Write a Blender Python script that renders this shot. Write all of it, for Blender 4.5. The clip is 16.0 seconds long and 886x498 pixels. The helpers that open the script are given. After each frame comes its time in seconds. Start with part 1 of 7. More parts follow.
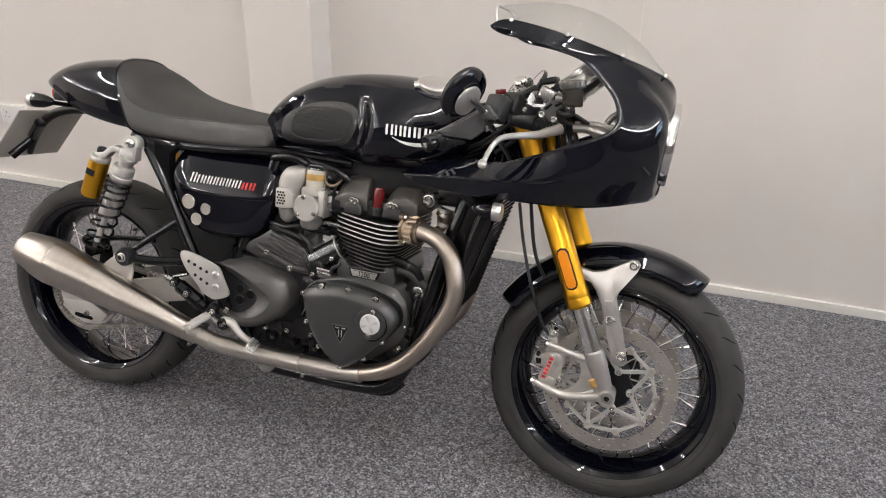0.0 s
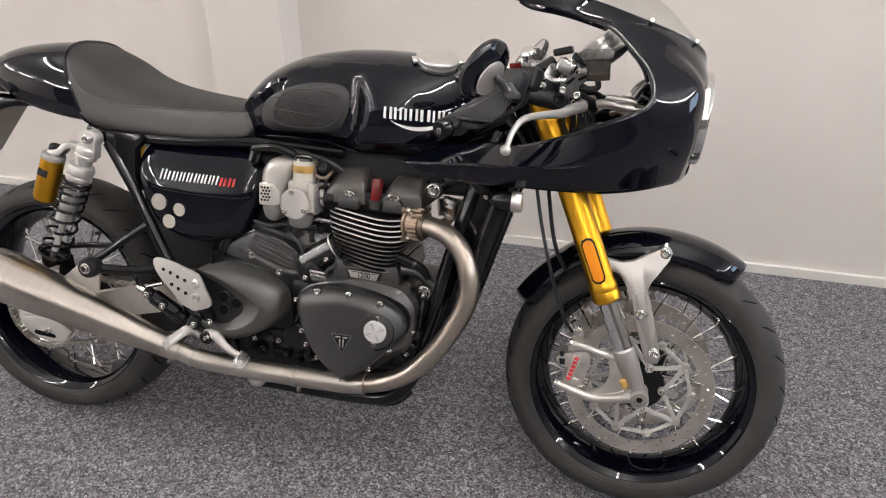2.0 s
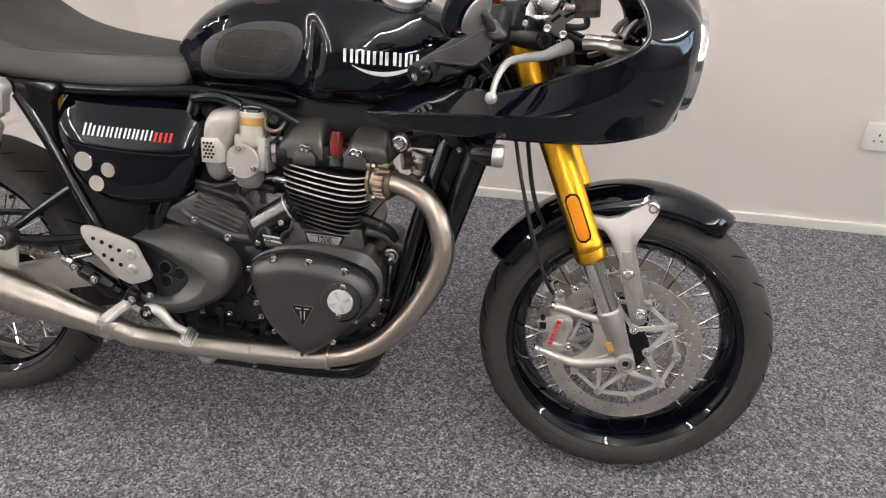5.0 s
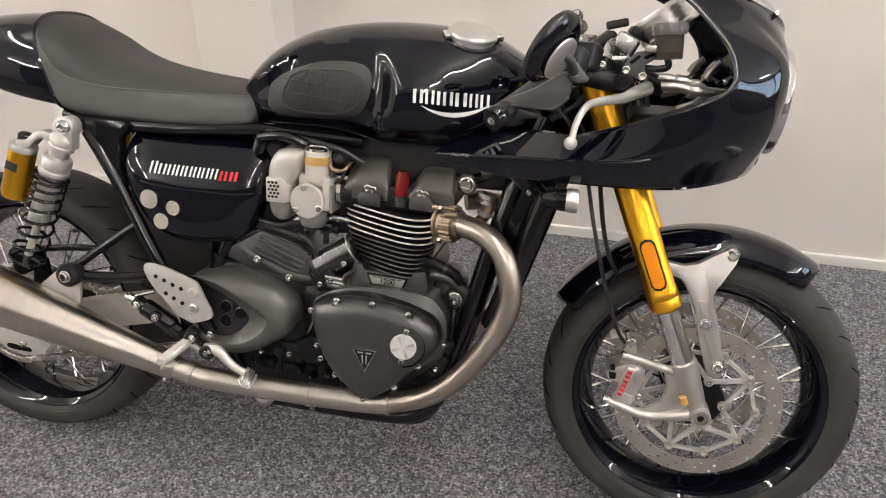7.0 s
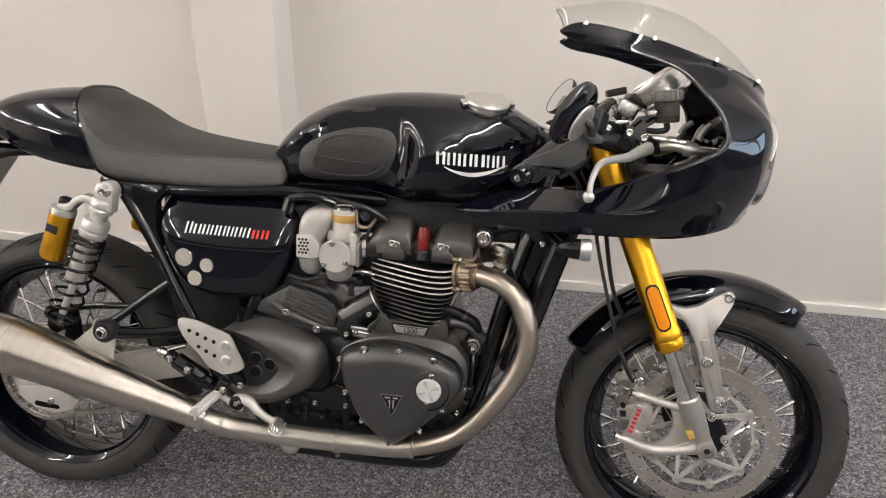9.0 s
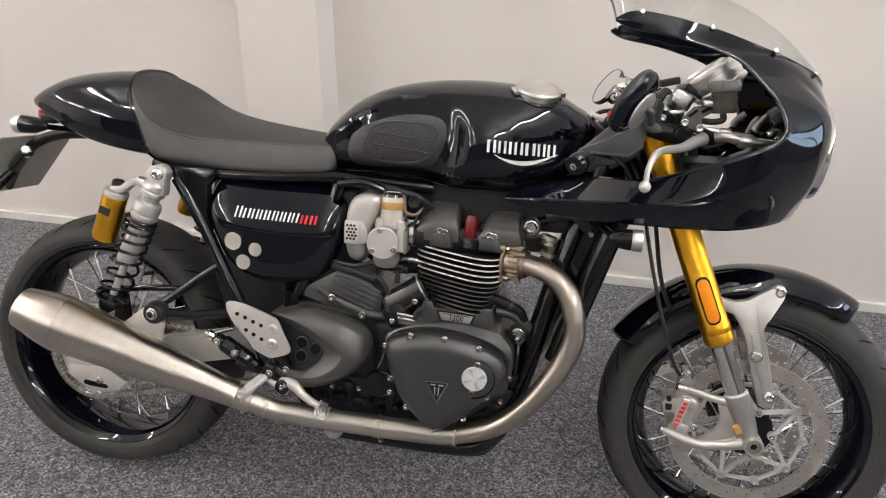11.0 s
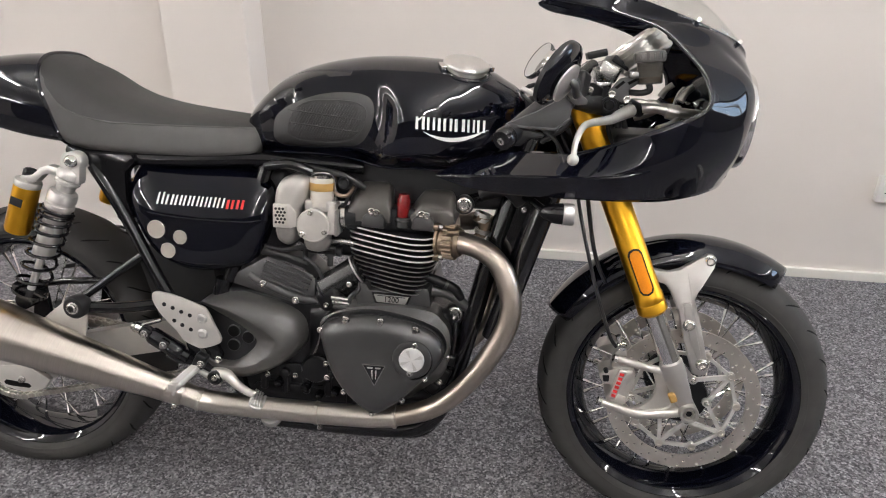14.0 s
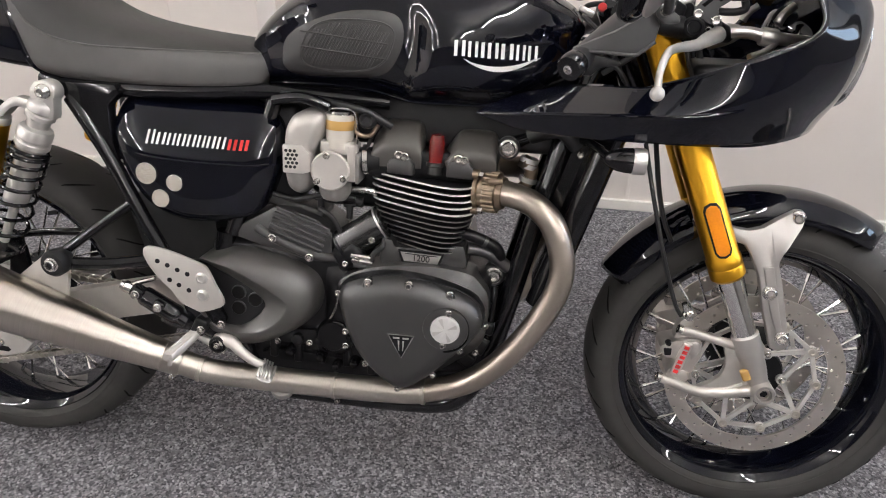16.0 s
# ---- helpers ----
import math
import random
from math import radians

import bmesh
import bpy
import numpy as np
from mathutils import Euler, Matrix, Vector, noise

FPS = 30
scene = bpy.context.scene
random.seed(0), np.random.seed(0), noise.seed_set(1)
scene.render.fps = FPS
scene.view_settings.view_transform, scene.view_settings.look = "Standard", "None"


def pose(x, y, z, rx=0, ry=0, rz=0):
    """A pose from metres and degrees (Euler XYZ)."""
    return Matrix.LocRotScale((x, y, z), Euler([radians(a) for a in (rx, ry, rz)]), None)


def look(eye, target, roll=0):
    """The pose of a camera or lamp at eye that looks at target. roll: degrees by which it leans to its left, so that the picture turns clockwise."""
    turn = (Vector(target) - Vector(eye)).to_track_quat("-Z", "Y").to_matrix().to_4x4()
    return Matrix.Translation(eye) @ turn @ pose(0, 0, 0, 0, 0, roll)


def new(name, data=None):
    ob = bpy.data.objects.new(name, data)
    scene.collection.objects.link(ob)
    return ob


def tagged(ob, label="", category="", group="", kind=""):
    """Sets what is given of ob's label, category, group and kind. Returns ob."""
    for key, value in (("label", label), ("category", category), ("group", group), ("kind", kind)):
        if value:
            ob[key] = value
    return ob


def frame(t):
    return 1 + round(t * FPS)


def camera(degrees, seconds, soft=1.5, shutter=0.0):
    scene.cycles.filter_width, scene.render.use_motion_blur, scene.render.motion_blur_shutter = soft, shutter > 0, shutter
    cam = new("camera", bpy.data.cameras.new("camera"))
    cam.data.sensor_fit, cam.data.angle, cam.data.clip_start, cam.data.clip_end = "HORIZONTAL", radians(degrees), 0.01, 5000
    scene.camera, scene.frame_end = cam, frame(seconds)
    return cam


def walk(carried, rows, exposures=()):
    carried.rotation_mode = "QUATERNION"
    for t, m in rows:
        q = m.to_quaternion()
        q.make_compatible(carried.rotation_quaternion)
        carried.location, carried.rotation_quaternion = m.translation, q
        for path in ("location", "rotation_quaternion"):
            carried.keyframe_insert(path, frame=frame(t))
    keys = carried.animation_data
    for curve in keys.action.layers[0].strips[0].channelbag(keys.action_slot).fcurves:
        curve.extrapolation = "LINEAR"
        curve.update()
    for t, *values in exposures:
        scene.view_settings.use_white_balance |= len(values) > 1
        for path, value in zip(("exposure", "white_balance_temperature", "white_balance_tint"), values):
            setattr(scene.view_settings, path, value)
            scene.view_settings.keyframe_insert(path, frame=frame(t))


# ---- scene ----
cam = camera(61.86, 16.0, soft=1.12)
PATH = [
    (0, (1.4544, -1.4104, 1.3262), (0.9205, 0.3043, 0.4459), 0.84),
    (0.5, (1.4872, -1.3468, 1.3265), (0.9619, 0.3616, 0.4291), 1.09),
    (1, (1.5161, -1.2799, 1.3098), (1.0116, 0.4277, 0.3989), 1.17),
    (1.5, (1.4712, -1.2605, 1.3089), (0.9934, 0.4417, 0.3739), 0.85),
    (2, (1.3049, -1.2691, 1.2926), (0.8852, 0.4412, 0.3446), -0.20),
    (2.5, (1.2070, -1.2832, 1.2909), (0.8955, 0.4420, 0.3282), 0.22),
    (3, (1.1869, -1.2760, 1.2880), (0.9124, 0.4617, 0.3367), 1.01),
    (3.5, (1.1790, -1.2569, 1.2882), (0.9098, 0.4755, 0.3257), 1.19),
    (4, (1.1704, -1.2488, 1.2842), (0.9167, 0.4757, 0.3036), 1.18),
    (4.2, (1.1712, -1.2439, 1.2786), (0.9234, 0.4718, 0.2811), 1.04),
    (6.3, (1.2738, -0.9997, 1.2168), (1.0688, 0.6283, 0.0732), 1.97),
    (6.5, (1.2484, -1.0278, 1.2312), (0.9862, 0.6171, 0.1242), 1.48),
    (7, (1.1516, -1.1082, 1.2535), (0.8079, 0.5806, 0.2386), 0.33),
    (7.5, (1.0907, -1.1779, 1.2713), (0.7616, 0.5526, 0.3242), -0.10),
    (8, (1.0800, -1.2061, 1.2801), (0.7931, 0.5590, 0.3844), 0.23),
    (8.2, (1.0798, -1.2103, 1.2846), (0.8070, 0.5634, 0.4016), 0.39),
    (10.3, (1.0462, -1.2437, 1.2768), (0.7511, 0.5384, 0.4183), 0.82),
    (10.5, (1.0401, -1.2415, 1.2792), (0.7316, 0.5332, 0.4101), 0.74),
    (11, (1.0289, -1.2387, 1.2733), (0.6925, 0.5246, 0.3916), 0.64),
    (11.5, (1.0280, -1.2375, 1.2788), (0.6864, 0.5209, 0.3891), 0.49),
    (12, (1.0290, -1.2411, 1.2762), (0.6958, 0.5229, 0.3945), 0.40),
    (12.5, (1.0351, -1.2385, 1.2749), (0.7321, 0.5302, 0.3917), 0.29),
    (13, (1.0453, -1.2373, 1.2745), (0.7901, 0.5346, 0.3828), 0.33),
    (13.5, (1.0559, -1.2323, 1.2675), (0.8362, 0.5386, 0.3644), 0.43),
    (14, (1.0545, -1.2144, 1.2617), (0.8603, 0.5469, 0.3344), 0.64),
    (14.5, (1.0402, -1.1992, 1.2423), (0.8595, 0.5490, 0.2878), 1.01),
    (15, (1.0276, -1.1907, 1.2309), (0.8454, 0.5404, 0.2460), 1.29),
    (15.5, (1.0109, -1.1405, 1.2040), (0.8178, 0.5714, 0.1881), 1.30),
    (16, (0.9818, -1.0264, 1.1795), (0.7778, 0.6520, 0.1112), 0.95),
]
walk(cam, [(t, look(eye, target, roll)) for t, eye, target, roll in PATH],
     [(0.0, -0.08, 6250, 11), (1.0, -0.05, 6250, 11), (2.0, 0.02, 6230, 12), (4.0, 0.05, 6220, 13), (6.5, 0.13, 6480, 11), (8.0, 0.02, 6500, 11), (10.5, 0.02, 6250, 10), (12.5, 0.02, 6230, 10), (14.0, 0.06, 6200, 11), (16.0, 0.13, 6200, 12)])

# ---- light ----
world = bpy.data.worlds.new("sky")
scene.world = world
world.use_nodes = True
wn = world.node_tree.nodes
sky = wn.new("ShaderNodeTexSky")
sky.sky_type = "NISHITA"
sky.sun_disc = False
sky.sun_elevation = radians(35)
sky.sun_rotation = radians(200)
wn["Background"].inputs[1].default_value = 0.12
world.node_tree.links.new(sky.outputs[0], wn["Background"].inputs[0])

TUBE_POWER = 110.0
WINDOW_POWER = 26.0


# ---- materials ----
def material(name, color, rough=0.5, metal=0.0, coat=0.0, vary=0.0, scale=30.0, bump=0.0, bump_scale=400.0,
             stretch=None, rough_vary=0.0, emit=0.0, per_piece=0.0, specular=0.5, wear=0.0):
    m = bpy.data.materials.new(name)
    m.use_nodes = True
    nt = m.node_tree
    n, l = nt.nodes, nt.links
    b = n["Principled BSDF"]
    b.inputs["Base Color"].default_value = (*color, 1)
    b.inputs["Roughness"].default_value = rough
    b.inputs["Metallic"].default_value = metal
    b.inputs["Coat Weight"].default_value = coat
    b.inputs["Coat Roughness"].default_value = 0.03
    b.inputs["Specular IOR Level"].default_value = specular
    if emit:
        b.inputs["Emission Color"].default_value = (*color, 1)
        b.inputs["Emission Strength"].default_value = emit
    co = n.new("ShaderNodeTexCoord")
    mp = n.new("ShaderNodeMapping")
    if stretch:
        mp.inputs["Scale"].default_value = stretch
    l.new(co.outputs["Object"], mp.inputs["Vector"])
    if vary or rough_vary:
        a = n.new("ShaderNodeTexNoise")
        a.inputs["Scale"].default_value = scale
        a.inputs["Detail"].default_value = 6
        l.new(mp.outputs[0], a.inputs["Vector"])
        if vary:
            lo = tuple(max(0, c * (1 - vary)) for c in color)
            hi = tuple(min(1, c * (1 + vary)) for c in color)
            r = n.new("ShaderNodeValToRGB")
            r.color_ramp.elements[0].position, r.color_ramp.elements[1].position = 0.3, 0.7
            r.color_ramp.elements[0].color, r.color_ramp.elements[1].color = (*lo, 1), (*hi, 1)
            l.new(a.outputs["Fac"], r.inputs[0])
            out = r.outputs[0]
            if per_piece:
                oi = n.new("ShaderNodeObjectInfo")
                h = n.new("ShaderNodeHueSaturation")
                mr = n.new("ShaderNodeMapRange")
                mr.inputs[3].default_value, mr.inputs[4].default_value = 1 - per_piece, 1 + per_piece
                l.new(oi.outputs["Random"], mr.inputs[0])
                l.new(mr.outputs[0], h.inputs["Value"])
                l.new(out, h.inputs["Color"])
                out = h.outputs[0]
            l.new(out, b.inputs["Base Color"])
        if rough_vary:
            mr = n.new("ShaderNodeMapRange")
            mr.inputs[3].default_value, mr.inputs[4].default_value = max(0, rough - rough_vary), rough + rough_vary
            l.new(a.outputs["Fac"], mr.inputs[0])
            l.new(mr.outputs[0], b.inputs["Roughness"])
    if bump:
        a = n.new("ShaderNodeTexNoise")
        a.inputs["Scale"].default_value = bump_scale
        a.inputs["Detail"].default_value = 3
        l.new(mp.outputs[0], a.inputs["Vector"])
        bp = n.new("ShaderNodeBump")
        bp.inputs["Strength"].default_value = bump
        bp.inputs["Distance"].default_value = 0.002
        l.new(a.outputs["Fac"], bp.inputs["Height"])
        l.new(bp.outputs[0], b.inputs["Normal"])
    return m


def carpet_material():
    m = bpy.data.materials.new("carpet")
    m.use_nodes = True
    nt = m.node_tree
    n, l = nt.nodes, nt.links
    b = n["Principled BSDF"]
    b.inputs["Roughness"].default_value = 0.95
    b.inputs["Specular IOR Level"].default_value = 0.1
    b.inputs["Sheen Weight"].default_value = 0.15
    co = n.new("ShaderNodeTexCoord")
    v = n.new("ShaderNodeTexVoronoi")
    v.inputs["Scale"].default_value = 230
    l.new(co.outputs["Object"], v.inputs["Vector"])
    sep = n.new("ShaderNodeSeparateColor")
    l.new(v.outputs["Color"], sep.inputs[0])
    r = n.new("ShaderNodeValToRGB")
    e = r.color_ramp.elements
    e[0].position, e[0].color = 0.0, (0.040, 0.039, 0.044, 1)
    e[1].position, e[1].color = 1.0, (0.345, 0.335, 0.350, 1)
    x = e.new(0.45)
    x.color = (0.122, 0.118, 0.127, 1)
    x = e.new(0.8)
    x.color = (0.208, 0.201, 0.214, 1)
    l.new(sep.outputs[0], r.inputs[0])
    big = n.new("ShaderNodeTexNoise")
    big.inputs["Scale"].default_value = 45
    big.inputs["Detail"].default_value = 5
    l.new(co.outputs["Object"], big.inputs["Vector"])
    mr = n.new("ShaderNodeMapRange")
    mr.inputs[1].default_value, mr.inputs[2].default_value = 0.3, 0.7
    mr.inputs[3].default_value, mr.inputs[4].default_value = 0.74, 1.26
    l.new(big.outputs["Fac"], mr.inputs[0])
    hs = n.new("ShaderNodeHueSaturation")
    l.new(r.outputs[0], hs.inputs["Color"])
    l.new(mr.outputs[0], hs.inputs["Value"])
    l.new(hs.outputs[0], b.inputs["Base Color"])
    bp = n.new("ShaderNodeBump")
    bp.inputs["Strength"].default_value = 0.8
    bp.inputs["Distance"].default_value = 0.004
    fine = n.new("ShaderNodeTexNoise")
    fine.inputs["Scale"].default_value = 260
    fine.inputs["Detail"].default_value = 4
    l.new(co.outputs["Object"], fine.inputs["Vector"])
    l.new(fine.outputs["Fac"], bp.inputs["Height"])
    l.new(bp.outputs[0], b.inputs["Normal"])
    return m


def glass_material(name, color, rough=0.0):
    m = bpy.data.materials.new(name)
    m.use_nodes = True
    b = m.node_tree.nodes["Principled BSDF"]
    b.inputs["Base Color"].default_value = (*color, 1)
    b.inputs["Transmission Weight"].default_value = 1.0
    b.inputs["Roughness"].default_value = rough
    b.inputs["IOR"].default_value = 1.3
    return m


def clear_sheet(name, tint=(0.97, 0.975, 0.97)):
    """Thin clear plastic: see-through, with a gloss that grows at glancing angles."""
    m = bpy.data.materials.new(name)
    m.use_nodes = True
    nt = m.node_tree
    n, l = nt.nodes, nt.links
    n.remove(n["Principled BSDF"])
    t, g, mix, fr = n.new("ShaderNodeBsdfTransparent"), n.new("ShaderNodeBsdfGlossy"), n.new("ShaderNodeMixShader"), n.new("ShaderNodeLayerWeight")
    t.inputs[0].default_value = (*tint, 1)
    g.inputs["Roughness"].default_value = 0.09
    pw, ma = n.new("ShaderNodeMath"), n.new("ShaderNodeMath")
    pw.operation, pw.inputs[1].default_value = "POWER", 4.0
    ma.operation, ma.inputs[1].default_value, ma.inputs[2].default_value = "MULTIPLY_ADD", 0.25, 0.010
    l.new(fr.outputs["Facing"], pw.inputs[0])
    l.new(pw.outputs[0], ma.inputs[0])
    l.new(ma.outputs[0], mix.inputs[0])
    l.new(t.outputs[0], mix.inputs[1])
    l.new(g.outputs[0], mix.inputs[2])
    l.new(mix.outputs[0], n["Material Output"].inputs[0])
    return m


CARPET = carpet_material()
WALL = material("wall_paint", (0.75, 0.70, 0.655), 0.6, vary=0.03, scale=1.7, bump=0.05, bump_scale=180)
TRIM = material("white_gloss_paint", (0.80, 0.77, 0.72), 0.3, vary=0.02, scale=8)
# Unseen walls' grey, set dark so the gloss black reflects a dim room
WALL_FAR = material("unseen_wall_dark", (0.14, 0.136, 0.133), 0.7, vary=0.05, scale=2)
CEILING = material("ceiling_tile", (0.86, 0.85, 0.82), 0.85, vary=0.04, scale=60, bump=0.2, bump_scale=250)
PLASTIC_WHITE = material("white_plastic", (0.83, 0.81, 0.78), 0.3, vary=0.02, scale=20)
TUBE_GLOW = material("tube_glow", (1.0, 0.945, 0.885), 0.5, emit=TUBE_POWER)
PAINT = material("gloss_black_paint", (0.0020, 0.0024, 0.0055), 0.035, rough_vary=0.015, scale=14, bump=0.003, bump_scale=14)
FRAME_BLACK = material("black_frame_paint", (0.004, 0.004, 0.005), 0.12, rough_vary=0.05, scale=25)
CASE = material("black_engine_case", (0.0165, 0.0162, 0.0163), 0.38, vary=0.15, scale=35, rough_vary=0.05, bump=0.10, bump_scale=900, specular=1.0)
# CASE made lighter and browner: sheen on the sloping cam covers, as colour
CASE_LIT_CAM = material("cam_cover_case_lit", (0.056, 0.0515, 0.0465), 0.32, vary=0.10, scale=40, rough_vary=0.05, bump=0.08, bump_scale=900, specular=0.9)
# Lighter copy of CASE: light on the upward-facing gearbox dome put into colour
CASE_LIT_GEAR = material("gear_cover_case_lit", (0.041, 0.039, 0.037), 0.42, vary=0.10, scale=40, rough_vary=0.05, bump=0.08, bump_scale=900, specular=0.9)
STARTER = material("starter_lacquer", (0.010, 0.010, 0.010), 0.26, vary=0.1, scale=40, specular=0.9)
# Near-black castings; tone and gloss also lowered for shade in crevices
CASE_DARK = material("dark_casting_and_shade", (0.006, 0.006, 0.007), 0.32, vary=0.25, scale=50, bump=0.25, bump_scale=500, specular=0.3)
PLASTIC = material("matt_black_plastic", (0.012, 0.012, 0.013), 0.42, specular=0.3, vary=0.12, scale=60, bump=0.1, bump_scale=900)
ARM_GREY = material("charcoal_cast_arm", (0.040, 0.040, 0.041), 0.48, vary=0.10, scale=60, bump=0.08, bump_scale=900, specular=0.6)
RUBBER = material("tyre_rubber", (0.035, 0.0335, 0.032), 0.62, specular=0.3, vary=0.18, scale=22, rough_vary=0.08, bump=0.15, bump_scale=700)
# Flat black for fins and digits, and for shade painted into slots
BLACK_AND_SHADE = material("flat_black_and_shade", (0.004, 0.004, 0.004), 0.85, vary=0.1, specular=0.1)
VINYL = material("grey_seat_vinyl", (0.066, 0.064, 0.0625), 0.5, vary=0.06, scale=40, bump=0.25, bump_scale=1400)
PAD_RUBBER = material("knee_pad_rubber", (0.034, 0.033, 0.033), 0.52, vary=0.08, scale=60, bump=0.15, bump_scale=900)
SUEDE = material("dark_seat_cover", (0.024, 0.0232, 0.0225), 0.62, vary=0.08, scale=40, bump=0.25, bump_scale=1400)
STEEL = material("brushed_steel", (0.60, 0.56, 0.50), 0.30, 1.0, vary=0.05, scale=9, stretch=(30, 1, 30), rough_vary=0.05)
SPUN = material("spun_steel", (0.55, 0.505, 0.45), 0.30, 1.0, vary=0.06, scale=9, stretch=(60, 1, 1), rough_vary=0.05)
_b = SPUN.node_tree.nodes["Principled BSDF"]
_b.inputs["Anisotropic"].default_value, _b.inputs["Anisotropic Rotation"].default_value = 0.85, 0.25
_t = SPUN.node_tree.nodes.new("ShaderNodeTangent")
_t.direction_type, _t.axis = "RADIAL", "X"
SPUN.node_tree.links.new(_t.outputs[0], _b.inputs["Tangent"])
CHAIN = material("oiled_chain_steel", (0.40, 0.38, 0.345), 0.30, 1.0, vary=0.2, scale=90, per_piece=0.15)
HEADER = material("heat_tinted_steel", (0.47, 0.415, 0.355), 0.34, 1.0, vary=0.10, scale=6, rough_vary=0.06, bump=0.02, bump_scale=50)
BRONZE = material("golden_clamp_steel", (0.31, 0.245, 0.18), 0.40, 1.0, vary=0.15, scale=60, rough_vary=0.08)
ALU = material("silver_cast_aluminium", (0.70, 0.685, 0.66), 0.38, 1.0, vary=0.06, scale=40, rough_vary=0.07, bump=0.1, bump_scale=900)
ALU_PAINT = material("silver_paint", (0.50, 0.48, 0.455), 0.40, 0.85, vary=0.04, scale=40, bump=0.05, bump_scale=900)
# Bright and half non-metal: reflected light on machined edges put into colour
FIN_EDGE = material("machined_fin_edge", (0.86, 0.85, 0.83), 0.34, 0.55, vary=0.05, scale=60)
LEVER = material("bright_lever_alloy", (0.60, 0.585, 0.56), 0.30, 0.6, vary=0.05, scale=60, rough_vary=0.05)
PALE = material("pale_cast_alloy", (0.57, 0.545, 0.51), 0.42, 0.6, vary=0.05, scale=40, rough_vary=0.05, bump=0.06, bump_scale=900)
CALIPER = material("warm_silver_casting", (0.52, 0.495, 0.46), 0.38, 0.75, vary=0.06, scale=60, rough_vary=0.06, bump=0.06, bump_scale=700)
CARRIER = material("pale_carrier_aluminium", (0.67, 0.65, 0.62), 0.34, 0.55, vary=0.04, scale=50)
THROTTLE = material("warm_silver_lacquer", (0.50, 0.475, 0.445), 0.40, 0.35, vary=0.05, scale=40, rough_vary=0.05, bump=0.05, bump_scale=900)
THROTTLE_DARK = material("grey_cast_lacquer", (0.22, 0.21, 0.20), 0.45, 0.35, vary=0.12, scale=50, bump=0.12, bump_scale=700)
SATIN = material("satin_silver_casting", (0.56, 0.545, 0.52), 0.38, 0.7, vary=0.05, scale=45, bump=0.08, bump_scale=900)
BRUSHED = material("brushed_aluminium", (0.70, 0.685, 0.66), 0.34, 1.0, vary=0.05, scale=40, rough_vary=0.05)
_b = BRUSHED.node_tree.nodes["Principled BSDF"]
_b.inputs["Anisotropic"].default_value, _b.inputs["Anisotropic Rotation"].default_value = 0.7, 0.25
_t = BRUSHED.node_tree.nodes.new("ShaderNodeTangent")
_t.direction_type, _t.axis = "RADIAL", "Z"
BRUSHED.node_tree.links.new(_t.outputs[0], _b.inputs["Tangent"])
YOKE = material("satin_silver_yoke", (0.36, 0.35, 0.34), 0.26, 1.0, vary=0.08, scale=50, rough_vary=0.06)
GAUGE = material("polished_gauge_shell", (0.70, 0.675, 0.64), 0.33, 1.0, vary=0.06, scale=50, rough_vary=0.05)
STAY = material("satin_stay_steel", (0.46, 0.445, 0.42), 0.36, 1.0, vary=0.10, scale=50, rough_vary=0.06)
CHROME = material("chrome", (0.82, 0.81, 0.79), 0.09, 1.0, rough_vary=0.03, scale=60)
BOLT = material("zinc_bolt", (0.70, 0.68, 0.65), 0.24, 1.0, vary=0.1, scale=90, per_piece=0.1)
GOLD = material("gold_anodised", (0.86, 0.45, 0.03), 0.30, 1.0, vary=0.05, scale=30, rough_vary=0.04)
DISC = material("brake_disc_steel", (0.63, 0.59, 0.54), 0.36, 1.0, vary=0.08, scale=14, rough_vary=0.08, bump=0.05, bump_scale=300)
RED = material("red_plastic", (0.11, 0.003, 0.003), 0.22, vary=0.2, scale=60)
RED_DECAL = material("red_decal", (0.55, 0.02, 0.02), 0.4, vary=0.05)
WHITE_DECAL = material("white_decal", (0.80, 0.80, 0.78), 0.35, vary=0.03)
ORANGE = material("orange_reflector", (0.80, 0.26, 0.01), 0.25, vary=0.06, scale=300)
AMBER = material("brake_fluid", (0.16, 0.085, 0.030), 0.15, vary=0.1, scale=60)
TAN = material("tan_band", (0.45, 0.27, 0.08), 0.4, vary=0.1)
MESH_BEIGE = material("woven_mesh", (0.40, 0.37, 0.32), 0.5, 0.3, vary=0.35, scale=900)
PLATE_GREY = material("plate_back", (0.42, 0.40, 0.36), 0.4, vary=0.05, scale=15)
DASHPOT = material("ivory_plastic", (0.52, 0.49, 0.44), 0.38, vary=0.05, scale=40)
CABLE = material("cable_rubber", (0.010, 0.010, 0.011), 0.4, vary=0.1)
TINT = material("smoked_plastic", (0.050, 0.043, 0.036), 0.20, vary=0.10, scale=60)
TINT.node_tree.nodes["Principled BSDF"].inputs["Alpha"].default_value = 0.84
LID_GREY = material("grey_smoked_lid", (0.085, 0.080, 0.075), 0.28, vary=0.10, scale=60)
CLEAR = clear_sheet("clear_acrylic")
# Opaque pale grey for the highlight along the clear screen's edge
SCREEN_GLINT = material("acrylic_edge_glint", (0.66, 0.64, 0.61), 0.25, vary=0.05, scale=30)
LENS = glass_material("clear_lens", (0.9, 0.92, 0.92), 0.03)
PANE = glass_material("window_glass", (0.95, 0.97, 0.97), 0.0)
MIRROR = material("mirror_glass", (0.85, 0.86, 0.87), 0.02, 1.0)


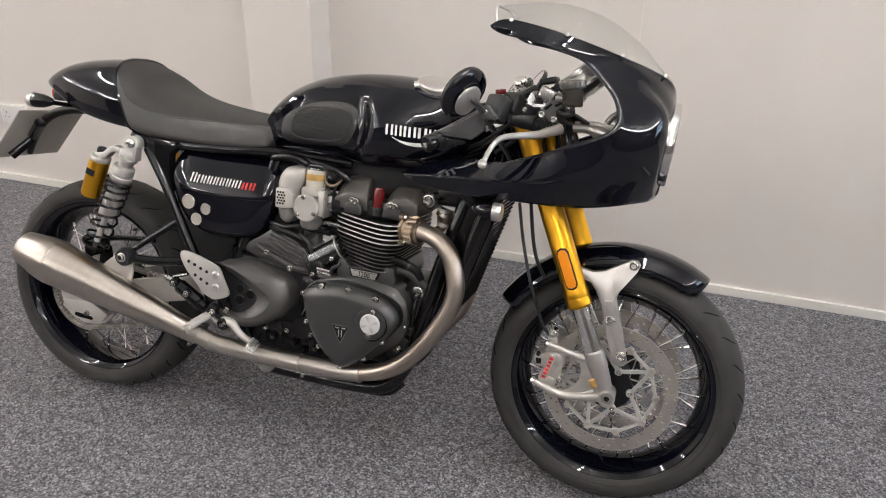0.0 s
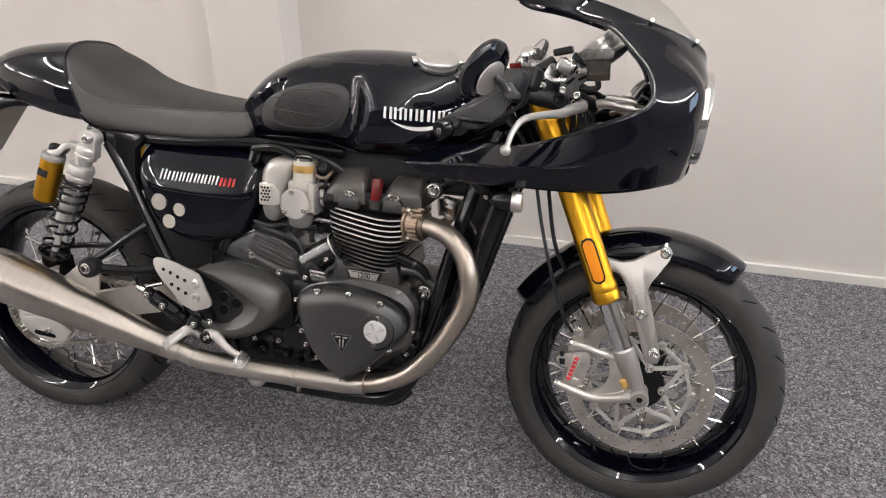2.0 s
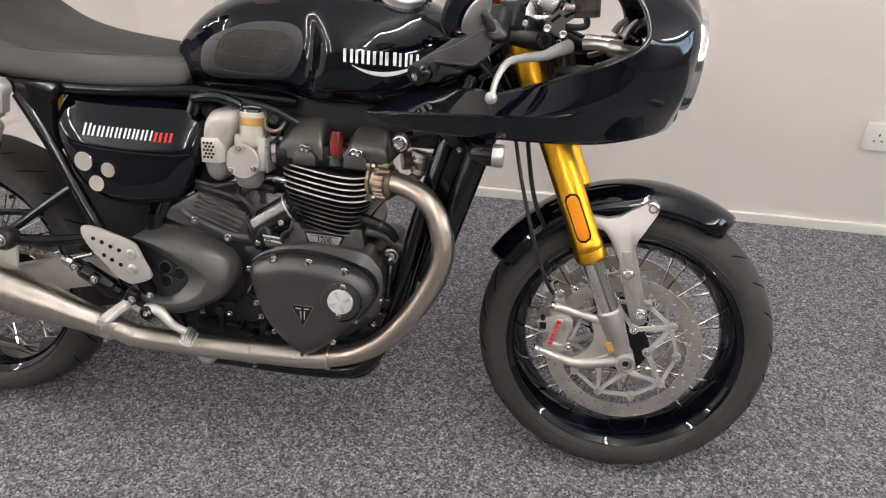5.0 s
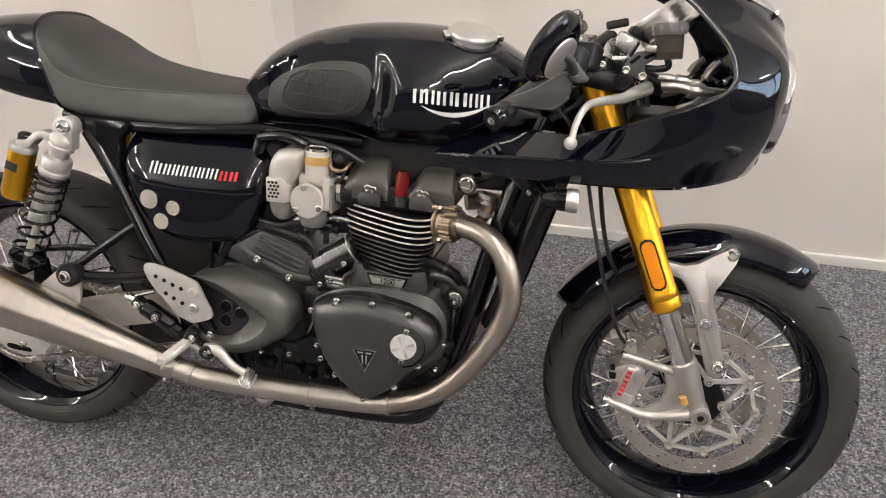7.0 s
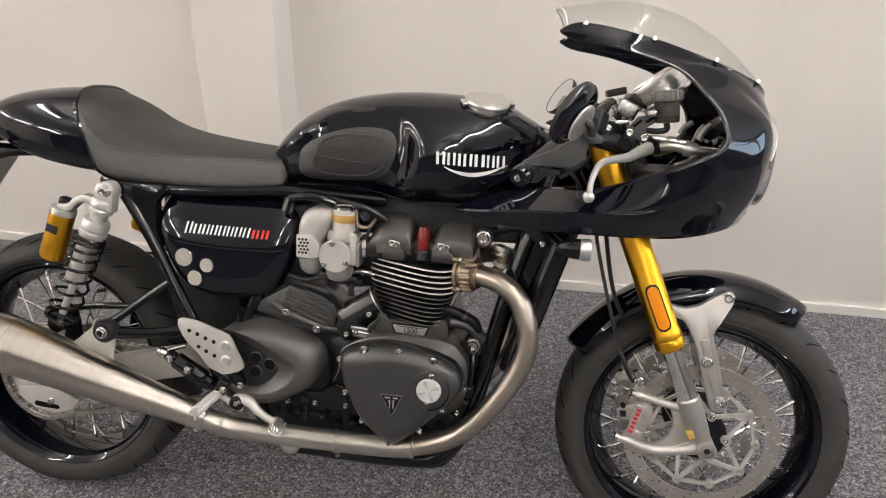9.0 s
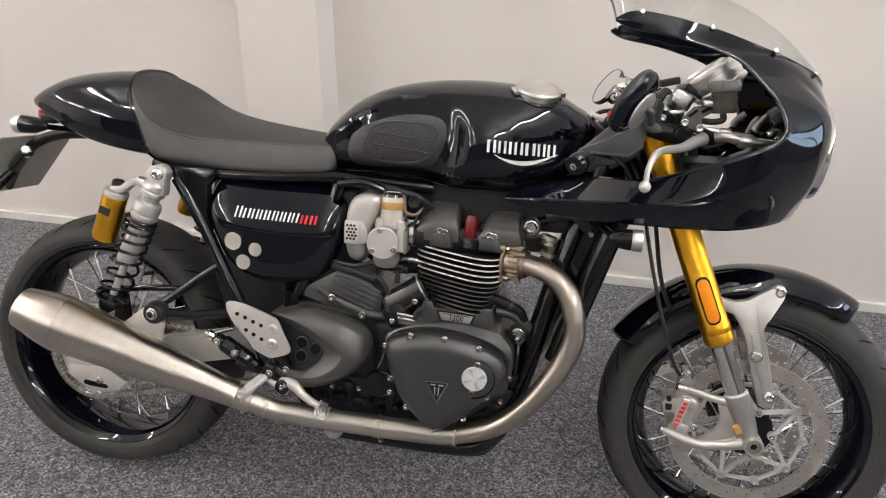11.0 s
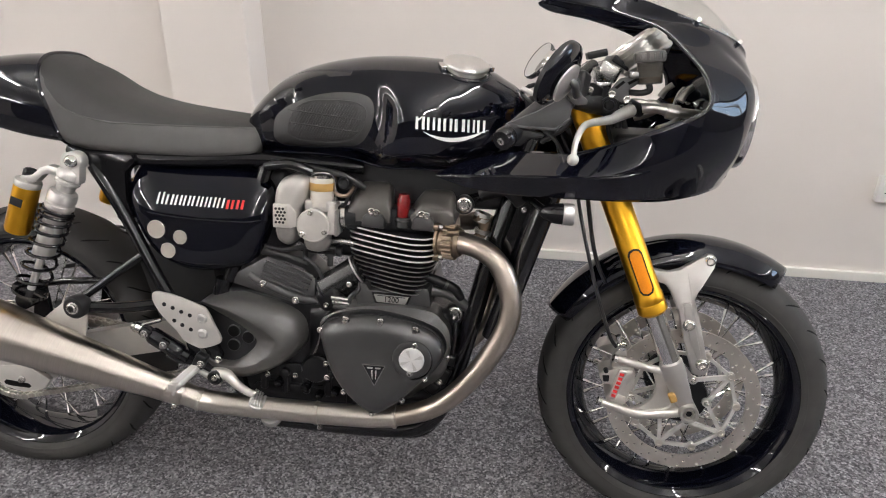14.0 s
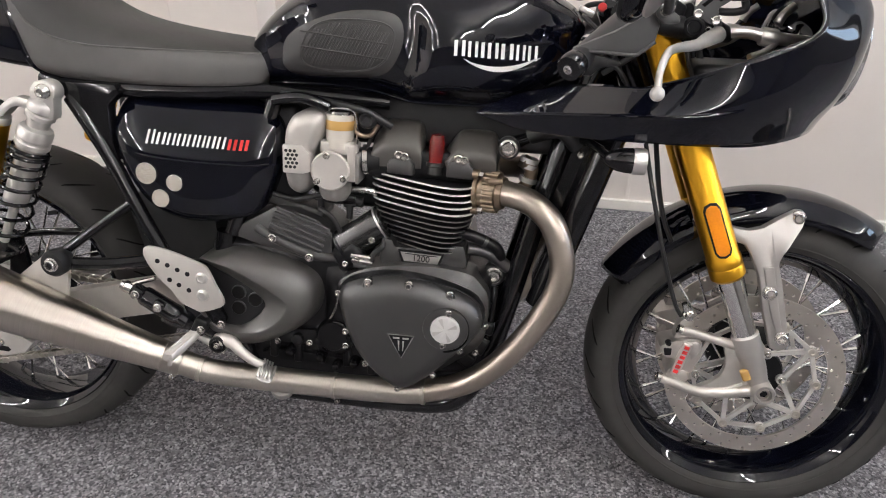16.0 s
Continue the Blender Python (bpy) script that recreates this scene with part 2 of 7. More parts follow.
# ---- building helpers ----
def spl(*pts):
    """A smooth curve through (x, y) pairs."""
    xs, ys = [p[0] for p in pts], [p[1] for p in pts]
    d = np.diff(ys) / np.diff(xs)
    m = [d[0]] + [0.0 if d[i - 1] * d[i] <= 0 else 2 * d[i - 1] * d[i] / (d[i - 1] + d[i]) for i in range(1, len(d))] + [d[-1]]

    def value(x):
        x = min(max(x, xs[0]), xs[-1])
        i = min(max(int(np.searchsorted(xs, x)) - 1, 0), len(d) - 1)
        h = xs[i + 1] - xs[i]
        t = (x - xs[i]) / h
        return ((2 * t ** 3 - 3 * t * t + 1) * ys[i] + (t ** 3 - 2 * t * t + t) * h * m[i]
                + (-2 * t ** 3 + 3 * t * t) * ys[i + 1] + (t ** 3 - t * t) * h * m[i + 1])
    return value


def smooth_line(pts, n=8, closed=False):
    """Points of a Catmull-Rom curve through pts, n to a stretch."""
    p = [Vector(q) for q in pts]
    if len(p) < 3 and not closed:
        return p
    out = []
    k = len(p)
    for i in range(k if closed else k - 1):
        a, b, c, d = (p[(i + j) % k] if closed else p[min(max(i + j, 0), k - 1)] for j in (-1, 0, 1, 2))
        for s in range(n):
            t = s / n
            out.append(0.5 * (2 * b + (c - a) * t + (2 * a - 5 * b + 4 * c - d) * t * t + (3 * b - a - 3 * c + d) * t ** 3))
    if not closed:
        out.append(p[-1])
    return out


def skin(rings, bm=None, closed=True, caps=True):
    """A mesh over rings of equally many points."""
    bm = bm or bmesh.new()
    vs = [[bm.verts.new(q) for q in ring] for ring in rings]
    k = len(vs[0])
    for a, b in zip(vs, vs[1:]):
        for i in range(k if closed else k - 1):
            j = (i + 1) % k
            bm.faces.new((a[i], a[j], b[j], b[i]))
    if caps and closed:
        bm.faces.new(vs[0][::-1])
        bm.faces.new(vs[-1])
    return bm


def tube(pts, r, seg=12, n=6, bm=None, caps=True):
    """A pipe along a smooth line; r is one radius or one for each point."""
    line = smooth_line(pts, n)
    if isinstance(r, (int, float)):
        rad = [r] * len(line)
    else:
        rad = [float(np.interp(i, np.linspace(0, len(line) - 1, len(r)), r)) for i in range(len(line))]
    side = None
    rings = []
    for i, q in enumerate(line):
        d = (line[min(i + 1, len(line) - 1)] - line[max(i - 1, 0)]).normalized()
        if side is None:
            side = d.cross(Vector((0, 0, 1)) if abs(d.z) < 0.9 else Vector((1, 0, 0))).normalized()
        side = (side - d * side.dot(d)).normalized()
        up = d.cross(side)
        rings.append([q + rad[i] * (math.cos(a) * side + math.sin(a) * up) for a in (2 * math.pi * k / seg for k in range(seg))])
    return skin(rings, bm, caps=caps)


def lathe(profile, origin=(0, 0, 0), axis=(0, -1, 0), seg=32, bm=None, closed=False):
    """Turns a profile of (radius, way along the axis) round an axis."""
    o, d = Vector(origin), Vector(axis).normalized()
    side = d.cross(Vector((0, 0, 1)) if abs(d.z) < 0.9 else Vector((1, 0, 0))).normalized()
    up = d.cross(side)
    rings = []
    for r, h in (list(profile) + [profile[0]] if closed else profile):
        rings.append([o + d * h + max(r, 1e-4) * (math.cos(a) * side + math.sin(a) * up) for a in (2 * math.pi * k / seg for k in range(seg))])
    return skin(rings, bm, caps=not closed)


def bevelled(bm, width, segments=2, angle=30):
    es = [e for e in bm.edges if len(e.link_faces) == 2 and e.calc_face_angle(0) > radians(angle)]
    if es and width:
        bmesh.ops.bevel(bm, geom=es, offset=width, segments=segments, profile=0.6, affect="EDGES", clamp_overlap=True)
    return bm


def plate(outline, y0, y1, bevel=0.002, round_n=0):
    """A plate with an outline of (x, z) pairs between two depths y."""
    pts = [(x, z) for x, z in outline]
    if round_n:
        pts = [(q.x, q.y) for q in smooth_line([(x, z, 0) for x, z in pts], round_n, True)]
    bm = skin([[(x, y0, z) for x, z in pts], [(x, y1, z) for x, z in pts]])
    bmesh.ops.recalc_face_normals(bm, faces=bm.faces)
    return bevelled(bm, bevel)


def pillow(outline, y_edge, rise, depth=0.02, steps=7, power=0.5, round_n=6, centre=None, flat=0.0):
    """A domed cover: outline of (x, z), bulging by rise towards the near side, with a skirt of the given depth."""
    pts = smooth_line([(x, z, 0) for x, z in outline], round_n, True)
    c = Vector((*centre, 0)) if centre else sum(pts, Vector()) / len(pts)
    rings = [[(q.x, y_edge + depth, q.y) for q in pts]]
    for i in range(steps + 1):
        t = i / steps
        s = 1 - t * 0.97
        u = min(1.0, (1 - s) / (1 - flat)) if flat < 1 else 1
        y = y_edge - rise * (1 - (1 - u) ** 2) ** power
        rings.append([(c.x + (q.x - c.x) * s, y, c.y + (q.y - c.y) * s) for q in pts])
    bm = skin(rings)
    bmesh.ops.recalc_face_normals(bm, faces=bm.faces)
    return bm


def block(centre, size, bevel=0.004, turn=(0, 0, 0), segments=3):
    bm = bmesh.new()
    bmesh.ops.create_cube(bm, size=1.0)
    bmesh.ops.scale(bm, vec=size, verts=bm.verts)
    bevelled(bm, bevel, segments)
    bmesh.ops.transform(bm, matrix=pose(*centre, *turn), verts=bm.verts)
    return bm


def patch(rows, nu=6, nv=6):
    """A smooth sheet through rows of points."""
    fine = [smooth_line(r, nu) for r in rows]
    cols = [smooth_line([f[i] for f in fine], nv) for i in range(len(fine[0]))]
    return skin([[c[j] for c in cols] for j in range(len(cols[0]))], closed=False, caps=False)


def mirrored(bm):
    """The same shape on the far side."""
    b = bm.copy()
    for v in b.verts:
        v.co.y = -v.co.y
    bmesh.ops.reverse_faces(b, faces=b.faces)
    return b


def merged(*bms):
    out = bmesh.new()
    for b in bms:
        me = bpy.data.meshes.new("t")
        b.to_mesh(me)
        out.from_mesh(me)
        bpy.data.meshes.remove(me)
        b.free()
    return out


def finished(name, bm, mat, smooth=True, fix=True):
    if fix:
        bmesh.ops.recalc_face_normals(bm, faces=bm.faces)
    me = bpy.data.meshes.new(name)
    bm.to_mesh(me)
    bm.free()
    me.materials.append(mat)
    if smooth:
        me.shade_smooth()
        me.set_sharp_from_angle(angle=radians(38))
    return me


def part(name, bm, mat, parent=None, label="", smooth=True, fix=True):
    ob = new(name, finished(name, bm, mat, smooth, fix))
    ob.parent = parent
    return tagged(ob, label)


def piece(name, me, parent, m):
    ob = new(name, me)
    ob.parent = parent
    ob.matrix_basis = m
    return ob


def setting(name, bm, mat, label, category, smooth=False):
    return tagged(part(name, bm, mat, None, label, smooth), label, category, kind="structure")


def span(x0, x1, y0, y1, z0, z1):
    return block(((x0 + x1) / 2, (y0 + y1) / 2, (z0 + z1) / 2), (x1 - x0, y1 - y0, z1 - z0), 0)


def thicken(ob, depth, offset=0.0):
    s = ob.modifiers.new("thickness", "SOLIDIFY")
    s.thickness, s.offset = depth, offset
    return ob


# ---- the room ----
WALL_Y, WALL_SLOPE = 1.1920, -0.0199


def wall_y(x):
    return WALL_Y + WALL_SLOPE * x


def along_wall(x0, x1, near, far, z0, z1, bevel=0.0):
    """A bar that lies along the wall behind the motorcycle, between two distances in front of it."""
    bm = skin([[(x, wall_y(x) - d, z) for d, z in ((near, z0), (far, z0), (far, z1), (near, z1))] for x in (x0, x1)])
    bmesh.ops.recalc_face_normals(bm, faces=bm.faces)
    return bevelled(bm, bevel)


setting("floor", span(-7.0, 6.0, -6.5, 1.6, -0.1, 0.0), CARPET, "dark grey flecked loop pile carpet floor", "floor")
setting("wall_north", along_wall(-7.0, 6.0, 0.0, -0.15, 0, 2.7), WALL, "plain off-white painted wall behind the motorcycle", "wall")
setting("pillar", along_wall(-0.087, 0.186, 0.155, -0.01, 0, 2.7, 0.006), WALL, "off-white painted square pillar proud of the wall", "pillar")
setting("baseboard", along_wall(0.186, 6.0, 0.014, -0.002, 0, 0.034, 0.003), TRIM, "low white painted skirting along the wall", "skirting")
setting("baseboard", along_wall(-7.0, -0.087, 0.014, -0.002, 0, 0.034, 0.003), TRIM, "low white painted skirting along the wall", "skirting")
setting("baseboard", along_wall(-0.101, 0.200, 0.169, 0.153, 0, 0.034, 0.003), TRIM, "low white painted skirting round the pillar", "skirting")
setting("trim", along_wall(1.310, 1.322, 0.0025, -0.002, 0.036, 2.68, 0.001), WALL, "thin painted panel joint strip on the wall", "wall joint")
setting("wall_west", span(-7.15, -7.0, -6.5, 1.6, 0, 2.7), WALL, "plain off-white painted wall", "wall")
setting("wall_south", span(-7.0, 6.0, -6.65, -6.5, 0, 2.7), WALL_FAR, "plain unseen wall, dark grey for the reflections", "wall")
setting("wall_east", merged(span(6.0, 6.15, -6.5, -0.15, 0, 2.7), span(6.0, 6.15, 0.95, 1.6, 0, 2.7),
                            span(6.0, 6.15, -0.15, 0.95, 0, 1.3), span(6.0, 6.15, -0.15, 0.95, 2.6, 2.7)),
        WALL_FAR, "unseen wall with a window, dark grey for the reflections", "wall")
setting("ceiling", span(-7.0, 6.0, -6.5, 1.6, 2.7, 2.8), CEILING, "white tiled office ceiling", "ceiling")
window = setting("window_1", merged(span(6.02, 6.1, -0.15, -0.09, 1.3, 2.6), span(6.02, 6.1, 0.89, 0.95, 1.3, 2.6),
                                    span(6.02, 6.1, -0.09, 0.89, 1.3, 1.36), span(6.02, 6.1, -0.09, 0.89, 2.54, 2.6),
                                    span(6.02, 6.1, 0.37, 0.43, 1.36, 2.54)), TRIM, "white framed window to daylight", "window")
for y0, y1 in ((-0.09, 0.37), (0.43, 0.89)):
    pane = part("pane", span(6.055, 6.061, y0, y1, 1.36, 2.54), PANE, window, smooth=False)
    pane.visible_shadow = False
daylight = new("window_daylight", bpy.data.lights.new("window_daylight", "AREA"))
daylight.data.shape, daylight.data.size, daylight.data.size_y = "RECTANGLE", 1.3, 1.05
daylight.data.energy, daylight.data.color = WINDOW_POWER, (0.62, 0.79, 1.0)
daylight.matrix_basis = pose(6.2, 0.40, 1.95, 0, 90, 0)


def strip_light(x, y, turn):
    """A batten hung below the ceiling: a narrow white spine with one bare tube under it."""
    ob = new("ceiling_light")
    tagged(ob, "hung white batten with glowing fluorescent tube", "ceiling light", "ceiling lights")
    part("body", skin([[(x, y, z) for y, z in ((-0.024, -0.030), (-0.025, -0.027), (-0.022, 0.0), (0.022, 0.0), (0.025, -0.027), (0.024, -0.030), (0.014, -0.034), (-0.014, -0.034))] for x in (-0.78, 0.78)]), PLASTIC_WHITE, ob)
    part("tube", tube([(-0.74, 0, -0.066), (0.74, 0, -0.066)], 0.019, 12), TUBE_GLOW, ob, "glowing fluorescent tube")
    for s in (-1, 1):
        part("hanger", tube([(s * 0.55, 0, -0.002), (s * 0.55, 0, 0.19)], 0.004, 8), PLASTIC_WHITE, ob)
        part("holder", block((s * 0.755, 0, -0.058), (0.03, 0.04, 0.060), 0.004), PLASTIC_WHITE, ob)
    ob.matrix_basis = pose(x, y, 2.51, 0, 0, turn)
    return ob


# The row at x 4.9 is added to brighten the forward end
for lx in (-4.9, -1.6, 1.7, 4.9):
    for ly in (-0.45, -2.45, -4.5):
        strip_light(lx, ly, 90)


def socket(x, z, label):
    ob = part("wall_socket", along_wall(x - 0.073, x + 0.073, 0.022, 0.0005, z - 0.043, z + 0.043, 0.003), PLASTIC_WHITE, None, label)
    tagged(ob, label, "wall socket", "sockets on the wall")
    for s in (-1, 1):
        cx = x + s * 0.036
        part("switch", along_wall(cx - 0.006 + s * 0.018, cx + 0.006 + s * 0.018, 0.0255, 0.0215, z + 0.010, z + 0.026, 0.001), PLASTIC_WHITE, ob)
        for dx, dz, w, h in ((0, 0.008, 0.004, 0.008), (-0.011, -0.012, 0.006, 0.004), (0.011, -0.012, 0.006, 0.004)):
            # dark blocks on the face stand for the shaded pin holes
            part("pin_hole", along_wall(cx + dx - w / 2, cx + dx + w / 2, 0.0224, 0.0215, z + dz - h / 2, z + dz + h / 2), PLASTIC, ob)
    return ob


socket(2.274, 0.343, "white plastic double wall socket low on the wall")
socket(-1.47, 0.345, "white plastic double wall socket low on the wall")


def chrome_bar():
    ob = part("chrome_tube", tube([(2.166, 0.508, 0.021), (2.279, 0.233, 0.021)], 0.021, 24), CHROME, None)
    tagged(ob, "polished chrome tube lying on the carpet", "tube")
    part("end_cap", lathe([(0.016, 0), (0.0165, 0.003), (0.012, 0.005)], (2.166, 0.508, 0.021), (-0.380, 0.925, 0), 24), PLASTIC, ob, "black plastic end cap")


chrome_bar()


# ---- the motorcycle: x runs forward, -y is its near side, z up along its own middle plane ----
LEAN_SIDE, STEER, RAKE = 13.69, -1.8, 23.2
bike = new("motorcycle")
bike.matrix_basis = pose(0.001, 0.009, 0.0, -LEAN_SIDE, 0, 0)
tagged(bike, "gloss black cafe racer motorcycle with gold forks, leaning on its stand", "motorcycle")


def bolt_mesh(r, h):
    bm = lathe([(r * 1.12, -h * 0.3), (r * 1.12, h * 0.14), (r * 0.90, h * 0.22), (r * 0.88, h * 0.80), (r * 0.74, h), (r * 0.56, h), (r * 0.52, h * 0.80), (r * 0.50, h * 0.05), (r * 0.05, h * 0.05)], seg=12)
    return finished("bolt", bm, BOLT)


BOLT_S, BOLT_M, BOLT_L = bolt_mesh(0.0050, 0.006), bolt_mesh(0.0068, 0.007), bolt_mesh(0.011, 0.008)


def bolts(parent, me, *places):
    for x, y, z in places:
        piece("bolt", me, parent, pose(x, y, z))


# wheels
def wheel(name, centre, turn, R, half, bead, label):
    """A spoked wheel: rim, tyre, hub and spokes. The axle is the local y."""
    f = half * 0.86
    rim_profile = [(bead + 0.006, -f), (bead + 0.001, -f - 0.004), (bead - 0.006, -f), (bead - 0.012, -f + 0.007),
                   (bead - 0.017, -f + 0.018), (bead - 0.030, -0.017), (bead - 0.034, 0), (bead - 0.030, 0.017),
                   (bead - 0.017, f - 0.018), (bead - 0.012, f - 0.007), (bead - 0.006, f), (bead + 0.001, f + 0.004), (bead + 0.006, f),
                   (bead - 0.004, f - 0.012), (bead - 0.022, 0.02), (bead - 0.026, 0), (bead - 0.022, -0.02), (bead - 0.004, -f + 0.012)]
    rim = part(name, lathe(rim_profile, seg=96, closed=True), PAINT, bike, label)
    rim.matrix_basis = Matrix.Translation(centre) @ turn
    t = R - bead
    side = [(bead + 0.002, f + 0.001), (bead + t * 0.10, half * 0.93), (bead + t * 0.30, half), (bead + t * 0.52, half * 0.99),
            (bead + t * 0.72, half * 0.90), (bead + t * 0.86, half * 0.70), (bead + t * 0.955, half * 0.42), (bead + t * 0.99, half * 0.2), (R, 0)]
    prof = [(r, -y) for r, y in side] + [(r, y) for r, y in reversed(side[:-1])] + [(bead + t * 0.3, f * 0.8), (bead + t * 0.3, -f * 0.8)]
    tyre = part("tyre", lathe(prof, seg=128, closed=True), RUBBER, rim, "black rubber road tyre")
    part("bead_line", lathe([(bead + t * 0.20, -half * 0.982 - 0.0012), (bead + t * 0.22, -half * 0.99 - 0.0016), (bead + t * 0.24, -half * 0.995 - 0.0008)], axis=(0, 1, 0), seg=96, closed=True), RUBBER, rim)
    spl_w = spl(*[(r, y) for r, y in side])
    gm = tread_groove_shade(spl_w, R, t)
    for k in range(26):
        for s in (0, 1):
            piece("tread_groove_shade", gm, tyre, pose(0, 0, 0, 0, 360 * (k + 0.5 * s) / 26, 0) @ pose(0, 0, 0, 0, 0, 180 * s))
    spoke = spoke_mesh(bead - 0.032)
    for k in range(32):
        s = 1 if k % 2 else -1
        w = 1 if k % 4 < 2 else -1
        piece("spoke", spoke, rim, pose(0, 0, 0, 0, 360 * k / 32, 0) @ Matrix.Diagonal((w, s, 1, 1)))
    part("hub", lathe([(0.020, -0.0615), (0.050, -0.0605), (0.053, -0.056), (0.051, -0.050), (0.040, -0.042), (0.034, 0), (0.040, 0.042), (0.061, 0.050), (0.063, 0.056), (0.060, 0.0605), (0.020, 0.0615)], axis=(0, 1, 0), seg=40), CASE_DARK, rim, "black wheel hub")
    return rim


def tread_groove_shade(width_at, R, t):
    """A short curved dark strip on the near shoulder: a tread groove's shade."""
    line = []
    for k in range(7):
        u = k / 6
        r = R - t * 0.30 + t * 0.265 * u
        a = radians(-2.2 + 7.0 * u ** 1.4)
        y = -width_at(r)
        line.append((r, y, a))
    rings = []
    for k, (r, y, a) in enumerate(line):
        w = 0.0024 * math.sin(math.pi * (0.12 + 0.76 * k / 6)) / r
        rings.append([((r + e) * math.sin(a + d), y - f, (r + e) * math.cos(a + d)) for d, e, f in ((-w, -0.001, -0.001), (-w, 0.0004, 0.0003), (w, 0.0004, 0.0003), (w, -0.001, -0.001))])
    return finished("tread_groove_shade", skin(rings), BLACK_AND_SHADE)


def spoke_mesh(r1):
    a = radians(38)
    p0, p1 = Vector((0.045 * math.sin(-a), 0.052, 0.045 * math.cos(a))), Vector((0.0, 0.012, r1))
    bm = tube([p0, p1], 0.0019, 6)
    tube([p1.lerp(p0, 0.09), p1], 0.0032, 6, bm=bm)
    return finished("spoke", bm, CHROME)


FRONT_C, REAR_C = Vector((1.411, 0.010, 0.2945)), Vector((0, 0.010, 0.3045))
GUARD_C = Vector((1.411, 0, 0.300))
steer_axis = Vector((-math.sin(radians(RAKE)), 0, math.cos(radians(RAKE))))
STEER_M = Matrix.Rotation(radians(STEER), 4, steer_axis)
front_wheel = wheel("front_wheel", FRONT_C, STEER_M, 0.2935, 0.061, 0.2285, "front wheel with gloss black spoked rim")
rear_wheel = wheel("rear_wheel", REAR_C, pose(0, 0, 0, 0, 5, 0), 0.3000, 0.080, 0.2370, "rear wheel with gloss black spoked rim")


def drilled_ring(r0, r1, y, thick, cells, rows, hole):
    """A flat ring with a round hole in every other cell."""
    bm = bmesh.new()

    def at(r, a, s):
        return bm.verts.new((r * math.sin(a), y + s * thick / 2, r * math.cos(a)))
    for i in range(cells):
        for j in range(rows):
            a0, a1 = 2 * math.pi * i / cells, 2 * math.pi * (i + 1) / cells
            ra, rb = r0 + (r1 - r0) * j / rows, r0 + (r1 - r0) * (j + 1) / rows
            corner = [(ra, a0), (ra, (a0 + a1) / 2), (ra, a1), ((ra + rb) / 2, a1), (rb, a1), (rb, (a0 + a1) / 2), (rb, a0), ((ra + rb) / 2, a0)]
            rings = []
            if (i + 2 * j) % 3 == 0:
                rm, am = (ra + rb) / 2, (a0 + a1) / 2
                ring = [(rm - hole * math.cos(b), am + hole * math.sin(b) / rm) for b in (radians(-45 + 45 * k) for k in range(8))]
                o = [[at(*q, s) for q in corner] for s in (-1, 1)]
                h = [[at(*q, s) for q in ring] for s in (-1, 1)]
                for k in range(8):
                    m = (k + 1) % 8
                    bm.faces.new((o[0][k], o[0][m], h[0][m], h[0][k]))
                    bm.faces.new((o[1][m], o[1][k], h[1][k], h[1][m]))
                    bm.faces.new((h[0][k], h[0][m], h[1][m], h[1][k]))
            else:
                for s in (-1, 1):
                    vs = [at(*q, s) for q in corner]
                    bm.faces.new(vs if s < 0 else vs[::-1])
    for r in (r0, r1):
        n = cells * 2
        lo, hi = [[at(r, 2 * math.pi * k / n, s) for k in range(n)] for s in (-1, 1)]
        for k in range(n):
            bm.faces.new((lo[k], lo[(k + 1) % n], hi[(k + 1) % n], hi[k]))
    bmesh.ops.remove_doubles(bm, verts=bm.verts, dist=1e-5)
    return bm


def bar(a, b, w, y0, y1):
    """A flat bar in the wheel's plane between two (radius, angle) points."""
    p, q = [Vector((r * math.sin(t), 0, r * math.cos(t))) for r, t in (a, b)]
    n = (q - p).normalized().cross(Vector((0, 1, 0))) * w / 2
    return skin([[(v.x, y, v.z) for v in (p - n, p + n, q + n, q - n)] for y in (y0, y1)])


def brake_disc(parent, side):
    d = part("brake_disc", drilled_ring(0.1235, 0.1520, side * 0.066, 0.005, 72, 3, 0.0028), DISC, parent, "drilled steel brake disc on a silver carrier", smooth=False)
    y0, y1 = side * 0.069, side * 0.062
    shapes = []
    for k in range(5):
        t = radians(72 * k + 20)
        for s in (-1, 1):
            shapes.append(bar((0.048, t), (0.1055, t + s * radians(36)), 0.0078, y0, y1))
            shapes.append(bar((0.1055, t), (0.1055, t + s * radians(36)), 0.0066, y0, y1))
        for e, r in ((0, 0.1055), (36, 0.1055), (0, 0.048)):
            shapes.append(lathe([(0.0088, 0), (0.0088, 0.008)], (r * math.sin(t + radians(e)), y0, r * math.cos(t + radians(e))), (0, 1 if side < 0 else -1, 0), 14))
    for b in shapes:
        part("disc_carrier_arm" if len(b.verts) == 8 else "disc_carrier_boss", bevelled(b, 0.001, 1), CARRIER, parent)
    bob = finished("bobbin", lathe([(0.007, 0), (0.0075, 0.003), (0.004, 0.0035), (0.0035, 0.001)], seg=14), DISC)
    for k in range(10):
        t = radians(36 * k + 20)
        piece("bobbin", bob, parent, pose(0.1055 * math.sin(t), y0 - 0.001 * -side, 0.1055 * math.cos(t)) @ Matrix.Diagonal((1, -side, 1, 1)))
    if side < 0:
        for k in range(5):
            t = radians(72 * k + 20)
            piece("bolt", BOLT_S, parent, pose(0.048 * math.sin(t), y0, 0.048 * math.cos(t)))
    return d


brake_disc(front_wheel, -1)
brake_disc(front_wheel, 1)

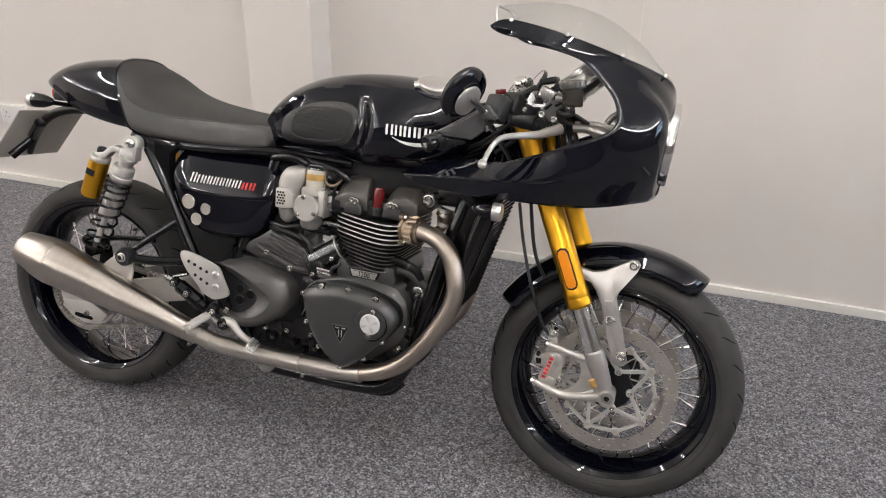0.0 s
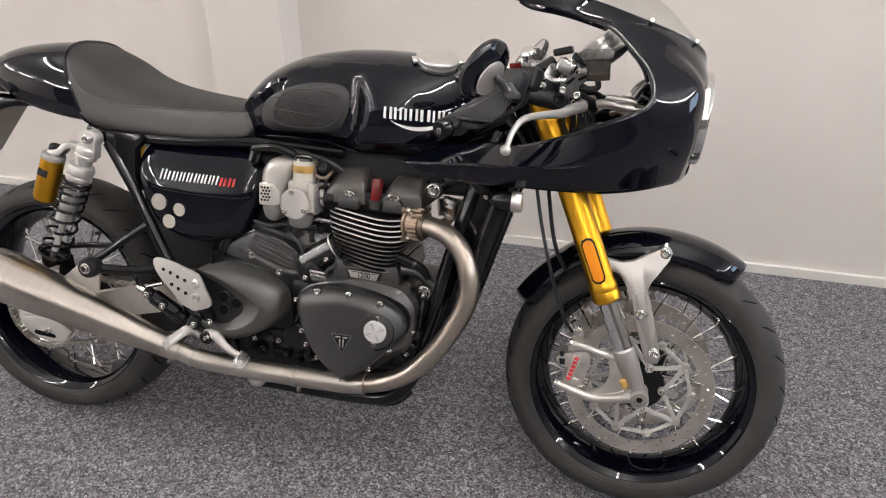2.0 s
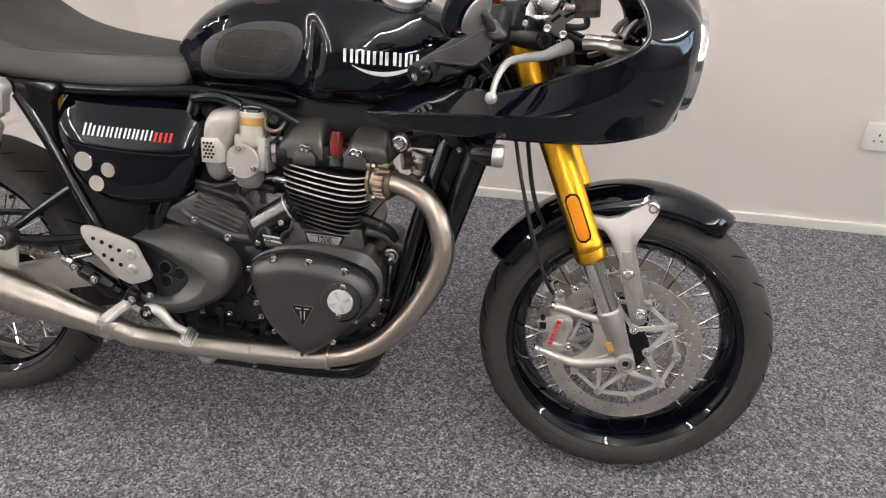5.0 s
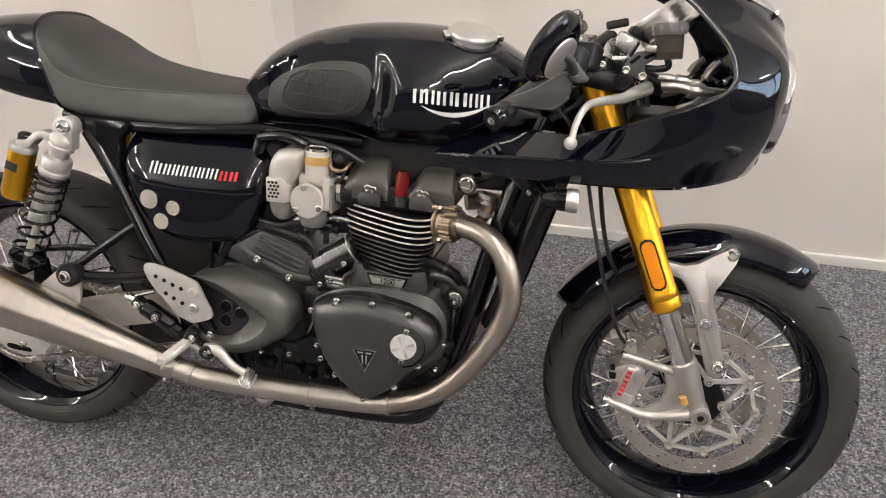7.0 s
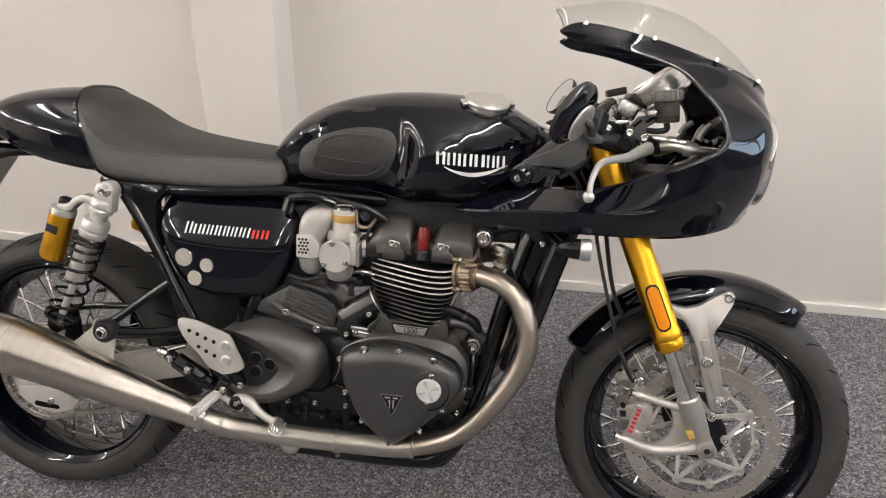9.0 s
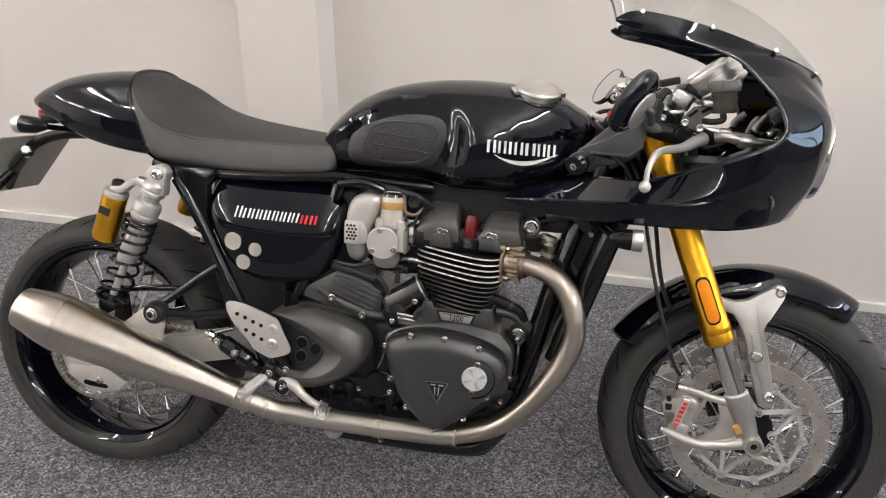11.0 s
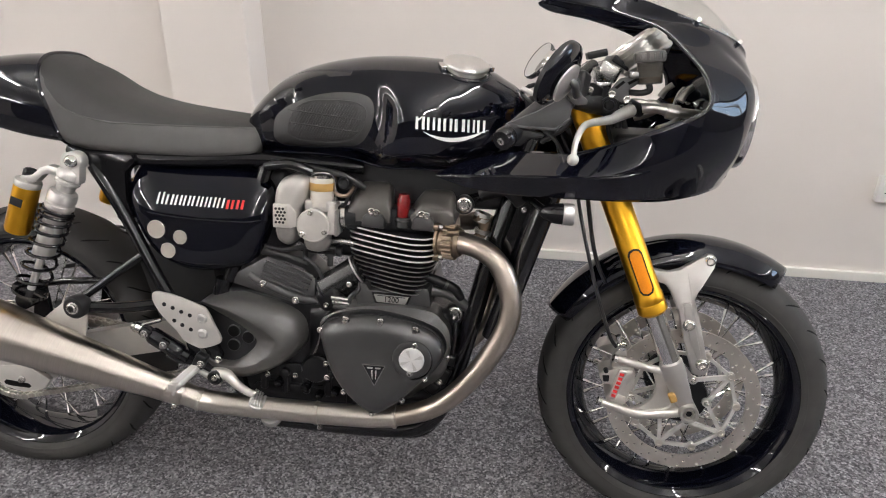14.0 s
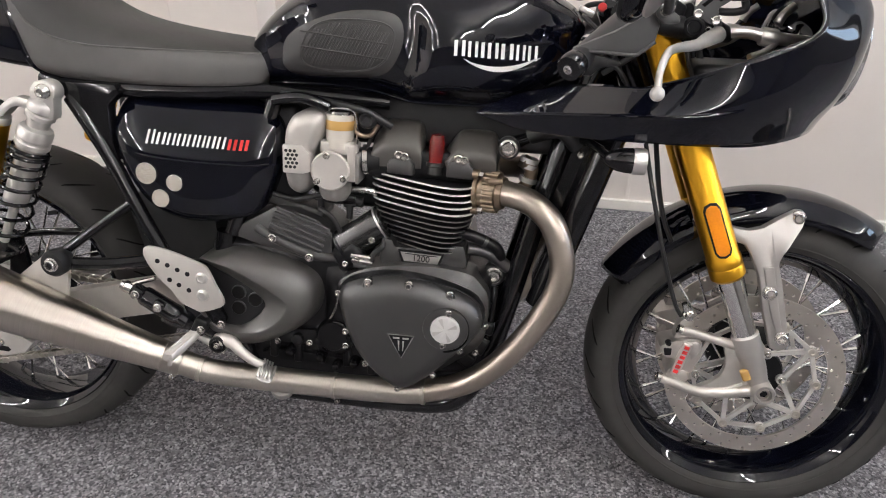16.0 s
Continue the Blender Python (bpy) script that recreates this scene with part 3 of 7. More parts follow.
# rear sprocket and chain
sprocket = part("sprocket", (lathe([(0.074, -0.003), (0.099, -0.003), (0.099, 0.003), (0.074, 0.003)], (0, -0.098, 0), (0, 1, 0), 48, closed=True)), ALU, rear_wheel, "silver rear sprocket")
for k in range(5):
    part("sprocket_arm", bar((0.03, radians(72 * k)), (0.076, radians(72 * k + 12)), 0.013, -0.101, -0.095), ALU, rear_wheel)
part("sprocket_carrier", lathe([(0.020, 0.062), (0.044, 0.064), (0.048, 0.080), (0.046, 0.092), (0.030, 0.096), (0.018, 0.110)], (0, 0, 0), (0, -1, 0), 40), CASE_DARK, rear_wheel, "black sprocket carrier")
for k in range(6):
    t = radians(60 * k + 12)
    piece("bolt", BOLT_M, rear_wheel, pose(0.080 * math.sin(t), -0.101, 0.080 * math.cos(t)))
link = finished("chain_link", merged(lathe([(0.0042, -0.0105), (0.0042, 0.009)], (0, 0, 0), (0, 1, 0), 10), *[block((0.008, s * 0.007, 0), (0.0175, 0.0022, 0.0105), 0.0030, segments=1) for s in (-1, 1)]), CHAIN)
for k in range(34):
    t = radians(90 + 180 * k / 33)
    piece("chain_link", link, bike, pose(0.106 * math.cos(t), -0.098, 0.3045 + 0.106 * math.sin(t)) @ pose(0, 0, 0, 0, 270 - math.degrees(t), 0))
for k in range(24):
    for z0, z1 in ((0.1985, 0.290), (0.4105, 0.360)):
        u = k / 24
        piece("chain_link", link, bike, pose(0.40 * u, -0.098, z0 + (z1 - z0) * u) @ pose(0, 0, 0, 0, -math.degrees(math.atan2(z1 - z0, 0.40)), 0))
part("axle_nut", lathe([(0.014, 0), (0.014, 0.012), (0.010, 0.016), (0.006, 0.016), (0.006, 0.004)], (0, 0.10, 0.3045), (0, 1, 0), 6), BOLT, bike)
part("chain_adjuster", block((-0.02, 0.105, 0.315), (0.11, 0.012, 0.035), 0.004), ALU, bike, "silver chain adjuster")

# swingarm
for s in (-1, 1):
    arm = skin([[(x, s * (y + dy), z + dz) for dy, dz in ((-0.014, -h), (0.014, -h), (0.014, h), (-0.014, h))]
                for x, y, z, h in ((-0.045, 0.126, 0.299, 0.020), (0.03, 0.126, 0.305, 0.024), (0.20, 0.126, 0.345, 0.032), (0.345, 0.122, 0.377, 0.032), (0.47, 0.110, 0.395, 0.032))])
    part("swingarm", bevelled(arm, 0.007, 3), PALE, bike, "silver swingarm leg")
    part("shock_mount", plate([(0.06, 0.33), (0.12, 0.34), (0.105, 0.45), (0.080, 0.46)], s * 0.122, s * 0.135, 0.003), FRAME_BLACK, bike)
part("axle", tube([(0, -0.125, 0.3045), (0, 0.12, 0.3045)], 0.011, 16), BOLT, bike)
axle_plate = part("axle_plate", plate([(-0.046, 0.266), (-0.038, 0.286), (0.050, 0.290), (0.100, 0.262), (0.082, 0.240), (0.038, 0.229), (-0.004, 0.238)], -0.141, -0.128, 0.003), PALE, bike, "pale swingarm axle plate with an oval slot")
# dark insert, slightly proud, gives the slot its shade
part("axle_slot", plate([(-0.006, 0.2500), (-0.001, 0.2555), (0.020, 0.2535), (0.050, 0.2500), (0.055, 0.2445), (0.050, 0.2400), (0.010, 0.2420), (-0.003, 0.2445)], -0.1418, -0.130, 0.0005), BLACK_AND_SHADE, axle_plate)
bolts(axle_plate, BOLT_M, (0.036, -0.1418, 0.258))
part("chain_guard", plate([(0.02, 0.455), (0.10, 0.474), (0.225, 0.482), (0.28, 0.47), (0.28, 0.462), (0.22, 0.472), (0.10, 0.462), (0.02, 0.445)], 0.06, 0.11, 0.002), PLASTIC, bike)
part("inner_mudguard", plate([(0.302, 0.385), (0.290, 0.430), (0.276, 0.475), (0.262, 0.520), (0.300, 0.560), (0.420, 0.580), (0.440, 0.420), (0.360, 0.375)], -0.055, 0.105, 0.006), PLASTIC, bike, "black inner mudguard ahead of the rear wheel")
part("cross_brace", tube([(0.075, -0.122, 0.466), (0.15, -0.122, 0.478), (0.235, -0.122, 0.484)], 0.007, 10), FRAME_BLACK, bike)

# front forks
def fork_x(z):
    return 1.323 + (0.494 - z) * 0.4286


def fork_at(z, y, dx=0.0):
    return Vector((fork_x(z) + dx, y, z))


down = (fork_at(0.2, 0) - fork_at(0.8, 0)).normalized()
for s in (-1, 1):
    y, dx = s * 0.102, (0 if s < 0 else 0.010)
    top = fork_at(0.880, y, dx)
    run = lambda z: (fork_at(z, y, dx) - top).length
    fork = part("fork_leg", lathe([(0.010, -0.012), (0.018, -0.010), (0.021, 0.0), (0.0265, 0.004), (0.0265, run(0.527)), (0.0285, run(0.524)), (0.0285, run(0.513)), (0.0275, run(0.511)), (0.0285, run(0.508)), (0.0285, run(0.494)), (0.024, run(0.489)), (0.019, run(0.487))],
                              top, down, 40), GOLD, bike, "gold anodised upside-down fork tube")
    part("slider", lathe([(0.0197, run(0.49)), (0.0197, run(0.36))], top, down, 32), CHROME, fork, "chromed fork slider")
    foot = part("fork_foot", lathe([(0.0198, run(0.395)), (0.0228, run(0.3915)), (0.0228, run(0.365)), (0.0222, run(0.358)), (0.0210, run(0.352)), (0.0195, run(0.330)), (0.0165, run(0.308)), (0.0150, run(0.290)), (0.006, run(0.280))], top, down, 32), ALU_PAINT, fork, "silver cast fork foot")
    boss = lathe([(0.009, -0.022), (0.0175, -0.022), (0.0185, -0.019), (0.0185, 0.032), (0.0170, 0.035), (0.0125, 0.035), (0.0115, 0.026), (0.003, 0.025)], (1.409 + dx, y - s * 0.008, 0.2945), (0, s, 0), 32)
    part("axle_clamp", boss, ALU_PAINT, fork, "silver axle clamp")
    part("axle_end", lathe([(0.0112, 0.020), (0.0112, 0.030), (0.0105, 0.031), (0.0075, 0.031), (0.0070, 0.0262), (0.001, 0.0262)], (1.409 + dx, y - s * 0.008, 0.2945), (0, s, 0), 6), DISC, fork)
    # dark plug puts the bore's shade into colour
    part("axle_bore", lathe([(0.0068, 0.0255), (0.0068, 0.0275), (0.001, 0.0275)], (1.409 + dx, y - s * 0.008, 0.2945), (0, s, 0), 6), CASE_DARK, fork)
    slot = [fork_at(0.611, y, dx), fork_at(0.537, y, dx)]
    bm = plate([(0.006 + q[0], q[1]) for q in [(x * 0.011 - 0.006, z) for x, z in ((-1, -0.034), (-0.7, -0.041), (0, -0.044), (0.7, -0.041), (1, -0.034), (1, 0.034), (0.7, 0.041), (0, 0.044), (-0.7, 0.041), (-1, 0.034))]], s * 0.004, 0, 0.001)
    mid = (slot[0] + slot[1]) / 2
    bmesh.ops.transform(bm, matrix=Matrix.Translation(mid + Vector((0, s * 0.0245, 0))) @ pose(0, 0, 0, 0, -RAKE, 0), verts=bm.verts)
    part("reflector", bm, ORANGE, fork, "orange side reflector")
    rimb = plate([(x * 0.0135, z * 1.075) for x, z in ((-1, -0.034), (-0.7, -0.042), (0, -0.045), (0.7, -0.042), (1, -0.034), (1, 0.034), (0.7, 0.042), (0, 0.045), (-0.7, 0.042), (-1, 0.034))], s * 0.0025, -s * 0.004, 0.001)
    bmesh.ops.transform(rimb, matrix=Matrix.Translation(mid + Vector((0, s * 0.0245, 0))) @ pose(0, 0, 0, 0, -RAKE, 0), verts=rimb.verts)
    part("reflector_frame", rimb, CASE_DARK, fork)
    part("fork_cap", lathe([(0.010, -0.026), (0.010, -0.012), (0.015, -0.010), (0.015, -0.004)], top, down, 6), CASE_DARK, fork)

    # mudguard stay: a broad upper arm that turns in to the guard, and a leg down beside the fork
    st = plate([(1.300, 0.580), (1.326, 0.574), (1.345, 0.571), (1.367, 0.575), (1.404, 0.593), (1.421, 0.601), (1.433, 0.601), (1.440, 0.592), (1.434, 0.576), (1.416, 0.552), (1.404, 0.536), (1.399, 0.520), (1.412, 0.482), (1.429, 0.422), (1.440, 0.381), (1.436, 0.370), (1.424, 0.366), (1.411, 0.370), (1.388, 0.436), (1.371, 0.496), (1.353, 0.531), (1.341, 0.547), (1.308, 0.556)], s * 0.104, s * 0.086, 0.004)
    bmesh.ops.subdivide_edges(st, edges=[e for e in st.edges if e.calc_length() > 0.02], cuts=2)
    turn_in = lambda x, z: 0.034 * min(max((x - 1.335) / 0.085, 0), 1) * min(max((z - 0.540) / 0.045, 0), 1)
    for v in st.verts:
        v.co = (v.co.x + dx, v.co.y - s * turn_in(v.co.x, v.co.z), v.co.z)
    stay = part("mudguard_stay", st, ALU_PAINT, bike, "silver cast mudguard stay")
    bolts(stay, BOLT_L, *[(x + dx, s * (0.1045 - turn_in(x, z)) if s < 0 else 0.0965 - turn_in(x, z), z) for x, z in ((1.393, 0.469), (1.426, 0.391), (1.425, 0.590))])
    rb = plate([(1.376, 0.512), (1.392, 0.514), (1.410, 0.452), (1.424, 0.405), (1.416, 0.398), (1.398, 0.440)], s * 0.1060, s * 0.100, 0.003)
    bmesh.ops.translate(rb, vec=(dx, 0, 0), verts=rb.verts)
    part("stay_web", rb, ALU_PAINT, stay)

# front mudguard
def guard_ring(deg, width):
    a = radians(deg)
    ring = []
    for k in range(13):
        u = -1 + k / 6
        r = 0.3225 - 0.043 * abs(u) ** 3.0
        ring.append((GUARD_C.x + r * math.cos(a), u * 0.068 * width, GUARD_C.z + r * math.sin(a)))
    return ring


guard = part("front_mudguard", skin([guard_ring(d, w) for d, w in ((150.5, 0.50), (149, 0.72), (146, 0.88), (141, 0.97), *[(136 - 4 * k, 1.0) for k in range(18)], (64, 0.97), (60.5, 0.86), (58, 0.68), (56.5, 0.45))], closed=False, caps=False), PAINT, bike, "gloss black front mudguard")
thicken(guard, 0.003)

# front brake calipers
def caliper(s):
    dx = 0 if s < 0 else 0.010
    moved = lambda bm: (bmesh.ops.translate(bm, vec=(dx, 0, 0), verts=bm.verts), bm)[1]
    c = moved(plate([(1.238, 0.357), (1.262, 0.366), (1.292, 0.373), (1.304, 0.360), (1.303, 0.336), (1.295, 0.320), (1.296, 0.300), (1.276, 0.290), (1.255, 0.297), (1.251, 0.307), (1.258, 0.318), (1.259, 0.332), (1.246, 0.333), (1.236, 0.346)], s * 0.098, s * 0.045, 0.004, 3))
    cal = part("brake_caliper", c, CALIPER, bike, "silver four-piston brake caliper with a red mark")
    # proud dark plate paints the shade of the pad recess
    part("caliper_bridge", moved(plate([(1.240, 0.352), (1.254, 0.352), (1.254, 0.339), (1.243, 0.338)], s * 0.1005, s * 0.09, 0.002)), CASE_DARK, cal, "dark plate for the shade in the pad recess")
    part("pad_window", moved(plate([(1.281, 0.362), (1.297, 0.364), (1.298, 0.344), (1.288, 0.333)], s * 0.0995, s * 0.09, 0.002)), ALU_PAINT, cal)
    part("pad_spring", moved(plate([(1.272, 0.308), (1.289, 0.310), (1.289, 0.300), (1.276, 0.297)], s * 0.1000, s * 0.09, 0.002)), DISC, cal)
    for px, pz in ((1.289, 0.355), (1.276, 0.300)):
        part("piston_boss", lathe([(0.0135, 0), (0.0125, 0.003), (0.010, 0.0045), (0.003, 0.005)], (px + dx, s * 0.096, pz), (0, s, 0), 24), CALIPER, cal)
    face = Matrix.Translation((1.2705 + dx, s * 0.1015, 0.3355)) @ pose(0, 0, 0, 0, 15.8, 0)
    rib = block((0, 0, 0), (0.0165, 0.008, 0.064), 0.0035)
    bmesh.ops.transform(rib, matrix=face, verts=rib.verts)
    part("caliper_boss", rib, CALIPER, cal)
    for k in range(6):
        mk = block((0, s * 0.0046, 0.0094 * (k - 2.5)), (0.0085, 0.0012, 0.0062), 0.0005)
        bmesh.ops.transform(mk, matrix=face, verts=mk.verts)
        part("maker_mark", mk, RED_DECAL, cal, "red block of the maker's mark")
    part("pad_pin", tube([(1.246 + dx, s * 0.098, 0.363), (1.246 + dx, s * 0.106, 0.363)], [0.0055, 0.0045], 10), CASE_DARK, cal)
    part("hose_banjo", lathe([(0.0080, -0.006), (0.0098, -0.004), (0.0098, 0.004), (0.0070, 0.006), (0.0065, 0.012), (0.002, 0.013)], (1.273 + dx, s * 0.094, 0.414), (0, s, 0), 14), BOLT, cal, "silver hose banjo")
    part("hose_ferrule", tube([(1.272 + dx, s * 0.094, 0.414), (1.263 + dx, s * 0.097, 0.436)], [0.006, 0.0050], 10), BOLT, cal)
    part("caliper_lug", moved(plate([(1.256, 0.366), (1.284, 0.368), (1.286, 0.400), (1.276, 0.412), (1.262, 0.398)], s * 0.090, s * 0.060, 0.004)), CALIPER, cal)
    upper = part("mounting_arm", tube([(1.264 + dx, s * 0.098, 0.388), (1.290 + dx, s * 0.098, 0.383), (1.320 + dx, s * 0.099, 0.376), (1.362 + dx, s * 0.099, 0.368)], [0.0080, 0.0080, 0.0072, 0.0095], 16), CALIPER, cal, "silver caliper mounting arm")
    lower = part("mounting_arm", tube([(1.240 + dx, s * 0.102, 0.297), (1.268 + dx, s * 0.103, 0.288), (1.309 + dx, s * 0.103, 0.277), (1.350 + dx, s * 0.102, 0.280), (1.398 + dx, s * 0.100, 0.290)], [0.0072, 0.0085, 0.0095, 0.0100, 0.0130], 16), CALIPER, cal, "silver caliper mounting arm")
    for arm, at in ((upper, (1.264 + dx, s * 0.098, 0.388)), (lower, (1.240 + dx, s * 0.102, 0.297))):
        part("arm_bolt", lathe([(0.0082, -0.002), (0.0082, 0.005), (0.0060, 0.0065), (0.0045, 0.0065), (0.0040, 0.002), (0.001, 0.002)], at, (-0.95, 0, 0.25), 16), BOLT, arm)
    web = moved(plate([(1.309, 0.272), (1.304, 0.285), (1.325, 0.296), (1.339, 0.310), (1.345, 0.328), (1.344, 0.345), (1.338, 0.362), (1.354, 0.371), (1.384, 0.360), (1.396, 0.320), (1.402, 0.296), (1.392, 0.281), (1.356, 0.273)], s * 0.103, s * 0.090, 0.003))
    part("mounting_web", web, CALIPER, cal)
    part("web_rib", tube([(1.318 + dx, s * 0.103, 0.279), (1.350 + dx, s * 0.104, 0.287), (1.378 + dx, s * 0.104, 0.300)], 0.0035, 8), CALIPER, cal)
    bolts(cal, BOLT_M, (1.300 + dx, s * 0.099 if s < 0 else 0.092, 0.308))
    return cal


caliper(-1)
caliper(1)
part("hose_clip", block((1.376, -0.115, 0.323), (0.014, 0.012, 0.020), 0.004, (0, -25, 0)), TAN, bike, "yellowed cable clip")

# tank
tank_top = spl((0.503, 0.800), (0.509, 0.812), (0.519, 0.838), (0.543, 0.866), (0.590, 0.903), (0.649, 0.928), (0.707, 0.941), (0.765, 0.948), (0.822, 0.950), (0.879, 0.948), (0.94, 0.940), (0.985, 0.928), (1.015, 0.912), (1.044, 0.893), (1.056, 0.872))
tank_low = spl((0.503, 0.748), (0.512, 0.745), (0.56, 0.748), (0.65, 0.750), (0.74, 0.742), (0.80, 0.732), (0.90, 0.732), (0.98, 0.752), (1.03, 0.80), (1.056, 0.855))
tank_wide = spl((0.503, 0.034), (0.511, 0.058), (0.524, 0.077), (0.54, 0.092), (0.56, 0.105), (0.59, 0.117), (0.65, 0.127), (0.72, 0.127), (0.79, 0.123), (0.85, 0.124), (0.92, 0.120), (0.98, 0.106), (1.03, 0.080), (1.056, 0.050))
TANK_N = 2.5


tank_shoulder = spl((0.50, 0.815), (0.56, 0.838), (0.583, 0.852), (0.617, 0.878), (0.685, 0.904), (0.73, 0.910), (0.778, 0.909), (0.82, 0.895))
tank_ridge = spl((0.73, 0.765), (0.746, 0.785), (0.775, 0.812), (0.819, 0.833), (0.856, 0.836), (0.894, 0.820), (0.94, 0.79))


def tank_step(x, z):
    """The flank swells out in front of the knee recess."""
    xs = tank_ridge(z)
    u = min(max((x - xs + 0.046) / 0.046, 0), 1)
    w = min(max((x - xs) / 0.13, 0), 1)
    fade = min(max((1.03 - x) / 0.12, 0), 1) * min(max((0.935 - z) / 0.06, 0), 1)
    front = 0.034 * u * u * (3 - 2 * u) * (1 - 0.40 * w * w * (3 - 2 * w)) * fade
    zs = tank_shoulder(x)
    v = min(max((z - zs + 0.020) / 0.022, 0), 1)
    return max(front, 0.013 * v * v * (3 - 2 * v) * min(max((tank_top(x) - z) / 0.03, 0), 1))


def tank_side(x, z):
    lo, hi = tank_low(x), tank_top(x)
    c = lo + 0.40 * (hi - lo)
    u = (z - c) / (hi - c) if z > c else (c - z) / (c - lo)
    return (tank_wide(x) + tank_step(x, z)) * max(0.0, 1 - min(abs(u), 1) ** TANK_N) ** (1 / TANK_N)


def tank_ring(x, k=48):
    lo, hi = tank_low(x), tank_top(x)
    c = lo + 0.40 * (hi - lo)
    ring = []
    for i in range(k):
        a = 2 * math.pi * (i + 0.5) / k
        ca, sa = math.cos(a), math.sin(a)
        z = c + (hi - c if sa > 0 else c - lo) * math.copysign(abs(sa) ** (2 / TANK_N), sa)
        y = (tank_wide(x) + tank_step(x, z)) * math.copysign(abs(ca) ** (2 / TANK_N), ca)
        ring.append((x, y, z))
    return ring


tank = part("fuel_tank", skin([tank_ring(0.503 + 0.553 * (1 - math.cos(math.pi * k / 70)) / 2) for k in range(71)]), PAINT, bike, "gloss black sculpted fuel tank")
for s in (-1, 1):
    part("tank_seam", tube([(x, s * (tank_side(x, tank_low(x) + 0.012) + 0.001), tank_low(x) + 0.010) for x in (0.53, 0.58, 0.65, 0.72, 0.79, 0.85, 0.91, 0.97)], 0.0028, 8), PAINT, tank)


def on_tank(outline, rise, inset, n=5, rings=7):
    """A pad that follows the tank's flank inside an outline of (x, z)."""
    pts = smooth_line([(x, z, 0) for x, z in outline], n, True)
    c = sum(pts, Vector()) / len(pts)
    loops = [[(q.x, -tank_side(q.x, q.y) + 0.004, q.y) for q in pts]]
    for i in range(rings + 1):
        s = 1 - 0.98 * i / rings
        h = rise * min(1, i * inset)
        loops.append([(c.x + (q.x - c.x) * s, -tank_side(c.x + (q.x - c.x) * s, c.y + (q.y - c.y) * s) - h, c.y + (q.y - c.y) * s) for q in pts])
    return skin(loops)


PAD = [(0.584, 0.803), (0.591, 0.832), (0.619, 0.853), (0.674, 0.874), (0.730, 0.880), (0.767, 0.873), (0.779, 0.849), (0.771, 0.812), (0.745, 0.783), (0.678, 0.775), (0.610, 0.775), (0.588, 0.785)]
pad = part("knee_pad", on_tank(PAD, 0.007, 0.8), PAD_RUBBER, tank, "matt black rubber knee pad with ribs")
ribs = []
for k in range(38):
    x0 = 0.590 + 0.0052 * k
    pts = []
    for i in range(9):
        z = 0.784 + 0.086 * i / 8
        x = x0 + (z - 0.79) * 0.55
        e = abs((x - 0.692 - (z - 0.826) * 0.35) / 0.066) ** 3 + abs((z - 0.826) / 0.037) ** 3
        if e < 1:
            pts.append((x, -tank_side(x, z) - 0.0074, z))
    if len(pts) > 1:
        ribs.append(tube(pts, 0.0015, 5, 1))
for z0 in (0.815, 0.838):
    ribs.append(tube([(x, -tank_side(x, z0 - (x - 0.69) * 0.10) - 0.0082, z0 - (x - 0.69) * 0.10) for x in (0.618, 0.65, 0.70, 0.757)], 0.0016, 5, 3))
ribs.append(tube([(x, -tank_side(x, z) - 0.0078, z) for x, z in [(0.692 + 0.070 * math.copysign(abs(math.cos(a)) ** 0.667, math.cos(a)) + 0.0137 * math.copysign(abs(math.sin(a)) ** 0.667, math.sin(a)), 0.826 + 0.039 * math.copysign(abs(math.sin(a)) ** 0.667, math.sin(a))) for a in (2 * math.pi * k / 40 for k in range(41))]], 0.0016, 5, 1))
tagged(part("pad_ribs", merged(*ribs), PAD_RUBBER, pad), kind="stuff")

# filler cap
cap_axis = Vector((0.17, -0.33, 0.93)).normalized()
cap_turn = cap_axis.to_track_quat("Z", "Y").to_matrix().to_4x4()
cap = part("filler_cap", lathe([(0.0400, -0.010), (0.0400, 0.014), (0.0425, 0.0150), (0.0440, 0.0170), (0.0440, 0.0210), (0.0428, 0.0232), (0.0400, 0.0246), (0.0300, 0.0270), (0.0150, 0.0284), (0.004, 0.0287)], (0, 0, 0), (0, 0, 1), 48), BRUSHED, bike, "brushed aluminium filler cap")
cap.matrix_basis = Matrix.Translation((0.938, -0.054, 0.920)) @ cap_turn
part("cap_ring", lathe([(0.0395, -0.006), (0.0500, -0.004), (0.0500, 0.0060), (0.0480, 0.0085), (0.0420, 0.0085), (0.0400, 0.0060)], (0, 0, 0), (0, 0, 1), 48), PAINT, cap, "black filler ring")
part("cap_latch", block((0.048, 0, 0.014), (0.016, 0.018, 0.010), 0.003), CHROME, cap)
part("cap_hinge", block((-0.046, 0, 0.014), (0.012, 0.024, 0.009), 0.003), CHROME, cap)

# tank lettering as plain blocks, and its underline
def on_flank(x, z, off=0.0012):
    return (x, -tank_side(x, z) - off, z)


def flank_block(x0, x1, z0, z1, slant=0.0):
    rings = []
    for k in range(4):
        x = x0 + (x1 - x0) * k / 3
        rings.append([on_flank(x + slant * (z - z0), z, o) for z, o in ((z0, -0.001), (z0, 0.0010), (z1, 0.0010), (z1, -0.001))])
    return skin(rings)


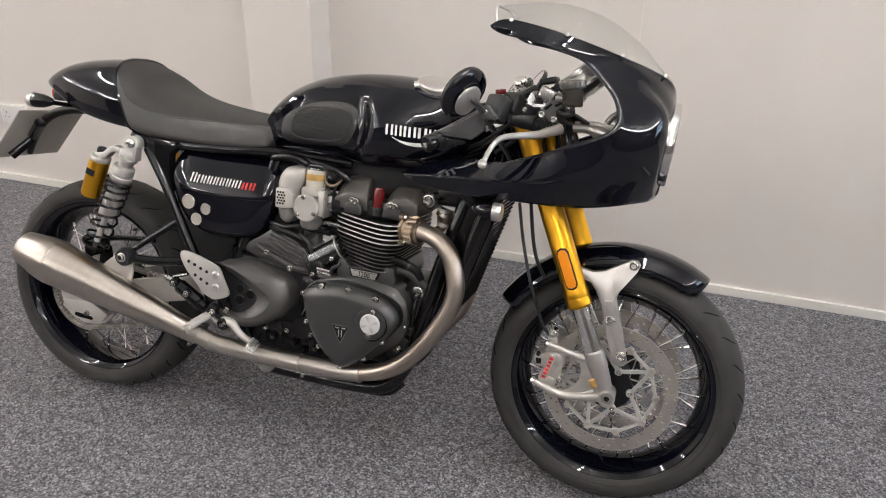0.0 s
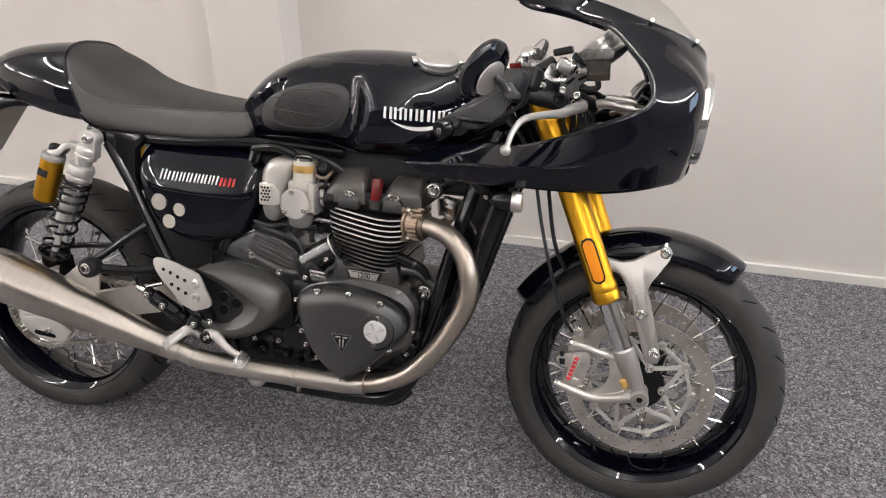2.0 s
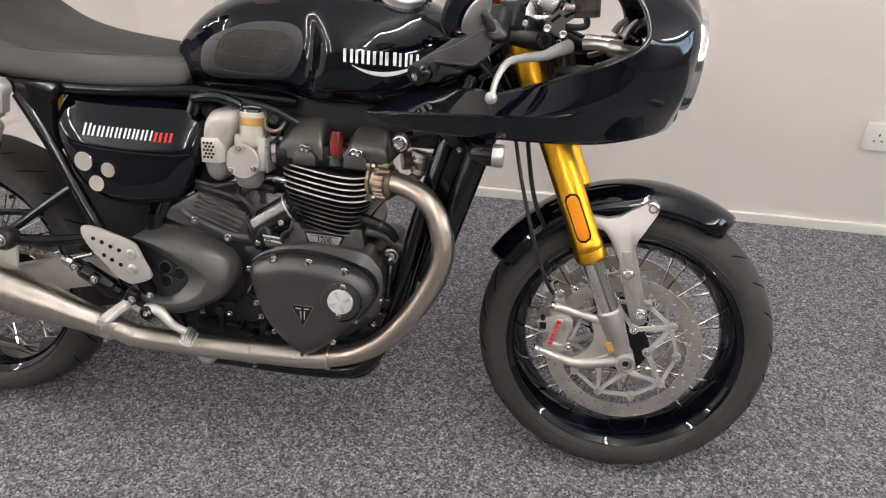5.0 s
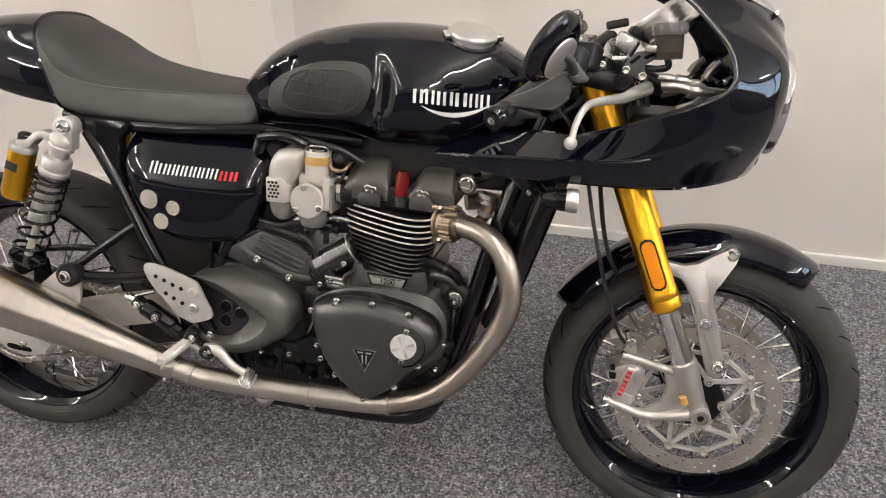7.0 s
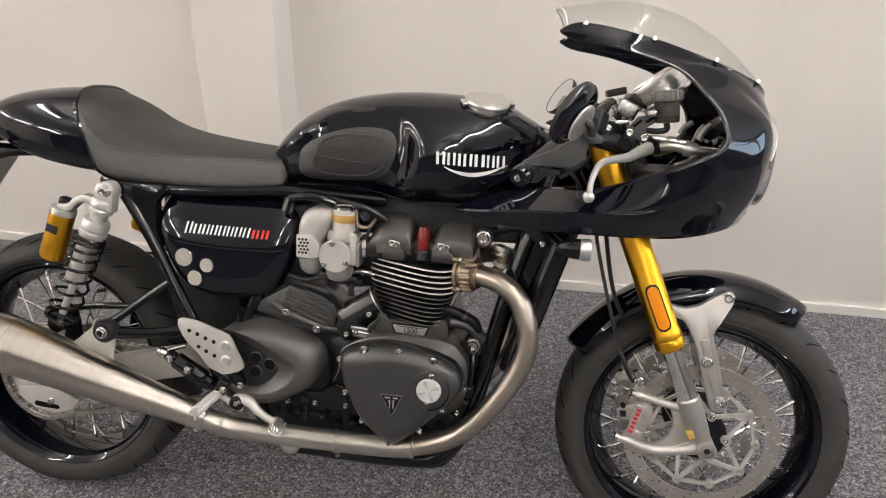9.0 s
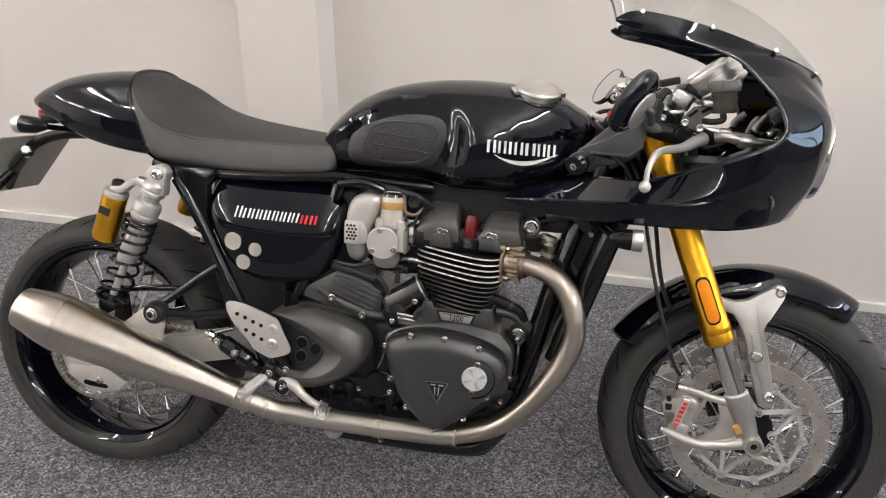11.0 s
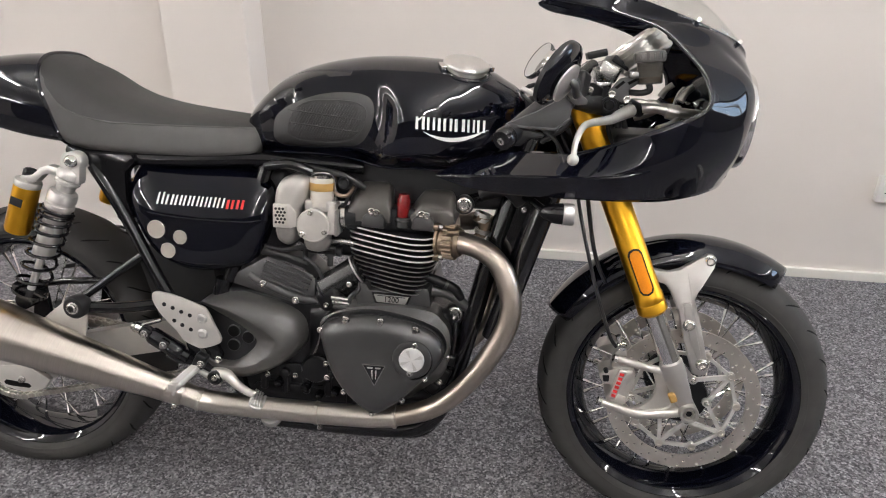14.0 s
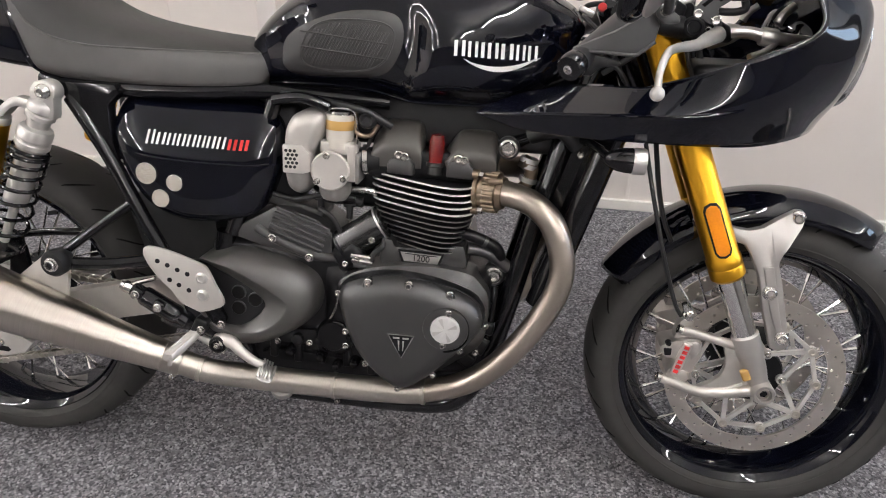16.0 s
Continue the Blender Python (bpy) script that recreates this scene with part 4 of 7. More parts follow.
for k, (w, lift) in enumerate(((0.018, 0), (0.016, 0), (0.007, 0), (0.017, 0), (0.020, 0), (0.015, 0), (0.016, 0))):
    x0 = 0.861 + (0, 0.0205, 0.040, 0.0495, 0.069, 0.0915, 0.109)[k]
    base = 0.8215 - 0.045 * (x0 - 0.861)
    for e in ((0.02, 0.29), (0.66, 0.93)) if w > 0.01 else ((0.0, 0.7),):
        part("emblem_bar", flank_block(x0 + e[0] * w, x0 + e[1] * w, base, base + 0.0225), WHITE_DECAL, tank, "white bar of the maker's emblem")
swoosh = []
for k in range(13):
    u = k / 12
    x = 0.876 + 0.114 * u
    z = 0.8175 - 0.016 * math.sin(math.pi * min(1, u * 1.05)) ** 0.8 + 0.004 * u
    h = 0.0004 + 0.0035 * math.sin(math.pi * u)
    swoosh.append([on_flank(x, z + dz, o) for dz, o in ((-h, -0.001), (-h, 0.001), (h, 0.001), (h, -0.001))])
part("tank_emblem", skin(swoosh), WHITE_DECAL, tank, "white curved underline")

# seat and tail
SEAT_N = 2.7


def slanted(top, low, wide, n, k, split=None, centre=0.42, foot=None):
    """Half rings of a section whose top and foot lie at different x. With split: (foot to seam, seam over the top)."""
    zc = low[1] + centre * (top[1] - low[1])

    def point(a, s):
        e = n if a > 0 else foot or (n if split is None else 7.0)
        z = zc + (top[1] - zc if a > 0 else zc - low[1]) * math.copysign(abs(math.sin(a)) ** (2 / e), a)
        y = s * wide * abs(math.cos(a)) ** (2 / e)
        u = (z - low[1]) / (top[1] - low[1])
        return (low[0] + (top[0] - low[0]) * u, y, z)
    if split is None:
        return [point(math.pi * (i / k - 0.5), -1) for i in range(k + 1)] + [point(math.pi * (0.5 - i / k), 1) for i in range(1, k)]
    u = min(max((split - zc) / (top[1] - zc), 0.0), 0.9999)
    a0 = math.asin(u ** (n / 2))
    low_half = [point(-math.pi / 2 + (a0 + math.pi / 2) * i / k, -1) for i in range(k + 1)]
    top_half = [point(a0 + (math.pi / 2 - a0) * i / k, -1) for i in range(k + 1)] + [point(math.pi / 2 - (math.pi / 2 - a0) * i / k, 1) for i in range(1, k + 1)]
    return low_half, top_half


cowl_rows = (((-0.1920, 0.8485), (-0.1890, 0.8455), 0.006), ((-0.1800, 0.8600), (-0.1640, 0.8360), 0.034), ((-0.1590, 0.8730), (-0.1300, 0.8235), 0.057), ((-0.1250, 0.8910), (-0.0840, 0.8050), 0.081),
             ((-0.0670, 0.9120), (-0.0280, 0.7830), 0.106), ((0.0010, 0.9240), (0.0440, 0.7670), 0.121), ((0.0630, 0.9290), (0.1120, 0.7590), 0.127), ((0.1130, 0.9270), (0.1740, 0.7550), 0.129))
cx = [spl(*[(i, r[a][b]) for i, r in enumerate(cowl_rows)]) for a in (0, 1) for b in (0, 1)] + [spl(*[(i, r[2]) for i, r in enumerate(cowl_rows)])]
rings = []
for k in range(43):
    i = 7 * k / 42
    rings.append(slanted((cx[0](i), cx[1](i)), (cx[2](i), cx[3](i)), cx[4](i), 2.45, 18, centre=0.36, foot=2.45 + 3.0 * (i / 7) ** 2))
cowl = part("tail_cowl", skin(rings), PAINT, bike, "gloss black single seat tail cowl")

seat_rows = (((0.103, 0.9300), (0.1680, 0.7550), 0.1305), ((0.130, 0.9210), (0.1870, 0.7490), 0.1325), ((0.169, 0.9040), (0.2188, 0.7455), 0.135), ((0.218, 0.8740), (0.2674, 0.7425), 0.136), ((0.264, 0.8550), (0.3119, 0.7412), 0.135),
             ((0.326, 0.8405), (0.3564, 0.7400), 0.133), ((0.400, 0.8300), (0.4191, 0.7412), 0.130), ((0.482, 0.8215), (0.4900, 0.7460), 0.124), ((0.535, 0.8155), (0.5400, 0.7520), 0.112), ((0.552, 0.8060), (0.5530, 0.7680), 0.098))
sx = [spl(*[(i, r[a][b]) for i, r in enumerate(seat_rows)]) for a in (0, 1) for b in (0, 1)] + [spl(*[(i, r[2]) for i, r in enumerate(seat_rows)])]
seam_at = spl((0, 0.916), (0.5, 0.875), (1, 0.846), (2, 0.820), (3, 0.809), (4, 0.805), (6, 0.804), (8, 0.804), (9, 0.801))
lows, tops, seam_line = [], [], []
for k in range(55):
    i = 9 * k / 54
    lo_half, up_half = slanted((sx[0](i), sx[1](i)), (sx[2](i), sx[3](i)), sx[4](i), SEAT_N, 12, min(seam_at(i), sx[1](i) - 0.004))
    lows.append(lo_half + [(x, -y, z) for x, y, z in lo_half[::-1]])
    tops.append(up_half)
    seam_line.append((up_half[0][0], up_half[0][1] - 0.0004, up_half[0][2]))
seat = part("seat", skin(tops, closed=False, caps=False), SUEDE, bike, "dark grey stitched seat top", fix=True)
sk = bmesh.new()
for rng in (range(13), range(13, 26)):
    skin([[r[j] for j in rng] for r in lows], sk, closed=False, caps=False)
for e in (0, -1):
    ring = [sk.verts.new(q) for q in lows[e][:13] + tops[e][1:-1] + lows[e][13:]]
    sk.faces.new(ring)
skin([[lows[k][0], lows[k][25]] for k in range(55)], sk, closed=False, caps=False)
part("seat_side", sk, VINYL, seat, "grey vinyl seat side")
rim_line = [(x - 0.001, y, z) for x, y, z in lows[0][3:13] + tops[0][1:-1] + lows[0][13:23]]
part("cowl_rim", tube(rim_line[::2], 0.0045, 8, 2), PAINT, cowl, "gloss black rim round the seat hump")
part("piping", tube(seam_line[2::4], 0.0016, 6, 3), VINYL, seat)
part("piping", tube([(x, -y, z) for x, y, z in seam_line[2::4]], 0.0016, 6, 3), VINYL, seat)

tail = part("tail_light", block((-0.145, 0, 0.815), (0.040, 0.06, 0.024), 0.008), CASE_DARK, bike, "small red tail lamp under the cowl")
part("lens", block((-0.166, 0, 0.822), (0.012, 0.052, 0.022), 0.006), RED_DECAL, tail, "red lens")
for s in (-1, 1):
    ind = part("rear_indicator", lathe([(0.004, -0.030), (0.010, -0.022), (0.017, 0.0), (0.0185, 0.020), (0.0185, 0.030), (0.016, 0.031)], (-0.098, s * 0.125, 0.807), (-1, 0, 0.02), 24), FRAME_BLACK, bike, "black bullet indicator with silver rim")
    part("lens", lathe([(0.0195, 0.0), (0.0195, 0.013), (0.016, 0.018), (0.004, 0.020)], (-0.127, s * 0.125, 0.8075), (-1, 0, 0.02), 24), ALU, ind, "silver rim and clear lens")
    part("stalk", tube([(-0.085, s * 0.12, 0.805), (-0.06, s * 0.05, 0.795)], 0.006, 10), FRAME_BLACK, ind)
holder = part("plate_holder", tube([(-0.05, -0.02, 0.785), (-0.12, -0.03, 0.780), (-0.185, -0.03, 0.752), (-0.235, -0.02, 0.700), (-0.28, 0.0, 0.645)], [0.010, 0.012, 0.012, 0.010, 0.008], 10), PLASTIC, bike, "black tail bracket carrying the plate")
for a, b in (((-0.235, -0.03, 0.700), (-0.155, -0.085, 0.744)), ((-0.235, -0.03, 0.710), (-0.30, 0.06, 0.715)), ((-0.25, -0.02, 0.69), (-0.285, -0.06, 0.64))):
    part("bracket_arm", tube([a, b], 0.014, 10), FRAME_BLACK, holder)
tilt = pose(-0.243, 0.0, 0.705, 0, 38, 0)
pl = block((0, 0, 0), (0.004, 0.235, 0.175), 0.006, segments=2)
bmesh.ops.transform(pl, matrix=tilt, verts=pl.verts)
part("number_plate", pl, PLATE_GREY, holder, "grey back of a number plate")

# side panels
def bulge(outline, centre, y_edge, rise, power, flat, round_n):
    """The depth of a pillow() at (x, z)."""
    pts = smooth_line([(x, z, 0) for x, z in outline], round_n, True)
    c = Vector((*centre, 0))
    turn = [(math.atan2(q.y - c.y, q.x - c.x), (q - c).length) for q in pts]

    def depth(x, z):
        a = math.atan2(z - c.y, x - c.x)
        edge = min(turn, key=lambda t: abs((t[0] - a + math.pi) % (2 * math.pi) - math.pi))[1]
        u = min(1.0, max(0.0, (1 - math.hypot(x - c.x, z - c.y) / edge)) / (1 - flat))
        return y_edge - rise * (1 - (1 - u) ** 2) ** power
    return depth


PANEL = [(0.303, 0.700), (0.314, 0.725), (0.340, 0.729), (0.400, 0.728), (0.500, 0.727), (0.548, 0.720), (0.569, 0.702), (0.577, 0.680), (0.574, 0.630), (0.558, 0.579), (0.533, 0.542), (0.485, 0.526), (0.436, 0.522), (0.396, 0.528), (0.355, 0.550), (0.328, 0.587), (0.311, 0.629), (0.301, 0.670)]
panel_dome = bulge(PANEL, (0.45, 0.64), -0.126, 0.022, 0.5, 0.60, 4)


def panel_lean(x, z):
    """How far the panel falls back above its crease and towards the engine."""
    crease = 0.640 - 0.10 * min(x - 0.345, 0.1)
    return 0.11 * (x - 0.45) + 3.2 * max(0.0, z - 0.655) ** 2 + 0.21 * 0.0025 * math.log1p(math.exp(min(60.0, (z - crease) / 0.0025)))


def panel_y(x, z):
    return panel_dome(x, z) + panel_lean(x, z)



def on_panel(pts, rise=0.0012):
    return skin([[(x, panel_y(x, z) + 0.002, z) for x, z in pts], [(x, panel_y(x, z) - rise, z) for x, z in pts]])


for s in (-1, 1):
    bm = pillow(PANEL, -0.126, 0.022, 0.05, 28, 0.5, 4, centre=(0.45, 0.64), flat=0.60)
    for v in bm.verts:
        v.co.y += panel_lean(v.co.x, v.co.z)
    sp = part("side_panel", bm if s < 0 else mirrored(bm), PAINT, bike, "gloss black side panel with badge and round vents")
    if s < 0:
        panel = sp
for x, z, r in ((0.3615, 0.607, 0.0172), (0.407, 0.593, 0.0132), (0.3815, 0.565, 0.0145)):
    py = panel_y(x, z)
    v = part("vent", lathe([(r + 0.0010, -0.012), (r + 0.0010, 0.0026), (r + 0.0004, 0.0030), (r, 0.0022)], (x, py, z), (0, -1, 0), 28), CHROME, panel, "round vent with beige mesh")
    part("mesh_insert", lathe([(r, -0.010), (r, 0.0022), (r * 0.4, 0.0026)], (x, py, z), (0, -1, 0), 28), MESH_BEIGE, panel, "beige woven mesh")
for k, (x0, w) in enumerate(((0, 0.014), (0.0165, 0.015), (0.034, 0.0135), (0.050, 0.0135), (0.066, 0.014), (0.0825, 0.013), (0.098, 0.014), (0.1145, 0.014))):
    z0 = 0.6565 - 0.035 * x0
    h = 0.022 if k == 0 else 0.0185
    for e in (0.0, 0.64):
        xa = 0.362 + x0 + e * w
        part("badge_bar", on_panel([(xa, z0), (xa + w * 0.25, z0), (xa + w * 0.25 + 0.004, z0 + h), (xa + 0.004, z0 + h)]), WHITE_DECAL, panel, "white bar of the model badge")
for x in (0.494, 0.503, 0.513, 0.522):
    part("badge_bar", on_panel([(x, 0.651), (x + 0.005, 0.651), (x + 0.008, 0.668), (x + 0.003, 0.668)]), RED_DECAL, panel, "red bar of the model badge")
part("panel_crease", tube([(x, panel_y(x, z) - 0.0002, z) for x, z in ((0.345, 0.640), (0.40, 0.632), (0.47, 0.628), (0.53, 0.627), (0.560, 0.630))], 0.0016, 6), PAINT, panel)

# frame
def rail(name, pts, r, label="", mat=None, parent=None, seg=14):
    return part(name, tube(pts, r, seg), mat or FRAME_BLACK, parent or bike, label)


for s in (-1, 1):
    rail("seat_rail", [(0.17, s * 0.110, 0.748), (0.22, s * 0.122, 0.737), (0.40, s * 0.118, 0.738), (0.56, s * 0.10, 0.745), (0.75, s * 0.07, 0.735)], 0.013)
    rail("rear_stay", [(0.232, s * 0.140, 0.722), (0.262, s * 0.145, 0.680), (0.30, s * 0.148, 0.618), (0.348, s * 0.150, 0.522), (0.392, s * 0.150, 0.440)], 0.0125)
    rail("frame_brace", [(0.330, s * 0.152, 0.553), (0.275, s * 0.172, 0.512), (0.216, s * 0.192, 0.466)], 0.0085)
    rail("frame_brace", [(0.222, s * 0.198, 0.452), (0.29, s * 0.182, 0.450), (0.375, s * 0.158, 0.458)], 0.0115)
    rail("down_tube", [(1.075, s * 0.045, 0.80), (1.040, s * 0.070, 0.690), (1.000, s * 0.088, 0.540), (0.962, s * 0.095, 0.380), (0.930, s * 0.095, 0.270), (0.880, s * 0.092, 0.205), (0.78, s * 0.09, 0.190), (0.55, s * 0.09, 0.195)], 0.0185)
    rail("swingarm_pivot_tube", [(0.47, s * 0.10, 0.50), (0.465, s * 0.10, 0.40), (0.50, s * 0.095, 0.26), (0.56, s * 0.09, 0.20)], 0.017)
    rail("rear_downtube", [(0.56, s * 0.09, 0.73), (0.52, s * 0.105, 0.60), (0.485, s * 0.108, 0.50)], 0.014)
    gus = plate([(0.205, 0.748), (0.315, 0.748), (0.322, 0.733), (0.300, 0.712), (0.300, 0.660), (0.312, 0.622), (0.290, 0.622), (0.262, 0.672), (0.236, 0.712)], s * 0.150, s * 0.122, 0.006)
    part("frame_gusset", gus, FRAME_BLACK, bike, "gloss black frame gusset")
rail("backbone", [(1.10, 0, 0.83), (0.95, 0, 0.76), (0.75, 0, 0.745), (0.56, 0, 0.745)], 0.032)
part("steering_head", tube([(1.108, 0, 0.905), (1.195, 0, 0.70)], 0.036, 24), FRAME_BLACK, bike)
# added black plate: keeps the gap under the tank dark
part("gap_filler_plate", plate([(0.90, 0.676), (0.945, 0.668), (1.00, 0.680), (1.06, 0.692), (1.07, 0.74), (0.90, 0.74)], -0.03, 0.03, 0.004), FRAME_BLACK, bike, "added black plate darkening the gap under the tank")
part("airbox", block((0.50, 0, 0.64), (0.20, 0.17, 0.17), 0.02), PLASTIC, bike, "black airbox behind the side panels")
# added dark block, stops pale wall showing above the head
part("gap_filler_block", block((0.80, 0, 0.705), (0.46, 0.13, 0.085), 0.015), PLASTIC, bike)
part("battery_box", block((0.36, 0, 0.66), (0.16, 0.18, 0.14), 0.02), PLASTIC, bike)
rail("frame_loom", [(0.58, -0.118, 0.744), (0.66, -0.112, 0.735), (0.72, -0.108, 0.722), (0.76, -0.10, 0.70)], 0.006, mat=CABLE)
rail("frame_loom", [(0.57, -0.125, 0.735), (0.62, -0.128, 0.742), (0.66, -0.120, 0.728)], 0.009, mat=FRAME_BLACK)

# radiator and oil lines
radiator = part("radiator", block((1.066, 0, 0.565), (0.034, 0.22, 0.30), 0.006, (0, 17, 0)), FRAME_BLACK, bike, "black radiator behind the front wheel")
finm = finished("cooling_fin", block((0, 0, 0), (0.003, 0.205, 0.0022), 0), BLACK_AND_SHADE)
for k in range(24):
    z = -0.135 + 0.27 * k / 23
    piece("cooling_fin", finm, radiator, pose(1.066, 0, 0.565, 0, 17, 0) @ pose(0.0175, 0, z))
part("radiator_side", tube([(1.112, -0.112, 0.712), (1.066, -0.114, 0.565), (1.020, -0.112, 0.418)], 0.0225, 20), FRAME_BLACK, radiator, "gloss black rounded radiator side tank")
part("radiator_hose", tube([(1.06, -0.10, 0.69), (1.03, -0.11, 0.715), (0.985, -0.09, 0.70)], 0.015, 14), CABLE, radiator)
rail("oil_hose", [(0.975, -0.075, 0.655), (0.99, -0.070, 0.640), (0.985, -0.070, 0.615), (0.965, -0.07, 0.60)], [0.012, 0.012, 0.010, 0.010], "silver and bronze hose union", BRONZE)
for z, r in ((0.655, 0.016), (0.645, 0.014), (0.622, 0.015)):
    part("hose_union", lathe([(r, -0.004), (r, 0.004)], (0.986, -0.071, z), (0.25, 0, 1), 12), ALU, bike)

# engine
engine = part("crankcase", merged(block((0.79, 0, 0.365), (0.30, 0.23, 0.20), 0.03), block((0.58, 0, 0.40), (0.28, 0.22, 0.18), 0.03), block((0.70, 0, 0.265), (0.40, 0.20, 0.10), 0.03)), CASE_DARK, bike, "matt black engine crankcase")
CLUTCH = [(0.692, 0.428), (0.701, 0.448), (0.733, 0.462), (0.779, 0.470), (0.825, 0.467), (0.872, 0.459), (0.910, 0.443), (0.928, 0.419), (0.928, 0.392), (0.906, 0.360), (0.879, 0.331), (0.838, 0.291), (0.796, 0.269), (0.754, 0.296), (0.724, 0.332), (0.702, 0.381)]
TOP_BOLTS = ((0.743, 0.4610), (0.810, 0.4620), (0.877, 0.4510))
clutch = part("clutch_cover", pillow(CLUTCH, -0.180, 0.022, 0.03, 12, 0.5, 5, centre=(0.815, 0.39), flat=0.62), CASE, engine, "matt black heart shaped clutch cover")
BACKING = [(0.680, 0.428), (0.690, 0.446), (0.722, 0.463), (0.768, 0.474), (0.835, 0.478), (0.898, 0.472), (0.921, 0.456), (0.936, 0.432), (0.938, 0.390), (0.928, 0.345), (0.888, 0.310), (0.840, 0.275), (0.796, 0.258), (0.750, 0.280), (0.716, 0.325), (0.690, 0.380)]
part("cover_flange", pillow(BACKING, -0.140, 0.016, 0.06, 6, 0.5, 5, centre=(0.815, 0.39), flat=0.8), CASE, engine)
part("cover_joint", plate([(0.815 + (x - 0.815) * 1.025, 0.39 + (z - 0.39) * 1.025) for x, z in CLUTCH], -0.174, -0.148, 0.002, 5), CASE_DARK, engine)
for x, z in TOP_BOLTS:
    pocket = lathe([(0.0100, -0.010), (0.0100, 0.0045), (0.0090, 0.0060), (0.0070, 0.0060), (0.0064, 0.0015), (0.001, 0.0015)], (0, 0, 0), (0, -1, 0), 24)
    bmesh.ops.transform(pocket, matrix=pose(x, -0.1880, z - 0.007) @ Matrix.Diagonal((0.92, 1, 1.35, 1)), verts=pocket.verts)
    part("bolt_pocket", pocket, CASE_DARK, clutch)
bolts(clutch, BOLT_M, *[(x, -0.1915, z) for x, z in TOP_BOLTS])
bolts(clutch, BOLT_S, *[(x, -0.1815, z) for x, z in ((0.691, 0.434), (0.921, 0.414), (0.897, 0.350), (0.854, 0.301), (0.794, 0.269), (0.738, 0.310), (0.703, 0.366))])
port = part("cover_port", lathe([(0.0375, -0.010), (0.0375, 0.0090), (0.0362, 0.0112), (0.0300, 0.0122), (0.0252, 0.0122), (0.0246, 0.0100), (0.0235, 0.0100)], (0.873, -0.192, 0.396), (0, -1, 0), 40), CASE, clutch)
part("port_cap", lathe([(0.0240, 0.004), (0.0240, 0.0125), (0.0228, 0.0140), (0.004, 0.0140)], (0.873, -0.193, 0.396), (0, -1, 0), 40), FIN_EDGE, port, "machined silver timing cap")
# dark ring paints the shaded gap round the port
part("port_groove", lathe([(0.0402, 0.0), (0.0402, 0.0086), (0.0370, 0.0090), (0.0370, 0.0)], (0.872, -0.192, 0.394), (0, -1, 0), 40, closed=True), BLACK_AND_SHADE, port)
# Alternating wedges stand in for the spun cap's radial reflections
for k in range(8):
    t = radians(45 * k + 22)
    wedge = skin([[(r * math.sin(t + e), y, r * math.cos(t + e)) for r, e in ((0.0030, 0.0), (0.0205, -0.17), (0.0212, 0.0), (0.0205, 0.17))] for y in (0.0, 0.0009)])
    part("cap_glint_wedge", wedge, BRUSHED if k % 2 else FIN_EDGE, port, smooth=False).matrix_basis = pose(0.873, -0.2078, 0.396)
bolts(clutch, BOLT_S, (0.878, -0.2035, 0.4250), (0.870, -0.2035, 0.3680))
tri = [(0.779, 0.381), (0.824, 0.381), (0.803, 0.337)]
badge = part("cover_badge", plate(tri, -0.2055, -0.198, 0.001), CHROME, clutch, "silver edged triangular emblem")
part("emblem_field", plate([(0.8020 + (x - 0.8020) * 0.90, 0.3665 + (z - 0.3665) * 0.90) for x, z in tri], -0.2062, -0.204, 0.0004), CASE_DARK, badge)
for flank in ([(0.7880, 0.3765), (0.7995, 0.3765), (0.7995, 0.3735), (0.7895, 0.3735)], [(0.8045, 0.3765), (0.8155, 0.3765), (0.8140, 0.3735), (0.8045, 0.3735)], [(0.7965, 0.3705), (0.7995, 0.3705), (0.7995, 0.3520), (0.7985, 0.3530)], [(0.8045, 0.3705), (0.8075, 0.3705), (0.8060, 0.3530), (0.8045, 0.3520)]):
    part("emblem_bar", plate(flank, -0.2066, -0.205, 0.0002), ALU, badge)

GEAR = [(0.425, 0.448), (0.461, 0.468), (0.508, 0.477), (0.555, 0.470), (0.602, 0.458), (0.634, 0.440), (0.647, 0.416), (0.645, 0.383), (0.626, 0.357), (0.594, 0.334), (0.547, 0.312), (0.513, 0.306), (0.475, 0.314), (0.449, 0.334), (0.428, 0.385)]
INSET = [(0.436, 0.468), (0.482, 0.463), (0.517, 0.450), (0.559, 0.428), (0.594, 0.405), (0.599, 0.392), (0.582, 0.366), (0.549, 0.345), (0.512, 0.339), (0.480, 0.344), (0.456, 0.362), (0.440, 0.410)]
FIELD = [(0.442, 0.462), (0.482, 0.446), (0.518, 0.427), (0.546, 0.407), (0.556, 0.392), (0.546, 0.372), (0.518, 0.350), (0.496, 0.346), (0.472, 0.351), (0.456, 0.372), (0.444, 0.410)]


def by_angle(outline, centre, k=72):
    """The outline's points at even angles round a centre."""
    c = Vector((*centre, 0))
    pts = sorted((math.atan2(q.y - c.y, q.x - c.x), (q - c).length) for q in smooth_line([(x, z, 0) for x, z in outline], 8, True))
    an, ra = [p[0] for p in pts], [p[1] for p in pts]
    return [(c.x + r * math.cos(t), c.y + r * math.sin(t)) for t, r in ((t, float(np.interp(t, an, ra, period=2 * math.pi))) for t in (2 * math.pi * i / k for i in range(k)))]


